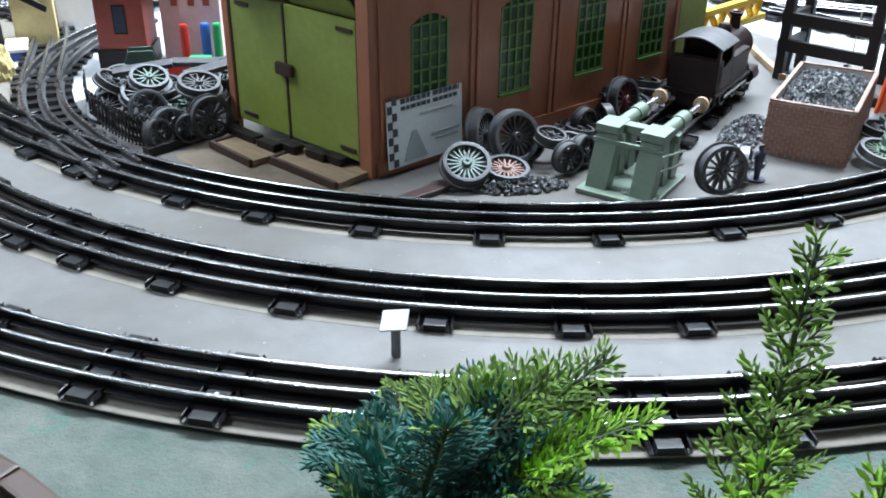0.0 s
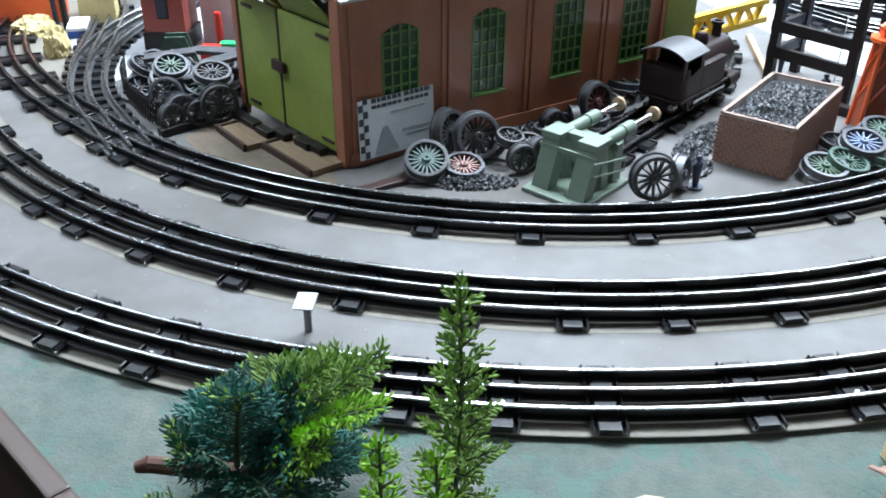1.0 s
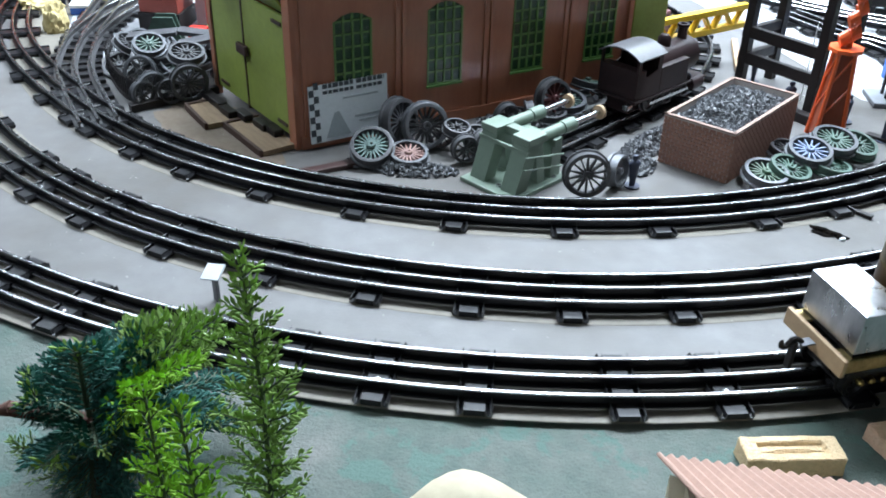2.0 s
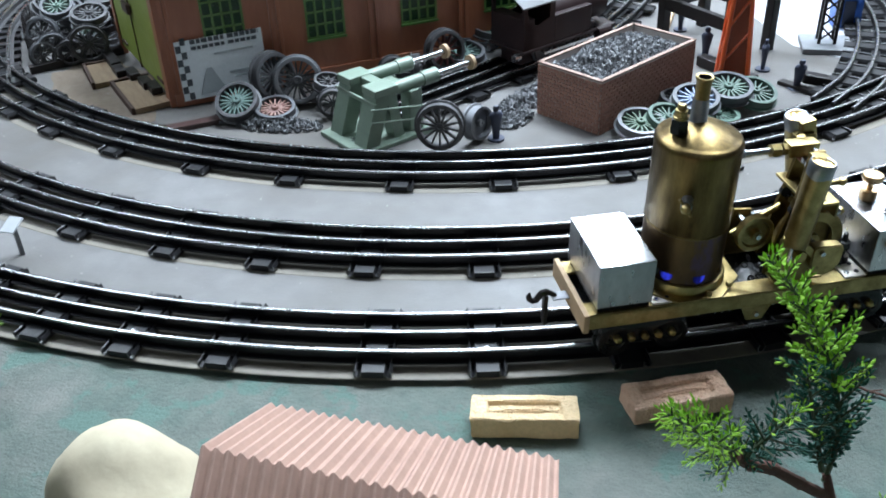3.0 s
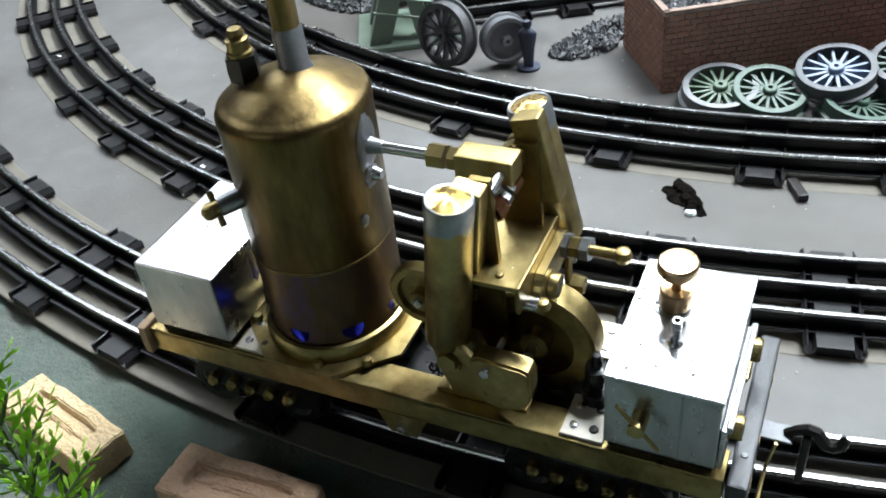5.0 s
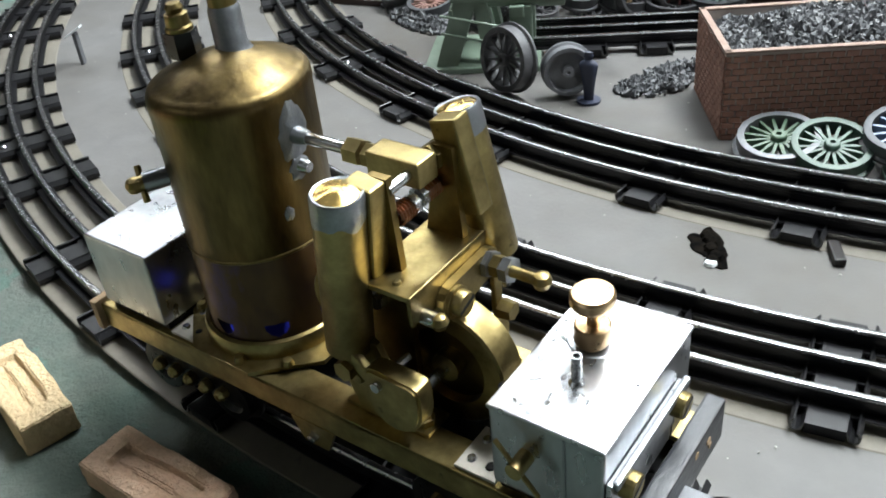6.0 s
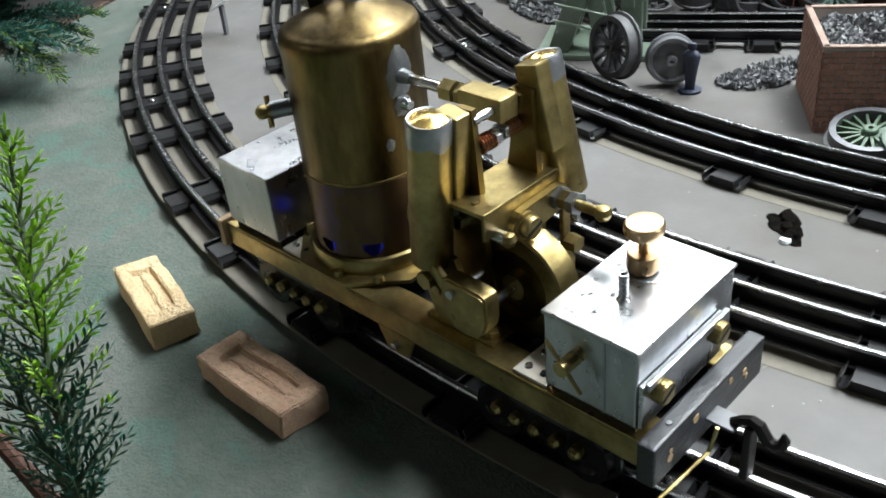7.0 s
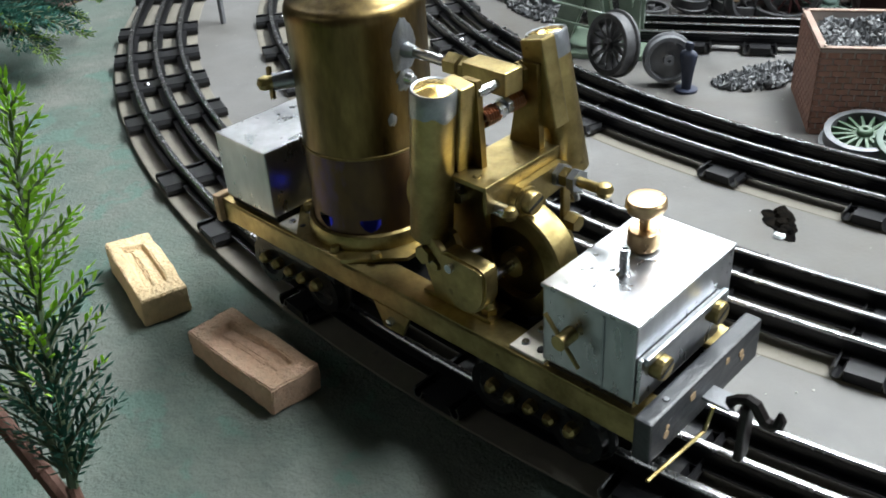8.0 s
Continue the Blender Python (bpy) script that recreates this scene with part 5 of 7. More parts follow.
tagged(part("wood_bit", boxed(-0.007, 0.007, -0.0022, 0.0022, 0, 0.003, bevel=0.0008), M["black"], at=pose(0.0997, -0.0202, 0.0003, 0, 0, -30)), "small black scrap lying by the inner track", "scrap")


# ---- the brass steam engine on the outer track ----
loco = thing("steam_locomotive", "home-made brass steam engine with a vertical boiler and two tin tanks", "locomotive", pose(0.1195, -0.2040, 0, 0, 0, 33.4) @ pose(0, 0, 0, 1.6, 1.0, 0) @ Matrix.Diagonal((0.925, 1.0, 0.955, 1)))
BR, TI, BK, ST = M["brass"], M["tin"], M["black_metal"], M["steel"]
XZ = Matrix(((1, 0, 0, 0), (0, 0, 1, 0), (0, 1, 0, 0), (0, 0, 0, 1)))

# frame: two angle beams, cross pieces, end beams
for s in (-1, 1):
    y = 0.0225 * s
    beam = part("side_beam", boxed(-0.0945, 0.0925, min(y, y - 0.0016 * s), max(y, y - 0.0016 * s), 0.0335, 0.0425, bevel=0.0003), BR, loco)
    part("beam_flange", boxed(-0.0945, 0.0925, min(y, y - 0.010 * s), max(y, y - 0.010 * s), 0.0410, 0.0427, bevel=0.0003), BR, beam)
for x in (-0.075, -0.034, 0.022, 0.050, 0.075):
    part("cross_piece", boxed(x - 0.006, x + 0.006, -0.0205, 0.0205, 0.0395, 0.0409), BK, loco)
part("pan", boxed(-0.092, 0.090, -0.0200, 0.0200, 0.0345, 0.0362), BK, loco, "oily black pan under the frame")
fb = part("buffer_beam", boxed(0.0935, 0.0988, -0.0265, 0.0265, 0.0335, 0.0470, bevel=0.0008), M["black_wood"], loco, "chipped black wooden buffer beam")
part("screw", turned([(0, 0.0005), (0.0008, 0.0004), (0.0010, 0)], 10, pose(0.0962, -0.0165, 0.0470)), M["wheel_grey"], fb)
for y, z, size in ((-0.0195, 0.0390, 0.0013), (-0.0190, 0.0412, 0.0008), (-0.0078, 0.0432, 0.0014), (0.0088, 0.0436, 0.0011), (0.0160, 0.0415, 0.0013), (0.0172, 0.0392, 0.0009)):
    chip = [(size * (1 + 0.5 * noise.noise(Vector((k * 1.7, y * 900, z * 900)))) * math.cos(k * 0.785), size * (1 + 0.5 * noise.noise(Vector((y * 900, k * 1.7, 2)))) * math.sin(k * 0.785)) for k in range(8)]
    part("chip", plate(chip, 0.0, 0.0002, pose(0.0988, y, z, 0, 90, 0)), M["wood"], fb, "pale chip in the black paint")
part("rear_beam", boxed(-0.0975, -0.0945, -0.0245, 0.0245, 0.0330, 0.0440, bevel=0.0005), M["wood"], loco, "worn brassy wooden rear beam")

# bogies
for x0 in (-0.0610, 0.0540):
    bog = part("bogie", boxed(x0 - 0.024, x0 + 0.024, -0.0185, 0.0185, 0.0165, 0.0300, bevel=0.003), BK, loco)
    for s in (-1, 1):
        for k in range(5):
            x = x0 - 0.015 + 0.0075 * k
            part("bolt", turned([(0, 0.0036), (0.0014, 0.0034), (0.0022, 0.0022), (0.0022, 0.0)], 8, pose(x, 0.0186 * s, 0.0225, -90 * s, 0, 0)), BR, bog, "small brass bolt" if k == 0 else "")
    for dx in (-0.016, 0.016):
        for s in (-1, 1):
            part("wheel", turned([(0, 0), (0.0108, 0), (0.0108, 0.0012), (0.0092, 0.0016), (0.0090, 0.0050), (0.006, 0.0050), (0.005, 0.0035), (0, 0.0035)], 22, pose(x0 + dx, 0.0135 * s, 0.0198, -90 * s, 0, 0)), BK, bog, smooth=True)
for s in (-1, 1):
    h_ = part("hanger", plate([(-0.010, 0.034), (0.007, 0.034), (0.003, 0.0255), (-0.006, 0.0255)], 0.0215 * s, 0.0227 * s, XZ), BR, loco)
    part("bolt", turned([(0, 0.002), (0.0014, 0.0018), (0.0017, 0)], 6, pose(-0.0015, 0.0227 * s, 0.0295, -90 * s, 0, 0)), ST, h_)

# tanks
rt = part("rear_tank", boxed(-0.0905, -0.0610, -0.0220, 0.0220, 0.0455, 0.0705, bevel=0.0007), TI, loco, "plain soldered tinplate tank")
part("tank_foot", boxed(-0.0895, -0.0620, -0.0205, 0.0205, 0.0425, 0.0456), BK, rt)
ft = part("front_tank", boxed(0.0605, 0.0900, -0.0220, 0.0220, 0.0455, 0.0700, bevel=0.0007), TI, loco, "tinplate fuel tank with brass valves")
part("lid", boxed(0.0601, 0.0904, -0.0224, 0.0224, 0.0694, 0.0706, bevel=0.0004), TI, ft)
part("tank_foot", boxed(0.0615, 0.0890, -0.0205, 0.0205, 0.0425, 0.0456), BK, ft)
part("seam", boxed(0.0800, 0.0806, -0.0224, -0.0218, 0.0460, 0.0690), M["solder"], ft)
knob = part("valve_knob", turned([(0, 0.0857), (0.0030, 0.0860), (0.0049, 0.0858), (0.0054, 0.0852), (0.0055, 0.0834), (0.0048, 0.0822), (0.0032, 0.0817), (0.0016, 0.0812), (0.0014, 0.0775), (0.0014, 0.0760)], 30, pose(0.0716, 0.0060, 0)), M["bronze"], ft, "turned brass valve knob", smooth=True)
part("gland", turned([(0.0013, 0.0766), (0.0040, 0.0768), (0.0044, 0.0765), (0.0045, 0.0722), (0.0042, 0.0715), (0.0036, 0.0706)], 24, pose(0.0716, 0.0060, 0)), M["bronze"], knob, smooth=True)
part("gland_stain", turned([(0.0, 0.07075), (0.0068, 0.07072), (0.0072, 0.0706)], 20, pose(0.0716, 0.0078, 0)), M["solder"], ft)
part("filler_tube", turned([(0.0008, 0.0700), (0.0008, 0.0785), (0.0013, 0.0785), (0.0013, 0.0714), (0.0020, 0.0707)], 14, pose(0.0748, -0.0070, 0)), ST, ft, smooth=True)
ck = part("cock", rod((0.0703, -0.0220, 0.0590), (0.0703, -0.0275, 0.0590), 0.0022, n=14), BR, ft, smooth=True)
part("lever", rod((0.0650, -0.0262, 0.0655), (0.0760, -0.0262, 0.0530), 0.0006, n=6), BR, ck)
# drops of water
wet = random.Random(17)
drop_me = mesh_of("water_drop", turned([(0, 0.00030), (0.00035, 0.00026), (0.00062, 0.00014), (0.0007, 0.0)], 12), M["water"], smooth=True)
for k in range(26):
    d = new("water_drop", drop_me)
    d.parent = ft
    d.matrix_basis = pose(wet.uniform(0.0612, 0.0720) if k < 18 else wet.uniform(0.072, 0.0890), wet.uniform(-0.0200, 0.0120), 0.0706) @ Matrix.Scale(wet.uniform(0.5, 1.2), 4)
# plate across the front of the tank
fp = part("front_plate", boxed(0.0902, 0.0915, -0.0215, 0.0150, 0.0460, 0.0600, bevel=0.0003), TI, loco)
part("clamp_bar", boxed(0.0910, 0.0928, -0.0205, 0.0165, 0.0580, 0.0604, bevel=0.0006), M["solder"], fp, "bright soldered strip")
for y, z in ((-0.0150, 0.0550), (0.0105, 0.0565)):
    sc = part("screw", turned([(0, 0.0034), (0.0030, 0.0034), (0.0033, 0.0028), (0.0033, 0)], 18, pose(0.0915, y, z, 0, 90, 0)), BR, fp, "slotted brass screw")
    part("slot", boxed(0.0034, 0.0036, -0.0028, 0.0028, -0.0004, 0.0004, m=pose(0.0915, y, z, 25, 0, 0)), BK, sc)

# screw plates on the deck
for x0, x1 in ((-0.0600, -0.0475), (0.0480, 0.0602)):
    for s in (-1, 1):
        tab = part("deck_plate", boxed(x0, x1, min(0.0075 * s, 0.0215 * s), max(0.0075 * s, 0.0215 * s), 0.0428, 0.0438, bevel=0.0002), M["pale_steel"], loco, "pale steel plate with slotted screws")
        for dy in (0.0112, 0.0180):
            for x in (x0 + 0.003, x1 - 0.0035):
                part("screw", turned([(0, 0.0445), (0.0011, 0.0444), (0.0014, 0.0438)], 10, pose(x, dy * s, 0)), ST if x < x1 - 0.005 else BK, tab)
for x, y in ((-0.0530, -0.0060), (0.0540, -0.0070)):
    vb = part("needle_valve", turned([(0, 0.0605), (0.0012, 0.0603), (0.0016, 0.0560), (0.0032, 0.0556), (0.0034, 0.0520), (0.0020, 0.0512), (0.0020, 0.0480), (0.0042, 0.0476), (0.0042, 0.0428)], 14, pose(x, y, 0)), BK, loco, smooth=True)

# boiler
BX, BY = -0.0352, 0.0024
KB = Matrix.Diagonal((0.945, 0.945, 1, 1))
CB = M["copper_brass"]
boil = part("boiler", turned([(0.0, 0.1290), (0.006, 0.1280), (0.0130, 0.1258), (0.0188, 0.1234), (0.0196, 0.1229), (0.0208, 0.1226), (0.0219, 0.1218), (0.0226, 0.1204), (0.0227, 0.1185), (0.0225, 0.1170), (0.0225, 0.0770), (0.0222, 0.0764)], 64, pose(BX, BY, 0) @ KB), CB, loco, "heat-stained brass vertical boiler", smooth=True)
bm = bmesh.new()
N, ZL = 240, [0.0470 + 0.0003 * k for k in range(30)] + [0.0600, 0.0690, 0.0770]
rings = [[bm.verts.new((BX + 0.02117 * math.cos(2 * math.pi * i / N), BY + 0.02117 * math.sin(2 * math.pi * i / N), z)) for i in range(N)] for z in ZL]
for k in range(len(ZL) - 1):
    for i in range(N):
        a, zc = 360 * (i + 0.5) / N, (ZL[k] + ZL[k + 1]) / 2
        da = (a + 22.5) % 45 - 22.5
        if zc < 0.0548 and (da / 9.5) ** 2 + ((zc - 0.0548) / 0.0044) ** 2 < 1:
            continue
        j = (i + 1) % N
        bm.faces.new((rings[k][i], rings[k][j], rings[k + 1][j], rings[k + 1][i]))
part("firebox", bm, M["firebox"], loco, "burnt brass firebox skirt with half-round air holes", smooth=True)
part("seam_ring", turned([(0.0225, 0.0762), (0.02275, 0.0765), (0.02275, 0.0771), (0.0225, 0.0774)], 64, pose(BX, BY, 0) @ KB), CB, boil, smooth=True)
fl = part("burner", turned([(0, 0.0440), (0.0175, 0.0440), (0.0180, 0.0560), (0.0150, 0.0640), (0, 0.0680)], 40, pose(BX, BY, 0) @ KB), M["flame"], loco, "blue spirit flame inside the firebox")
part("base_ring", turned([(0.0220, 0.0444), (0.0246, 0.0444), (0.0246, 0.0478), (0.0240, 0.0492), (0.0228, 0.0496), (0.0222, 0.0490)], 64, pose(BX, BY, 0) @ KB), BR, loco, smooth=True)
oct_ = [(0.0300 * math.cos(radians(22.5 + 45 * k)) * 1.02, 0.0262 * math.sin(radians(22.5 + 45 * k))) for k in range(8)]
bp = part("base_plate", plate(oct_, 0.0430, 0.0444, pose(BX, BY - 0.002, 0)), BR, loco)
for x, y in ((-0.024, -0.012), (0.020, -0.018), (-0.018, 0.017), (0.022, 0.014), (0.006, -0.0235)):
    part("bolt", turned([(0, 0.0464), (0.0014, 0.0463), (0.0018, 0.0444)], 8, pose(BX + x, BY + y, 0)), BR, bp)
chm = part("chimney", turned([(0.0031, 0.1500), (0.0042, 0.1502), (0.0043, 0.1490), (0.0036, 0.1480), (0.0036, 0.1270)], 28, pose(BX, BY + 0.0035, 0)), BR, loco, smooth=True)
part("chimney_foot", turned([(0.00365, 0.1395), (0.0041, 0.1385), (0.0042, 0.1290), (0.0052, 0.1272), (0.0060, 0.1262)], 28, pose(BX, BY + 0.0035, 0)), M["solder"], chm, "grey soldered foot of the chimney", smooth=True)
part("flue", turned([(0.0, 0.1465), (0.0032, 0.1465), (0.0031, 0.1498)], 20, pose(BX, BY + 0.0035, 0)), BK, chm)
sv = part("safety_valve", turned([(0.0, 0.1405), (0.0018, 0.1402), (0.0024, 0.1390), (0.0020, 0.1378), (0.0030, 0.1374), (0.0031, 0.1345), (0.0036, 0.1340), (0.0036, 0.1275)], 14, pose(BX - 0.0125, BY - 0.0020, 0)), BR, loco, "brass safety valve on the boiler top", smooth=True)
part("valve_nut", turned([(0.0, 0.1330), (0.0044, 0.1330), (0.0046, 0.1290), (0.0044, 0.1262)], 6, pose(BX - 0.0125, BY - 0.0020, 0)), BK, sv)

# try cock on the boiler side
CK = pose(BX, BY, 0.0985) @ Matrix.Rotation(radians(238), 4, "Z")
tc = part("try_cock", rod((0.0209, 0, 0), (0.0275, 0, 0), 0.0028, n=16), M["solder"], loco, smooth=True, at=CK)
part("cock_body", rod((0.0265, 0, 0), (0.0298, 0, 0), 0.0021, n=14), BR, tc, smooth=True)
part("cock_ball", turned([(0, 0.0026), (0.0020, 0.0016), (0.0026, 0), (0.0020, -0.0016), (0, -0.0026)], 12, pose(0.0298, 0, 0)), BR, tc, smooth=True)
part("handle", rod((0.0280, -0.0034, 0.0036), (0.0280, 0.0028, -0.0044), 0.0009, n=8), BR, tc)

# steam pipe and cross feed
PZ = 0.1090


def solder_patch(ang0, zc, wide, high, seed, label):
    """A thin smear of solder with a wavering outline, lying on the boiler's wall."""
    bm = bmesh.new()
    turns, hoops = 36, []
    for k, (share, lift) in enumerate(((1.0, 0.00005), (0.92, 0.00035), (0.6, 0.0006), (0.25, 0.0009))):
        hoop = []
        for i in range(turns):
            a = 2 * math.pi * i / turns
            w = 1 + 0.30 * noise.noise(Vector((2.0 * math.cos(a), 2.0 * math.sin(a), seed))) + 0.14 * noise.noise(Vector((5 * math.cos(a), 5 * math.sin(a), seed + 3)))
            u, v = share * w * math.cos(a), share * w * math.sin(a)
            if v > 0:
                u *= 1 - 0.45 * min(1, v)
            g = ang0 + u * wide
            rad = 0.02127 + lift * (1 + 0.3 * noise.noise(Vector((u * 4, v * 4, seed))))
            hoop.append(bm.verts.new((BX + rad * math.cos(g), BY + rad * math.sin(g), zc + v * high)))
        hoops.append(hoop)
    for lo_, hi_ in zip(hoops, hoops[1:]):
        for i in range(turns):
            bm.faces.new((lo_[i], lo_[(i + 1) % turns], hi_[(i + 1) % turns], hi_[i]))
    bm.faces.new(hoops[-1])
    part("solder_patch", bm, M["solder"], boil, label, smooth=True)


solder_patch(0.0, PZ + 0.0012, 0.24, 0.0085, 5.0, "grey solder smeared round the steam pipe")
solder_patch(-0.02, PZ - 0.0092, 0.17, 0.0036, 9.0, "grey solder round the gauge plug")
solder_patch(-0.30, 0.0885, 0.07, 0.0022, 2.0, "small dull solder stain")
part("gauge_plug", turned([(0, 0.003), (0.0014, 0.003), (0.0018, 0.002), (0.0022, 0)], 12, pose(BX + 0.0214, BY, PZ - 0.009, 0, 90, 0)), ST, boil, smooth=True)
sp = part("steam_pipe", rod((BX + 0.0203, BY, PZ), (0.0085, BY, PZ), 0.0016, n=14), ST, loco, smooth=True)
part("collar", rod((BX + 0.0210, BY, PZ), (BX + 0.0262, BY, PZ), 0.0026, 0.0018, n=14), M["solder"], sp, smooth=True)
part("union_nut", rod((0.0050, BY, PZ), (0.0098, BY, PZ), 0.0034, n=6), BR, sp)
part("union_nut", rod((0.0110, BY, PZ), (0.0138, BY, PZ), 0.0032, n=6), BR, sp)
part("feed_block", boxed(0.0135, 0.0298, BY - 0.0036, BY + 0.0036, PZ - 0.0034, PZ + 0.0034, bevel=0.0006), BR, loco)
cf = part("cross_feed", rod((0.0265, -0.0088, PZ), (0.0265, 0.0170, PZ), 0.0015, n=12), ST, loco, smooth=True)
for y0, y1 in ((0.0065, 0.0105), (0.0115, 0.0140)):
    part("union_nut", rod((0.0265, y0, PZ), (0.0265, y1, PZ), 0.0036, n=6), BR, cf)

# standards that carry the cylinders: tall plates with a straight front edge, narrowing upwards
STD = [(0.0080, 0.0428), (0.0290, 0.0428), (0.0288, 0.0700), (0.0282, 0.0880), (0.0272, 0.1125), (0.0215, 0.1125), (0.0170, 0.0880), (0.0120, 0.0660)]
for y, dx in ((-0.0085, 0.0), (0.0090, 0.0055)):
    s = 1 if y > 0 else -1
    std = part("standard", plate([(x + dx, z) for x, z in STD], y - 0.0010, y + 0.0010, XZ), M["brass_dark"], loco, "dark brass standard")
    part("foot", boxed(0.0090 + dx, 0.0370 + dx, min(y, y + 0.009 * s), max(y, y + 0.009 * s), 0.0427, 0.0440, bevel=0.0003), BR, std)
    part("foot_bolt", turned([(0, 0.0478), (0.0016, 0.0476), (0.0020, 0.0462), (0.0026, 0.0460), (0.0026, 0.0440)], 6, pose(0.0335 + dx, y + 0.0055 * s, 0)), BR, std)
    part("pivot_hole", rod((0.0178 + dx, y - 0.0012, 0.0800), (0.0178 + dx, y + 0.0012, 0.0800), 0.0030, n=16), BK, std)
    part("hex_bolt", rod((0.0200 + dx, y - 0.0036, 0.0770), (0.0200 + dx, y + 0.0036, 0.0770), 0.0024, n=6), ST, std)
brd = part("bridge", boxed(0.0200, 0.0366, -0.0170, 0.0152, 0.0860, 0.0875, bevel=0.0003), BR, loco, "bright brass bridge plate")
part("bridge_front", boxed(0.0354, 0.0366, -0.0170, 0.0152, 0.0790, 0.0876, bevel=0.0003), BR, brd)
for x, y in ((0.0300, -0.0135), (0.0215, -0.0060)):
    part("rivet", turned([(0, 0.0009), (0.0009, 0.0007), (0.0012, 0)], 10, pose(x, y, 0.0875)), BR, brd, smooth=True)
for k in range(9):
    d = new("water_drop", drop_me)
    d.parent = brd
    d.matrix_basis = pose(wet.uniform(0.0300, 0.0345), wet.uniform(-0.0150, 0.0110), 0.0875) @ Matrix.Scale(wet.uniform(0.5, 0.9), 4)
lo = [(-0.0040 + 0.0048 * math.cos(radians(a)), 0.0788 + 0.0048 * math.sin(radians(a))) for a in range(90, 271, 20)] + [(0.0110 + 0.0040 * math.cos(radians(a)), 0.0800 + 0.0040 * math.sin(radians(a))) for a in range(-90, 91, 20)]
YZ = Matrix(((0, 0, 1, 0), (1, 0, 0, 0), (0, 1, 0, 0), (0, 0, 0, 1)))
lev = part("reversing_lever", plate(lo, 0.0368, 0.0392, YZ), BR, brd, "thick brass reversing lever with rounded ends")
ps_ = part("pivot_screw", turned([(0, 0.0036), (0.0030, 0.0036), (0.0034, 0.0030), (0.0034, 0.0012), (0.0042, 0.0010), (0.0042, 0)], 18, pose(0.0392, -0.0040, 0.0788, 0, 90, 0)), BR, lev, "slotted brass pivot screw", smooth=True)
part("slot", boxed(0.0036, 0.0038, -0.0030, 0.0030, -0.0005, 0.0005, m=pose(0.0392, -0.0040, 0.0788, 20, 0, 0)), BK, ps_)
part("stop_screw", rod((0.0366, -0.0128, 0.0795), (0.0410, -0.0128, 0.0795), 0.0020, n=14), ST, brd, smooth=True)
part("stop_ball", turned([(0, 0.0023), (0.0016, 0.0016), (0.0023, 0), (0.0016, -0.0016), (0, -0.0023)], 12, pose(0.0412, -0.0128, 0.0795)), BR, brd, smooth=True)
rod_ = part("control_rod", rod((0.0392, 0.0100, 0.0805), (0.0560, 0.0088, 0.0815), 0.0015, n=12), BR, loco, smooth=True)
for x0, x1, r, mt in ((0.0392, 0.0412, 0.0036, "solder"), (0.0414, 0.0440, 0.0030, "brass"), (0.0444, 0.0470, 0.0034, "solder")):
    part("nut", rod((x0, 0.0100, 0.0806), (x1, 0.0098, 0.0808), r, n=6), M[mt], rod_)
part("rod_ball", turned([(0, 0.0026), (0.0019, 0.0017), (0.0026, 0), (0.0019, -0.0017), (0, -0.0026)], 14, pose(0.0562, 0.0088, 0.0816)), BR, rod_, smooth=True)
lk_ = part("link", boxed(0.0384, 0.0400, 0.0112, 0.0146, 0.0600, 0.0780, bevel=0.0006), BR, loco)
part("link_nut", turned([(0, 0.004), (0.0026, 0.004), (0.0030, 0)], 6, pose(0.0400, 0.0135, 0.0640, 0, 90, 0)), BR, lk_)
part("link_foot", plate([(0.0100, 0.0470), (0.0160, 0.0440), (0.0170, 0.0560), (0.0140, 0.0620), (0.0110, 0.0610)], 0.0378, 0.0396, YZ), BR, lk_)

# cylinders, with their port blocks, pistons and springs


def cylinder(x, y, z0, z1, lean_deg, s, r):
    m = pose(x, y, (z0 + z1) / 2, 0, lean_deg, 0)
    h = (z1 - z0) / 2
    c = part("cylinder", turned([(0, h - 0.001), (r * 0.80, h - 0.001), (r * 0.86, h), (r, h - 0.0003), (r, -h + 0.0006), (r * 0.94, -h), (0, -h)], 36), BR, loco, "oscillating brass steam cylinder", smooth=True, at=m)
    bm = bmesh.new()
    lathe(bm, [(r * 1.004, h - 0.0068), (r * 1.025, h - 0.0060), (r * 1.03, h - 0.0003), (r * 0.97, h + 0.0004), (r * 0.86, h + 0.0002)], 36)
    for v in bm.verts:
        if v.co.z < h - 0.004:
            v.co.z += 0.0024 * noise.noise(Vector((v.co.x * 260, v.co.y * 260, x * 90)))
    part("cylinder_cap", bm, M["solder"], c, "grey soldered cylinder cap with an uneven edge", smooth=True)
    bm = bmesh.new()
    for v in lathe(bm, [(0, 0.0011), (r * 0.35, 0.0008), (r * 0.62, 0.0003), (r * 0.88, 0.0)], 20, pose(0, 0, h)):
        v.co.z += 0.0006 * noise.noise(v.co * 420)
    part("solder_pool", bm, M["copper_gold"], c, "puddle of bright solder in the cylinder top", smooth=True)
    y0, y1 = sorted((r * 0.55 * s, (r + 0.0030) * s))
    part("port_block", boxed(-r * 0.35, r * 1.05, y0, y1, h - 0.0250, h + 0.0004, bevel=0.0007), BR, c)
    part("piston_rod", rod((0, 0, -h - 0.010), (0, 0, -h), 0.0016, n=10), ST, c, smooth=True)
    return c


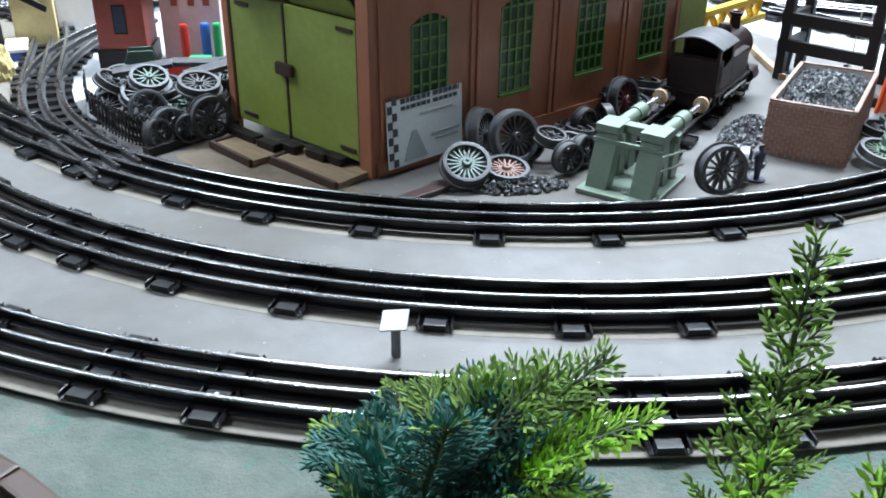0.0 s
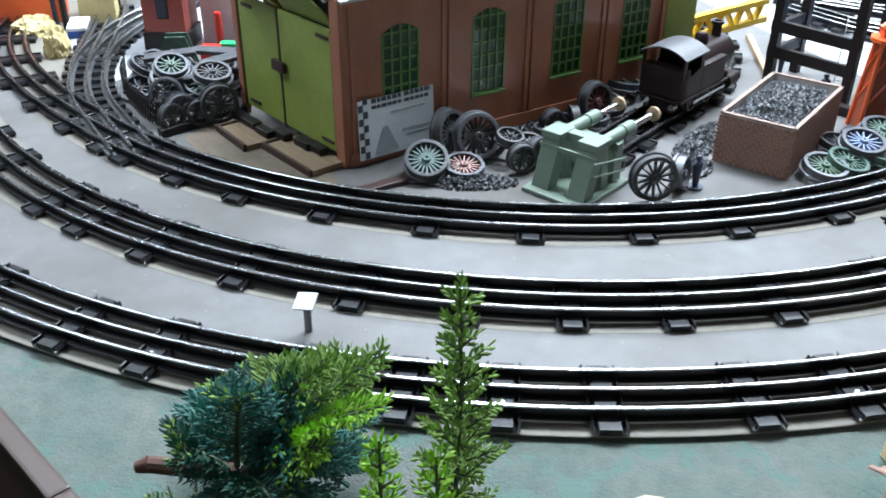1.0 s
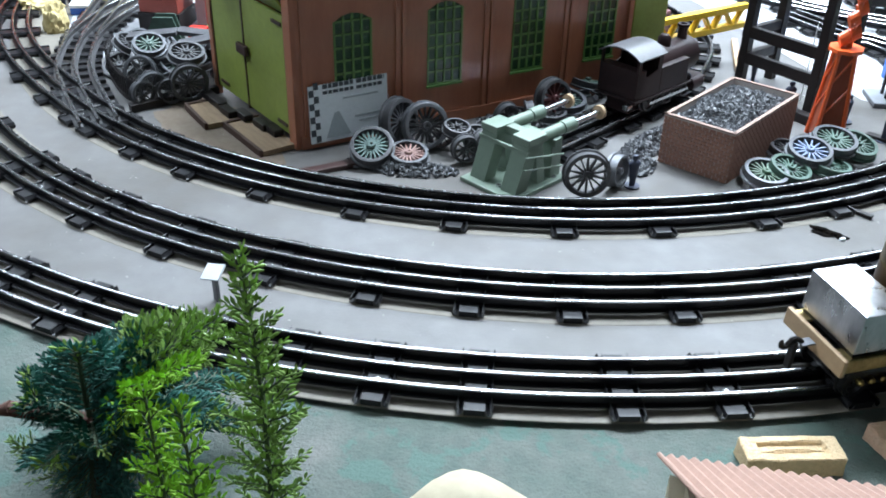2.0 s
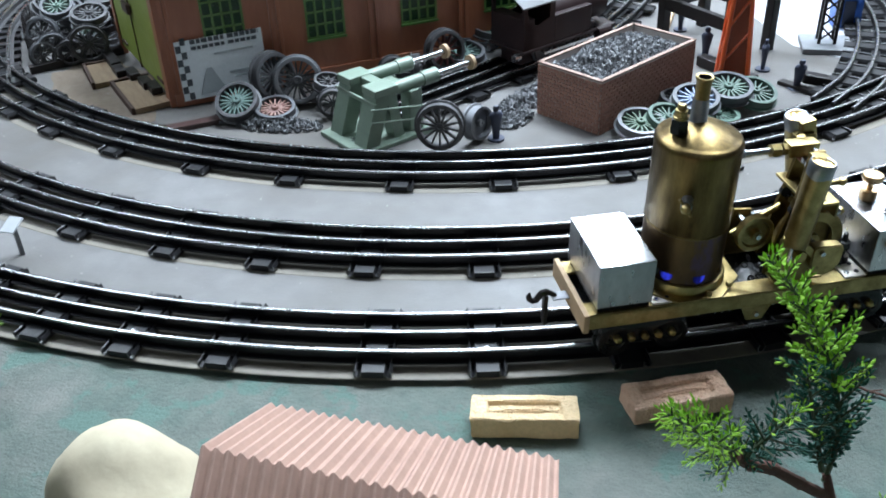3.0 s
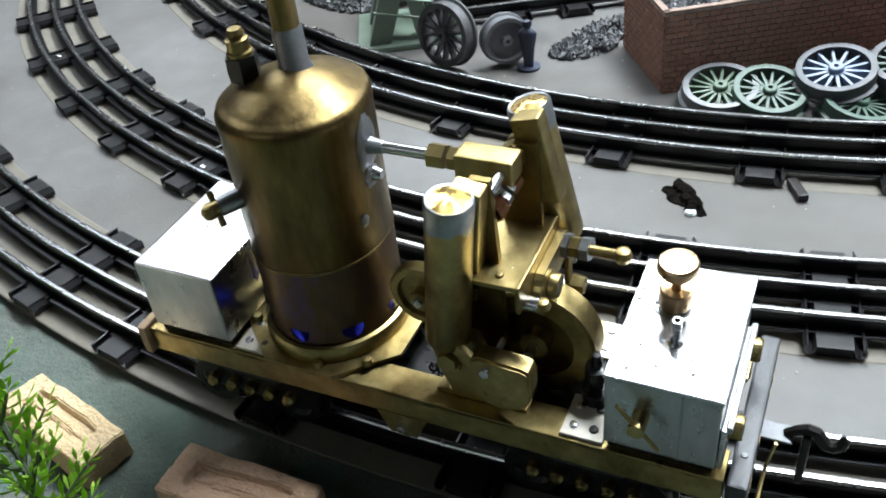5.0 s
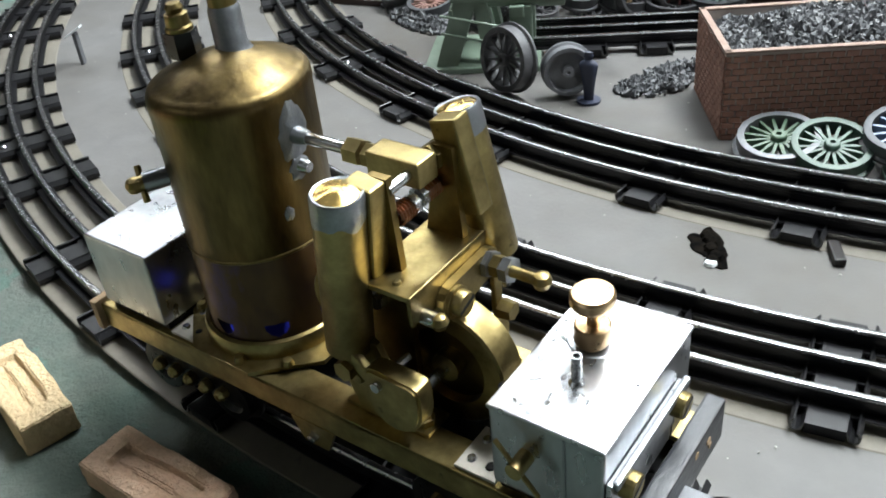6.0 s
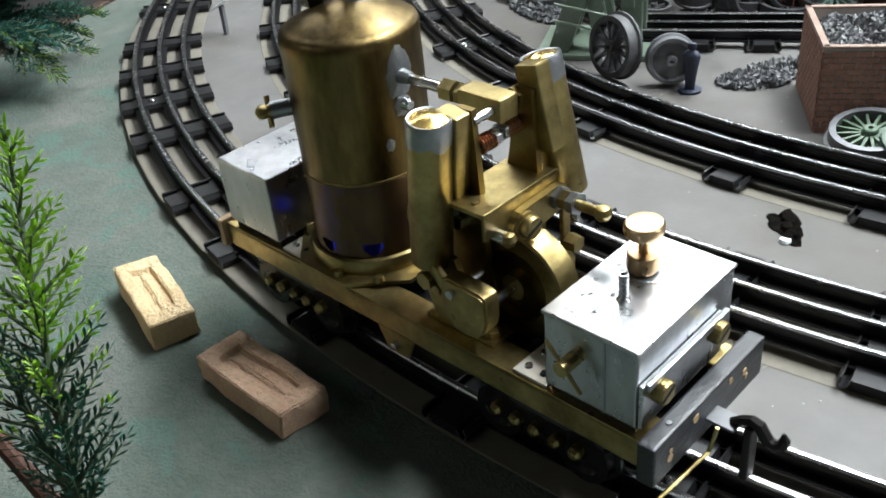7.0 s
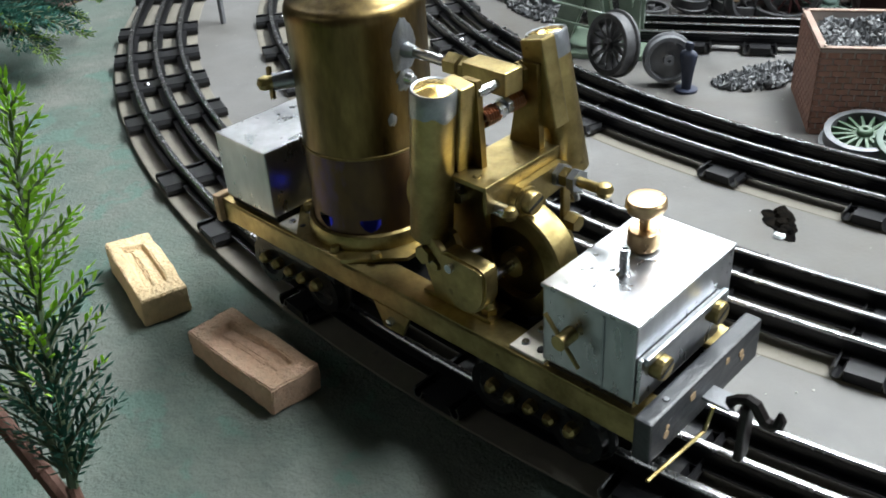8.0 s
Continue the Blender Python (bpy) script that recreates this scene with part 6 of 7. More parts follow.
cylinder(0.0180, -0.0182, 0.0665, 0.1125, 6.3, 1, 0.0062)
cylinder(0.0316, 0.0185, 0.0770, 0.1180, -13, -1, 0.0058)
for y0, y1, z in ((-0.0072, -0.0022, 0.1010), (0.0030, 0.0082, 0.1015)):
    sprg = bmesh.new()
    turns, seg = 5, 10
    prev = None
    for i in range(turns * seg + 1):
        a = 2 * math.pi * i / seg
        p = Vector((0.0265 + 0.0024 * math.cos(a), y0 + (y1 - y0) * i / (turns * seg), z + 0.0024 * math.sin(a)))
        if prev is not None:
            cyl(sprg, prev, p, 0.00045, n=5)
        prev = p
    part("spring", sprg, M["spring"], loco, "small copper-coloured pivot spring")
    end = y1 if y0 < 0 else y0 - 0.0020
    part("pivot_nut", rod((0.0265, end, z), (0.0265, end + 0.0020, z), 0.0028, n=6), ST, loco)
    part("pivot_bolt", rod((0.0265, y0 - 0.0010, z), (0.0265, y1 + 0.0030, z), 0.0011, n=8), ST, loco)

# flywheel, crank web, pulley and bearings
AX = pose(0.0352, -0.0012, 0.0570, 90, 0, 0)
fw = part("flywheel", turned([(0.0118, -0.0042), (0.0172, -0.0044), (0.0180, -0.0038), (0.0180, 0.0038), (0.0172, 0.0044), (0.0118, 0.0042)], 64, AX, close=True), BR, loco, "heavy brass flywheel", smooth=True)
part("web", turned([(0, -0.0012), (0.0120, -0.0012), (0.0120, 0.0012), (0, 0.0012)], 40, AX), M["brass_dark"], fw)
part("hub", turned([(0, -0.0050), (0.0038, -0.0050), (0.0042, -0.0044), (0.0042, 0.0050), (0, 0.0050)], 24, AX), BR, fw, smooth=True)
cw = [(0.0088 * math.cos(radians(180 + 12 * k)), 0.0010 + 0.0098 * math.sin(radians(180 + 12 * k))) for k in range(16)]
cw += [(0.0088, 0.0058), (0.0080, 0.0074), (0.0062, 0.0082), (-0.0060, 0.0090), (-0.0080, 0.0080), (-0.0088, 0.0062)]
bm = plate(cw, -0.0030, 0.0030, pose(0.0322, -0.0205, 0.0578) @ XZ)
bmesh.ops.bevel(bm, geom=[e for e in bm.edges if abs(e.verts[0].co.y - e.verts[1].co.y) < 1e-6], offset=0.0007, segments=2, affect="EDGES")
part("crank_web", bm, BR, loco, "rounded heavy brass crank web", smooth=True)
part("crank_pin", rod((0.0285, -0.0250, 0.0630), (0.0285, -0.0120, 0.0630), 0.0014, n=10), ST, loco)
part("crank_shaft", rod((0.0352, -0.0175, 0.0570), (0.0352, 0.0200, 0.0570), 0.0016, n=12), ST, loco)
bo = [(0.0130 + 0.0048 * math.cos(radians(a)), 0.0675 + 0.0048 * math.sin(radians(a))) for a in range(200, 59, -20)]
brk = part("bearing_bracket", plate([(0.0150, 0.0430), (0.0110, 0.0540)] + bo + [(0.0240, 0.0690), (0.0280, 0.0600), (0.0280, 0.0430)], -0.0178, -0.0160, XZ), BR, loco, "rounded brass bearing plate")
for x, z, r in ((0.0125, 0.0665, 0.0022), (0.0165, 0.0560, 0.0019), (0.0225, 0.0610, 0.0019)):
    part("screw", turned([(0, 0.0018), (r * 0.8, 0.0016), (r, 0.0006), (r * 1.1, 0)], 12, pose(x, -0.0178, z, 90, 0, 0)), BR, brk, smooth=True)
part("con_link", boxed(-0.0020, 0.0020, -0.0012, 0.0012, -0.0085, 0.0085, bevel=0.0006, m=pose(0.0225, -0.0215, 0.0640, 0, -48, 0)), BR, loco, "short brass connecting link")
part("big_end", rod((0.0170, -0.0240, 0.0625), (0.0170, -0.0180, 0.0625), 0.0030, n=6), BR, loco)
part("pulley", turned([(0, -0.0020), (0.0098, -0.0020), (0.0104, -0.0014), (0.0088, 0.0), (0.0104, 0.0014), (0.0098, 0.0020), (0.0078, 0.0020), (0.0072, 0.0006), (0.0030, 0.0006), (0.0030, 0.0040), (0.0014, 0.0040), (0, 0.0034)], 40, pose(0.0010, -0.0040, 0.0660, 90, 0, 0)), BR, loco, "grooved brass pulley", smooth=True)
part("pulley_shaft", rod((0.0010, -0.0090, 0.0660), (0.0010, 0.0120, 0.0660), 0.0014, n=10), ST, loco)
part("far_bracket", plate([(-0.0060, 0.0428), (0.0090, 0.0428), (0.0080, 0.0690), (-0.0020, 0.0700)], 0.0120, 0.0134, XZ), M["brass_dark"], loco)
part("drive_arm", plate([(-0.0060, 0.0600), (0.0200, 0.0745), (0.0205, 0.0715), (-0.0030, 0.0570)], 0.0060, 0.0074, XZ), BR, loco)

# black links of chain in the open deck
for k in range(26):
    rr = random.Random(k)
    lk = turned([(0.0011, -0.0003), (0.0017, -0.0003), (0.0017, 0.0003), (0.0011, 0.0003)], 8, close=True)
    part("chain_link", lk, BK, loco, at=pose(rr.choice([rr.uniform(0.001, 0.014), rr.uniform(0.040, 0.058)]), rr.uniform(-0.014, 0.012), 0.0385 + rr.random() * 0.003, rr.uniform(0, 180), rr.uniform(0, 180), rr.uniform(0, 180)))

# couplings
for sx, x in ((1, 0.0980), (-1, -0.0975)):
    cp = part("coupling", boxed(min(x, x + 0.009 * sx), max(x, x + 0.009 * sx), -0.0030, 0.0030, 0.0385, 0.0394, bevel=0.0003), M["wheel_grey"], loco)
    hb = bmesh.new()
    bend = [(0.0070, 0.0394), (0.0098, 0.0416), (0.0124, 0.0428), (0.0146, 0.0422), (0.0160, 0.0402), (0.0174, 0.0384), (0.0194, 0.0380), (0.0211, 0.0392), (0.0216, 0.0414), (0.0211, 0.0434)]
    bend = [Vector((x + sx * u, 0, z)) for u, z in bend]
    hoops = []
    for k, p in enumerate(bend):
        way = (bend[min(k + 1, len(bend) - 1)] - bend[max(k - 1, 0)]).normalized()
        out, rad = Vector((0, 1, 0)).cross(way), 0.0013 + 0.0006 * math.sin(math.pi * k / 9) - (0.0008 if k == 9 else 0)
        hoops.append([hb.verts.new(p + (out * math.cos(g * math.pi / 4) + Vector((0, 0.8 * math.sin(g * math.pi / 4), 0))) * rad) for g in range(8)])
    for lo_, hi_ in zip(hoops, hoops[1:]):
        for g in range(8):
            hb.faces.new((lo_[g], lo_[(g + 1) % 8], hi_[(g + 1) % 8], hi_[g]))
    hb.faces.new(hoops[0][::-1])
    hb.faces.new(hoops[-1])
    part("hook", hb, M["black"], cp, "black coupling hook")
    part("drop_link", boxed(min(x + 0.0112 * sx, x + 0.0136 * sx), max(x + 0.0112 * sx, x + 0.0136 * sx), -0.0022, 0.0022, 0.0225, 0.0412, bevel=0.0007), M["black"], cp)
wr = part("drag_wire", rod((0.1030, -0.0040, 0.0392), (0.1015, -0.0045, 0.0300), 0.0006, n=6), BR, loco, "bent brass wire")
part("wire_end", rod((0.1015, -0.0045, 0.0300), (0.1005, -0.0290, 0.0316), 0.0006, n=6), BR, wr)


# ---- plants, bricks and the near corner of the board ----


def leaf_material(name, base, second):
    m = material(name, base, 0.62, spec=0.35, second=second, scale=160, amount=0.6)
    nt = m.node_tree
    p = nt.nodes["Principled BSDF"]
    p.inputs["Subsurface Weight"].default_value = 0.0
    geo, hs, mr = nt.nodes.new("ShaderNodeNewGeometry"), nt.nodes.new("ShaderNodeHueSaturation"), nt.nodes.new("ShaderNodeMapRange")
    mr.inputs["To Min"].default_value, mr.inputs["To Max"].default_value = 0.7, 1.3
    nt.links.new(geo.outputs["Random Per Island"], mr.inputs["Value"])
    nt.links.new(mr.outputs[0], hs.inputs["Value"])
    old = p.inputs["Base Color"].links[0].from_socket
    nt.links.new(old, hs.inputs["Color"])
    nt.links.new(hs.outputs[0], p.inputs["Base Color"])
    # thin plastic: some light comes through the leaf
    thin, mix, out = nt.nodes.new("ShaderNodeBsdfTranslucent"), nt.nodes.new("ShaderNodeMixShader"), nt.nodes["Material Output"]
    mix.inputs[0].default_value = 0.48
    nt.links.new(hs.outputs[0], thin.inputs["Color"])
    nt.links.new(p.outputs[0], mix.inputs[1])
    nt.links.new(thin.outputs[0], mix.inputs[2])
    nt.links.new(mix.outputs[0], out.inputs["Surface"])
    return m


M["leaf_blue"] = leaf_material("blue_green_leaf", (0.075, 0.225, 0.190), (0.150, 0.330, 0.275))
M["leaf_dark"] = leaf_material("dark_green_leaf", (0.034, 0.115, 0.085), (0.060, 0.165, 0.120))
M["leaf_lime"] = leaf_material("lime_green_leaf", (0.33, 0.56, 0.060), (0.42, 0.62, 0.10))
M["leaf_mid"] = leaf_material("yellow_green_leaf", (0.26, 0.40, 0.095), (0.35, 0.49, 0.14))


M["stem_green"] = material("dark_plastic_stem", (0.05, 0.075, 0.035), 0.6, scale=90, amount=0.6)


def needle(verts, faces, mats, base, direction, length, width, k):
    """A flat little plastic leaf with a ridge: six faces."""
    d = direction.normalized()
    side = d.orthogonal().normalized()
    n = len(verts)
    up = d.cross(side)
    mid = base + d * length * 0.66
    verts += [base, mid + side * width, mid - side * width, mid + up * width * 0.6, base + d * length]
    faces += [(n, n + 1, n + 3), (n, n + 3, n + 2), (n, n + 2, n + 1), (n + 4, n + 3, n + 1), (n + 4, n + 2, n + 3), (n + 4, n + 1, n + 2)]
    mats += [k] * 6


def bowed(a, b, bend, u):
    return a.lerp(b, u) + bend * (4 * u * (1 - u))


def sprig(plant, a, b, seed, twigs=26, reach=0.020, low="leaf_dark", tips="leaf_lime", lime_from=0.6, leaf=0.0062, bend=(0, 0, 0), flat=None, bare=0.05, wide=0.10):
    """A stem from a to b with side twigs set round it, each with rows of small leaves; lime-coloured from the share lime_from upwards."""
    r = random.Random(seed)
    a, b, bend = Vector(a), Vector(b), Vector(bend)
    axis = (b - a).normalized()
    e1 = axis.orthogonal().normalized() if flat is None else Vector(flat).cross(axis).normalized()
    e2 = axis.cross(e1)
    stem, side = bmesh.new(), bmesh.new()
    steps = 8
    hoops = []
    for i in range(steps + 1):
        u = i / steps
        o, rad = bowed(a, b, bend, u), 0.0014 * (1 - 0.7 * u)
        hoops.append([stem.verts.new(o + (e1 * math.cos(g * math.pi / 3) + e2 * math.sin(g * math.pi / 3)) * rad) for g in range(6)])
    for lo, hi in zip(hoops, hoops[1:]):
        for g in range(6):
            stem.faces.new((lo[g], lo[(g + 1) % 6], hi[(g + 1) % 6], hi[g]))
    stem.faces.new(hoops[0][::-1])
    stem.faces.new(hoops[-1])
    verts, faces, mats = [], [], []
    for i in range(twigs):
        u = bare + (0.99 - bare) * (i + 0.5) / twigs
        p = bowed(a, b, bend, u)
        ang = i * 2.4 + r.uniform(-0.4, 0.4)
        c, s = math.cos(ang), math.sin(ang)
        if flat is not None:
            c, s = (1 if i % 2 else -1), r.uniform(-0.35, 0.35)
        out = (e1 * c + e2 * s).normalized()
        env = (0.55 + 0.45 * math.sin(math.pi * min(1, 0.25 + 0.5 * u))) * (1 - 0.80 * max(0, u - 0.45) / 0.55)
        ln = max(reach * env * r.uniform(0.7, 1.15), 0.004)
        td = (out * 0.80 + axis * r.uniform(0.65, 0.95)).normalized()
        cyl(side, p, p + td * ln * 0.9, 0.0006, 0.0003, n=4)
        lime = u + r.uniform(-0.12, 0.12) > lime_from
        q1 = td.orthogonal().normalized()
        q2 = td.cross(q1)
        count = max(5, int(ln / 0.0009))
        for j in range(count):
            w = (j + 0.4) / count
            base = p + td * ln * w
            g = j * 2.2 + r.uniform(-0.5, 0.5)
            dd = td * r.uniform(0.8, 1.3) + (q1 * math.cos(g) + q2 * math.sin(g)) * 0.75
            kk = 1 if (lime or (w > 0.75 and u > lime_from - 0.25 and r.random() < 0.5)) else 0
            needle(verts, faces, mats, base, dd, leaf * 0.86 * (1 - 0.35 * w) * r.uniform(0.7, 1.2), leaf * wide * 0.74, kk)
        needle(verts, faces, mats, p + td * ln, td, leaf * 0.6, leaf * 0.07, 1 if lime else 0)
    for j in range(5):
        needle(verts, faces, mats, b - axis * 0.002 * j, axis + (e1 * math.cos(j * 2.4) + e2 * math.sin(j * 2.4)) * 0.4, leaf * 0.7, leaf * 0.08, 1)
    st = part("stem", stem, M["stem_green"], plant, "thin dark green stem")
    tagged(part("twig_growth", side, M["stem_green"], plant, "fine side twigs"), "fine side twigs", kind="stuff")
    me = bpy.data.meshes.new("foliage")
    me.from_pydata(verts, [], faces)
    me.materials.append(M[low])
    me.materials.append(M[tips])
    me.polygons.foreach_set("material_index", mats)
    f = new("foliage", me)
    f.parent = plant
    tagged(f, "small green plastic leaves along the stem")
    return st


GZ = -0.003
# the plant by the loose bricks: a forked brown branch with two sprigs
plant = thing("plastic_plant", "green plastic conifer sprig with lime tips beside the bricks", "plant", group="plastic plants")
part("branch", rod((0.1770, -0.3120, GZ), (0.1700, -0.3150, 0.0210), 0.0025, 0.0017, n=9), M["bark"], plant, "brown plastic branch")
limb = bmesh.new()
way = [Vector(v) for v in ((0.1730, -0.3135, 0.0070), (0.1610, -0.3240, 0.0210), (0.1490, -0.3350, 0.0360), (0.1410, -0.3450, 0.0450), (0.1350, -0.3530, 0.0550))]
for p, q in zip(way, way[1:]):
    cyl(limb, p, q, 0.0026, 0.0023, n=9)
for p in way[1:4]:
    bmesh.ops.create_icosphere(limb, subdivisions=1, radius=0.0031, matrix=Matrix.Translation(p))
part("branch", limb, M["bark"], plant, "brown knotted plastic branch", smooth=True)
sprig(plant, (0.1700, -0.3150, 0.0170), (0.1330, -0.3105, 0.1155), 11, twigs=66, reach=0.022, wide=0.16, lime_from=0.47, leaf=0.0064, bend=(0.0130, 0.002, 0))
sprig(plant, (0.1680, -0.3160, 0.0230), (0.1540, -0.3250, 0.0770), 12, twigs=24, reach=0.015, lime_from=0.95, leaf=0.0062)
sprig(plant, (0.1410, -0.3450, 0.0450), (0.1115, -0.3765, 0.0890), 13, twigs=44, reach=0.017, lime_from=0.15, leaf=0.006)
sprig(plant, (0.1370, -0.3510, 0.0510), (0.1510, -0.3570, 0.0850), 14, twigs=22, reach=0.015, lime_from=0.8)
low = thing("plastic_plant", "low green plastic sprig with lime tips on the board", "plant", group="plastic plants")
sprig(low, (0.1840, -0.3760, GZ), (0.2080, -0.3220, 0.0590), 15, twigs=34, reach=0.017, lime_from=0.3)

# the spreading bush by the edge of the board
bush = thing("plastic_bush", "spreading blue-green plastic bush with yellow-green tips and a brown stub", "bush", group="plastic plants")
root = Vector((-0.2680, -0.4360, GZ))
core = Vector((-0.2730, -0.4260, 0.0400))
stub = Vector((-0.3090, -0.4330, 0.0440))
bm = bmesh.new()
cyl(bm, root, core, 0.0045, 0.0038, n=10)
cyl(bm, core, stub, 0.0042, 0.0036, n=10)
cyl(bm, stub, stub + Vector((-0.0050, -0.002, -0.0010)), 0.0039, 0.0024, n=10)
part("trunk", bm, M["bark"], bush, "brown plastic trunk with a cut stub", smooth=True)
ends = [((-0.2210, -0.4065, 0.0940), 0.62), ((-0.2130, -0.4380, 0.1010), 0.42), ((-0.3050, -0.3870, 0.0400), 0.99), ((-0.2860, -0.3740, 0.0480), 0.95), ((-0.2720, -0.3810, 0.0560), 0.75), ((-0.2460, -0.3840, 0.0660), 0.80), ((-0.2300, -0.3930, 0.0680), 0.70),
        ((-0.2250, -0.4230, 0.0780), 0.58), ((-0.2320, -0.4430, 0.0730), 0.62), ((-0.2460, -0.4580, 0.0580), 0.95), ((-0.2650, -0.4630, 0.0480), 0.95), ((-0.2560, -0.4030, 0.0740), 0.85), ((-0.2380, -0.4180, 0.0980), 0.78), ((-0.2650, -0.4360, 0.0830), 0.95),
        ((-0.2900, -0.4030, 0.0500), 0.98), ((-0.2910, -0.4380, 0.0540), 0.9), ((-0.2200, -0.4130, 0.0430), 0.9), ((-0.2350, -0.3930, 0.0280), 0.97), ((-0.2700, -0.3830, 0.0180), 0.98), ((-0.2250, -0.4480, 0.0380), 0.85), ((-0.2500, -0.4630, 0.0230), 0.95),
        ((-0.3040, -0.3680, 0.0100), 0.97), ((-0.3170, -0.3580, 0.0180), 0.9), ((-0.2380, -0.3580, 0.0180), 0.97), ((-0.2270, -0.3770, 0.0100), 0.8)]
rb = random.Random(31)
for k, (tip, lime) in enumerate(ends):
    tip = Vector(tip)
    tip.z -= 0.55 * max(0.0, tip.z - 0.082)
    tip = core + (tip - core) * 1.08 + Vector((0.003, 0, 0.005))
    start = core.lerp(tip, 0.10)
    low_m = "leaf_blue" if k % 3 else "leaf_dark"
    sprig(bush, start, tip, 40 + k, twigs=34, reach=0.021, low=low_m, tips="leaf_lime" if k in (1, 8) else "leaf_mid", lime_from=lime - (0.22 if k in (0, 4, 5, 6, 11, 12) else 0), leaf=0.0082, bend=(0, 0, 0.004), wide=0.125, flat=(rb.uniform(-0.4, 0.4), rb.uniform(-0.4, 0.4), 1))
sprig(bush, root + Vector((0, 0, 0.012)), (-0.3080, -0.4380, 0.0280), 77, twigs=24, reach=0.014, low="leaf_mid", tips="leaf_mid", lime_from=0.3)

sap = thing("plastic_sapling", "slender upright green plastic sapling on the board", "plant", group="plastic plants")
sprig(sap, (-0.1830, -0.4330, GZ), (-0.1750, -0.4480, 0.1610), 91, twigs=72, reach=0.024, wide=0.15, low="leaf_mid", tips="leaf_mid", lime_from=0.68, leaf=0.0072, bend=(0.003, 0, 0), bare=0.12)
for x, y, top, dx, sd, lab in ((-0.1920, -0.4860, 0.1310, 0.001, 95, "pale lime plastic sprig standing near the sapling"), (-0.1695, -0.4960, 0.1380, -0.002, 96, "bright lime plastic sprig standing near the edge")):
    t = thing("plastic_sprig", lab, "plant", group="plastic plants")
    sprig(t, (x, y, GZ), (x + dx, y - 0.003, top), sd, twigs=48, reach=0.018, low="leaf_mid", tips="leaf_lime", lime_from=0.45, leaf=0.0072, bare=0.2, wide=0.14)


# ---- loose fired-clay bricks ----
def clay_brick(name, at, lx, ly, lz, mat, seed, label):
    """A block with a sunken frog and a ridge along it, its faces and edges uneven."""
    xs = [-0.5, -0.47, -0.40, -0.355, -0.33, -0.18, 0, 0.18, 0.33, 0.355, 0.40, 0.47, 0.5]
    ys = [-0.5, -0.44, -0.30, -0.255, -0.21, -0.07, -0.045, 0.045, 0.07, 0.21, 0.255, 0.30, 0.44, 0.5]
    zs = [0.0, 0.06, 0.35, 0.65, 0.93, 1.0]
    bm = bmesh.new()
    ids = {}

    def v(i, j, k):
        key = (i, j, k)
        if key not in ids:
            x, y, z = xs[i] * lx, ys[j] * ly, zs[k] * lz
            if k == len(zs) - 1:
                if abs(xs[i]) < 0.345 and abs(ys[j]) < 0.24:
                    z -= 0.0021
                if abs(xs[i]) < 0.25 and abs(ys[j]) < 0.05:
                    z += 0.0013
            co = Vector((x, y, z))
            w = noise.noise_vector(co * 230 + Vector((seed, 0, 0))) * 0.00042 + noise.noise_vector(co * 75 + Vector((0, seed, 0))) * 0.00085
            ids[key] = bm.verts.new(co + w)
        return ids[key]
    nx, ny, nz = len(xs) - 1, len(ys) - 1, len(zs) - 1
    for i in range(nx):
        for j in range(ny):
            for k in (0, nz):
                bm.faces.new((v(i, j, k), v(i + 1, j, k), v(i + 1, j + 1, k), v(i, j + 1, k)))
        for k in range(nz):
            for j in (0, ny):
                bm.faces.new((v(i, j, k), v(i + 1, j, k), v(i + 1, j, k + 1), v(i, j, k + 1)))
    for j in range(ny):
        for k in range(nz):
            for i in (0, nx):
                bm.faces.new((v(i, j, k), v(i, j + 1, k), v(i, j + 1, k + 1), v(i, j, k + 1)))
    bmesh.ops.recalc_face_normals(bm, faces=bm.faces)
    rim = [e for e in bm.edges if len(e.link_faces) == 2 and e.calc_face_angle() > 1.2 and e.verts[0].co.z > -0.001]
    bmesh.ops.bevel(bm, geom=rim, offset=0.0005, segments=2, affect="EDGES", clamp_overlap=True)
    bmesh.ops.subdivide_edges(bm, edges=bm.edges[:], cuts=2, use_grid_fill=True)
    bm.normal_update()
    for vv in bm.verts:
        q = vv.co * 520 + Vector((seed * 3, 0, 0))
        grain = noise.noise(q) * 0.00016 + noise.noise(q * 2.3) * 0.00012 + min(noise.noise(q * 0.5) + 0.25, 0) * 0.0005
        if vv.co.z > 0.0008:
            vv.co += vv.normal * grain
    tagged(part(name, bm, mat, at=at, smooth=True), label, "brick", "loose clay bricks")


clay_brick("clay_brick", pose(0.0400, -0.3065, GZ + 0.0004, 0, 0, 18.5), 0.0500, 0.0180, 0.0112, M["buff_clay"], 3, "buff fired-clay miniature brick with a sunken frog")
clay_brick("clay_brick", pose(0.1040, -0.2690, GZ + 0.0004, 0, 0, 32.5), 0.0490, 0.0190, 0.0102, M["pink_clay"], 9, "pink fired-clay miniature brick with a sunken frog")

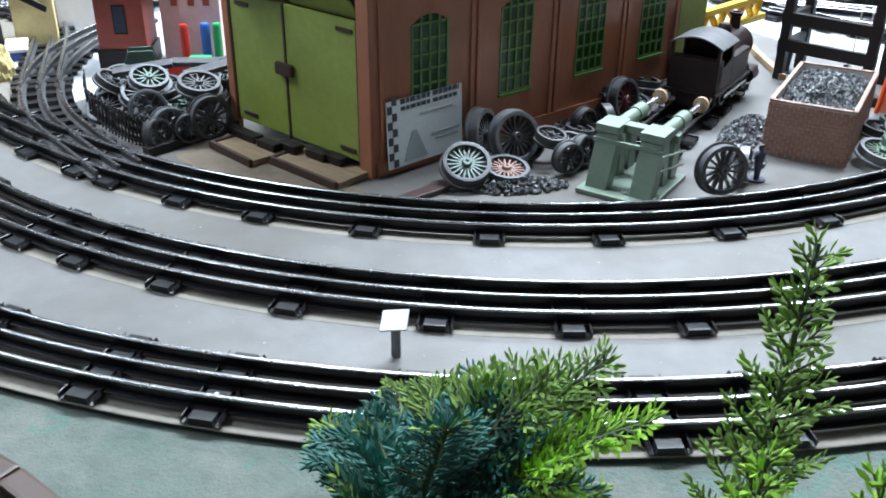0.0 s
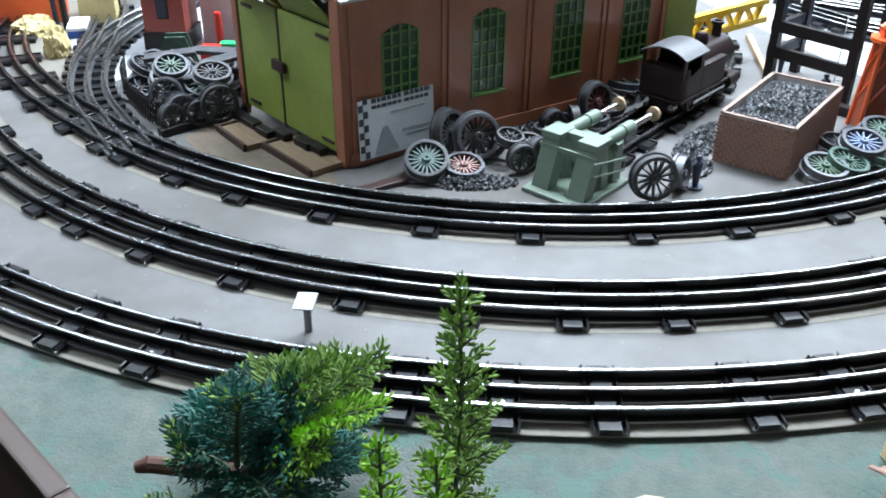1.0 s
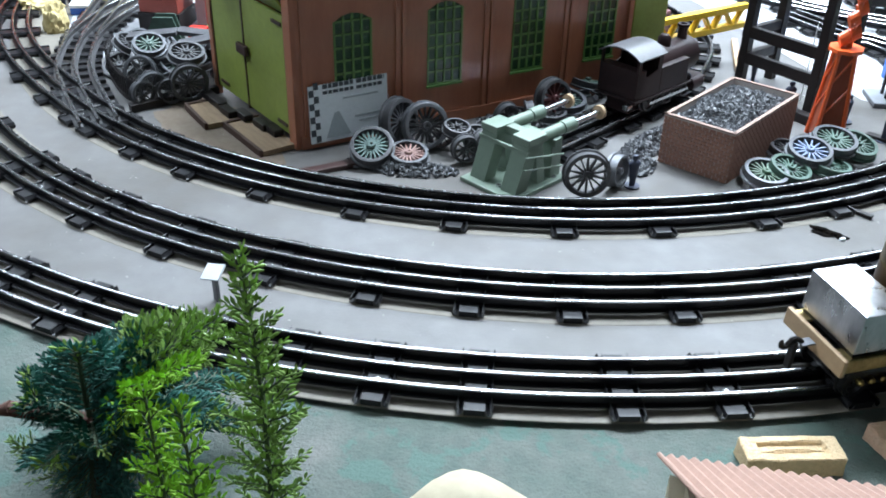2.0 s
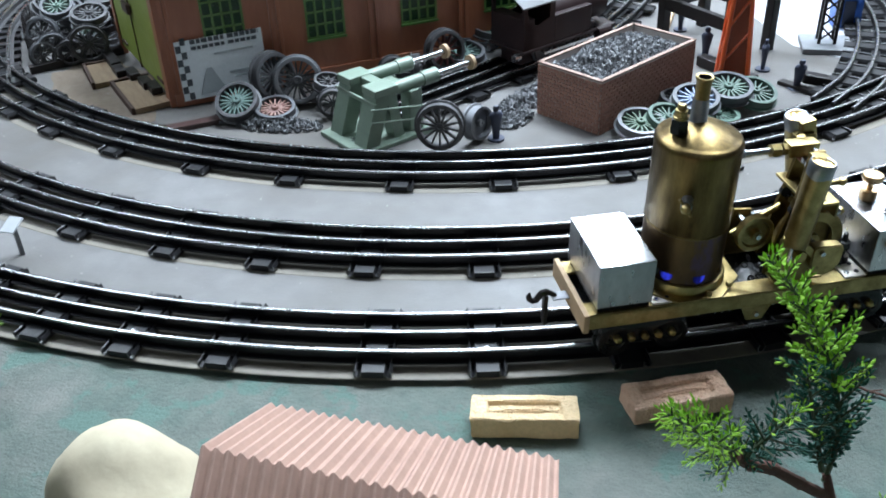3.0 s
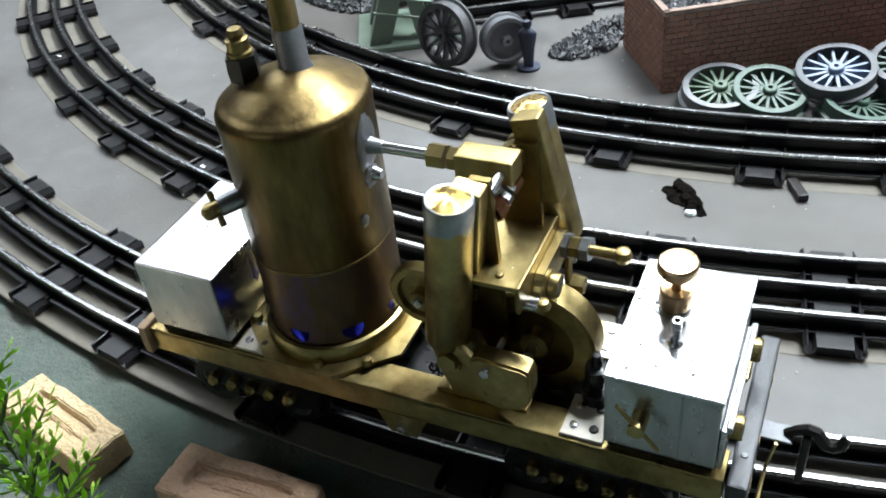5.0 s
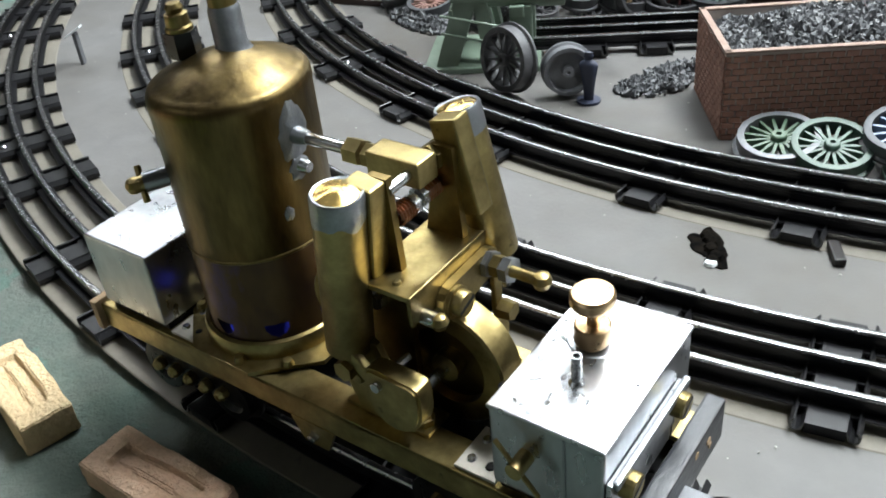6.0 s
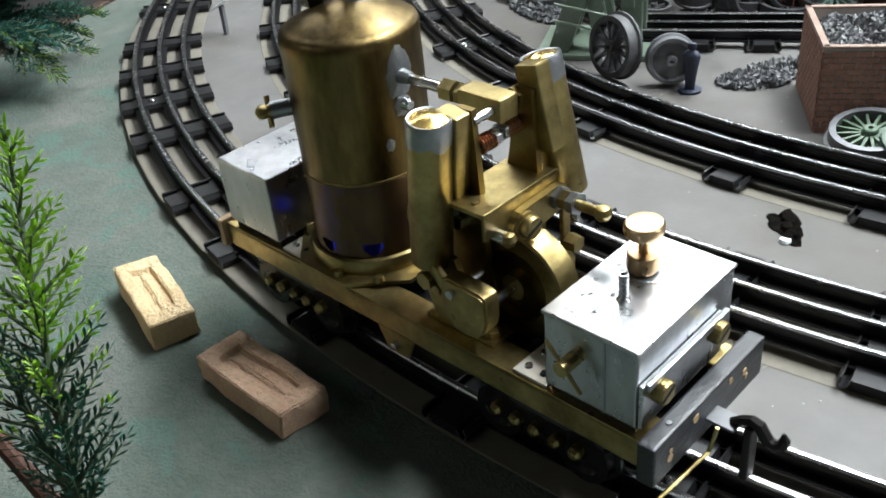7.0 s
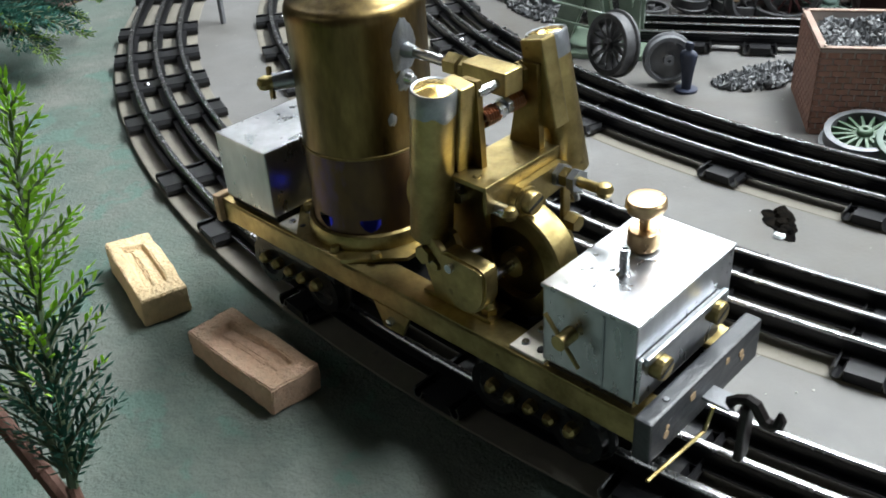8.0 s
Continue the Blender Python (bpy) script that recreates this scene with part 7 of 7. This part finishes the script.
# ---- hut with a corrugated roof ----
hut2 = thing("tin_roofed_hut", "small hut with a salmon corrugated roof by the board's edge", "hut", pose(-0.027, -0.405, 0, 0, 0, 0.8))
fall = Vector((0.013, -0.053, 0.033))
wide, waves = 0.109, 25
for nm, flip in (("roof", 1), ("roof", -1)):
    bm = bmesh.new()
    n = waves * 6
    rows = []
    for s in (0.0, 1.0):
        for dz in (0.0, -0.0009):
            row = []
            for i in range(n + 1):
                u = i / n
                far = fall * s if flip == 1 else Vector((fall.x * (2 - s), fall.y * (2 - s), fall.z * s))
                row.append(bm.verts.new((wide * u + far.x, far.y, 0.075 + 0.009 * u + far.z + 0.0011 * math.sin(2 * math.pi * waves * u) + dz)))
            rows.append(row)
    for i in range(n):
        for p, q in ((0, 2), (1, 3), (0, 1), (2, 3)):
            bm.faces.new((rows[p][i], rows[p][i + 1], rows[q][i + 1], rows[q][i]))
    part(nm, bm, M["tile_red"], hut2, "salmon corrugated roof sheet", smooth=True)
part("wall", boxed(0.006, 0.118, -0.100, -0.006, GZ, 0.071), M["plaster"], hut2)
part("gable", plate([(-0.100, 0.071), (-0.006, 0.071), (-0.053, 0.100)], 0.012, 0.014, Matrix(((0, 0, 1, 0), (1, 0, 0, 0), (0, 1, 0, 0), (0, 0, 0, 1)))), M["plaster"], hut2)

# ---- plaster mound, dowel, twig ----
bm = bmesh.new()
bmesh.ops.create_icosphere(bm, subdivisions=4, radius=1)
for v in bm.verts:
    c = v.co.copy()
    k = 1 + 0.10 * noise.noise(c * 1.6 + Vector((4, 0, 0))) + 0.02 * noise.noise(c * 7)
    flat_top = math.copysign(abs(c.z) ** 0.6, c.z)
    v.co = Vector((c.x * 0.040 * k, c.y * 0.030 * k, max(0, flat_top) * (0.0500 - 0.010 * (c.x + 0.4) * (1 if c.x > -0.4 else 0.3)) * k))
tagged(part("plaster_mound", bm, M["plaster"], at=pose(-0.090, -0.4210, GZ, 0, 0, -2), smooth=True), "rounded beige plaster rock on the board", "rock")
dow = thing("wooden_dowel", "plain grey-brown wooden dowel standing on the board", "dowel")
part("shaft", rod((0.0105, -0.5710, GZ), (0.0125, -0.5690, 0.2370), 0.0040, n=20), M["wood_grey"], dow, smooth=True)
part("end", turned([(0, 0.0028), (0.0032, 0.0026), (0.0040, 0.0016), (0.0040, 0)], 20, pose(0.0125, -0.5690, 0.2368)), M["plaster"], dow, "pale sawn end", smooth=True)
bm = bmesh.new()
tw = [Vector(v) for v in ((0.1770, -0.2290, -0.0016), (0.1830, -0.2275, -0.0010), (0.1890, -0.2305, -0.0005), (0.1950, -0.2300, -0.0012), (0.2020, -0.2320, -0.0018))]
for p, q in zip(tw, tw[1:]):
    cyl(bm, p, q, 0.0007, 0.0006, n=6)
cyl(bm, tw[2], tw[2] + Vector((0.006, 0.004, -0.0006)), 0.0005, 0.0003, n=5)
tagged(part("twig", bm, M["bark"]), "thin dark twig lying on the green board", "twig")


# ---- bricks of the bunker, one by one ----
BL, BHH, JT = 0.0060, 0.0029, 0.00045
single = mesh_of("brick", boxed(-BL / 2 + JT, BL / 2 - JT, -0.0003, 0.0006, JT / 2, BHH - JT / 2, bevel=0.00015), M["toy_brick_red"])
half_b = mesh_of("brick", boxed(-BL / 4 + JT, BL / 4 - JT, -0.0003, 0.0006, JT / 2, BHH - JT / 2, bevel=0.00015), M["toy_brick_red"])
rows_b = int((BH - 0.0012) / BHH)
rest_v, rest_f = [], []
cube = [(-1, -0.0003, 0), (1, -0.0003, 0), (1, 0.0006, 0), (-1, 0.0006, 0), (-1, -0.0003, 1), (1, -0.0003, 1), (1, 0.0006, 1), (-1, 0.0006, 1)]
cube_f = [(0, 1, 5, 4), (1, 2, 6, 5), (2, 3, 7, 6), (3, 0, 4, 7), (4, 5, 6, 7), (3, 2, 1, 0)]
made = 0
for wall_no, face in ((3, -1), (0, 1), (1, 1), (2, 1)):
    m, length = wall_frames[wall_no]
    for r in range(rows_b):
        x = 0.0 if r % 2 == 0 else -BL / 2
        while x < length - 0.0004:
            x0, x1 = max(x, 0), min(x + BL, length)
            w = x1 - x0
            if w > 0.0012:
                c = (x0 + x1) / 2
                near = wall_no == 3 or (wall_no == 0 and c < 0.020)
                if near and made < 300 and (abs(w - BL) < 1e-4 or abs(w - BL / 2) < 4e-4):
                    o = new("brick", single if abs(w - BL) < 1e-4 else half_b)
                    o.parent = bunker
                    o.matrix_basis = m @ pose(c, 0, r * BHH)
                    made += 1
                else:
                    k = len(rest_v)
                    h = w / 2 - JT
                    for a, b, d in cube:
                        rest_v.append(m @ Vector((c + a * h, b, r * BHH + JT / 2 + d * (BHH - JT))))
                    rest_f += [tuple(k + i for i in f) for f in cube_f]
            x += BL
me = bpy.data.meshes.new("brickwork")
me.from_pydata(rest_v, [], rest_f)
me.materials.append(M["toy_brick_red"])
bw = new("brickwork", me)
bw.parent = bunker
tagged(bw, "rows of small red bricks", kind="stuff")
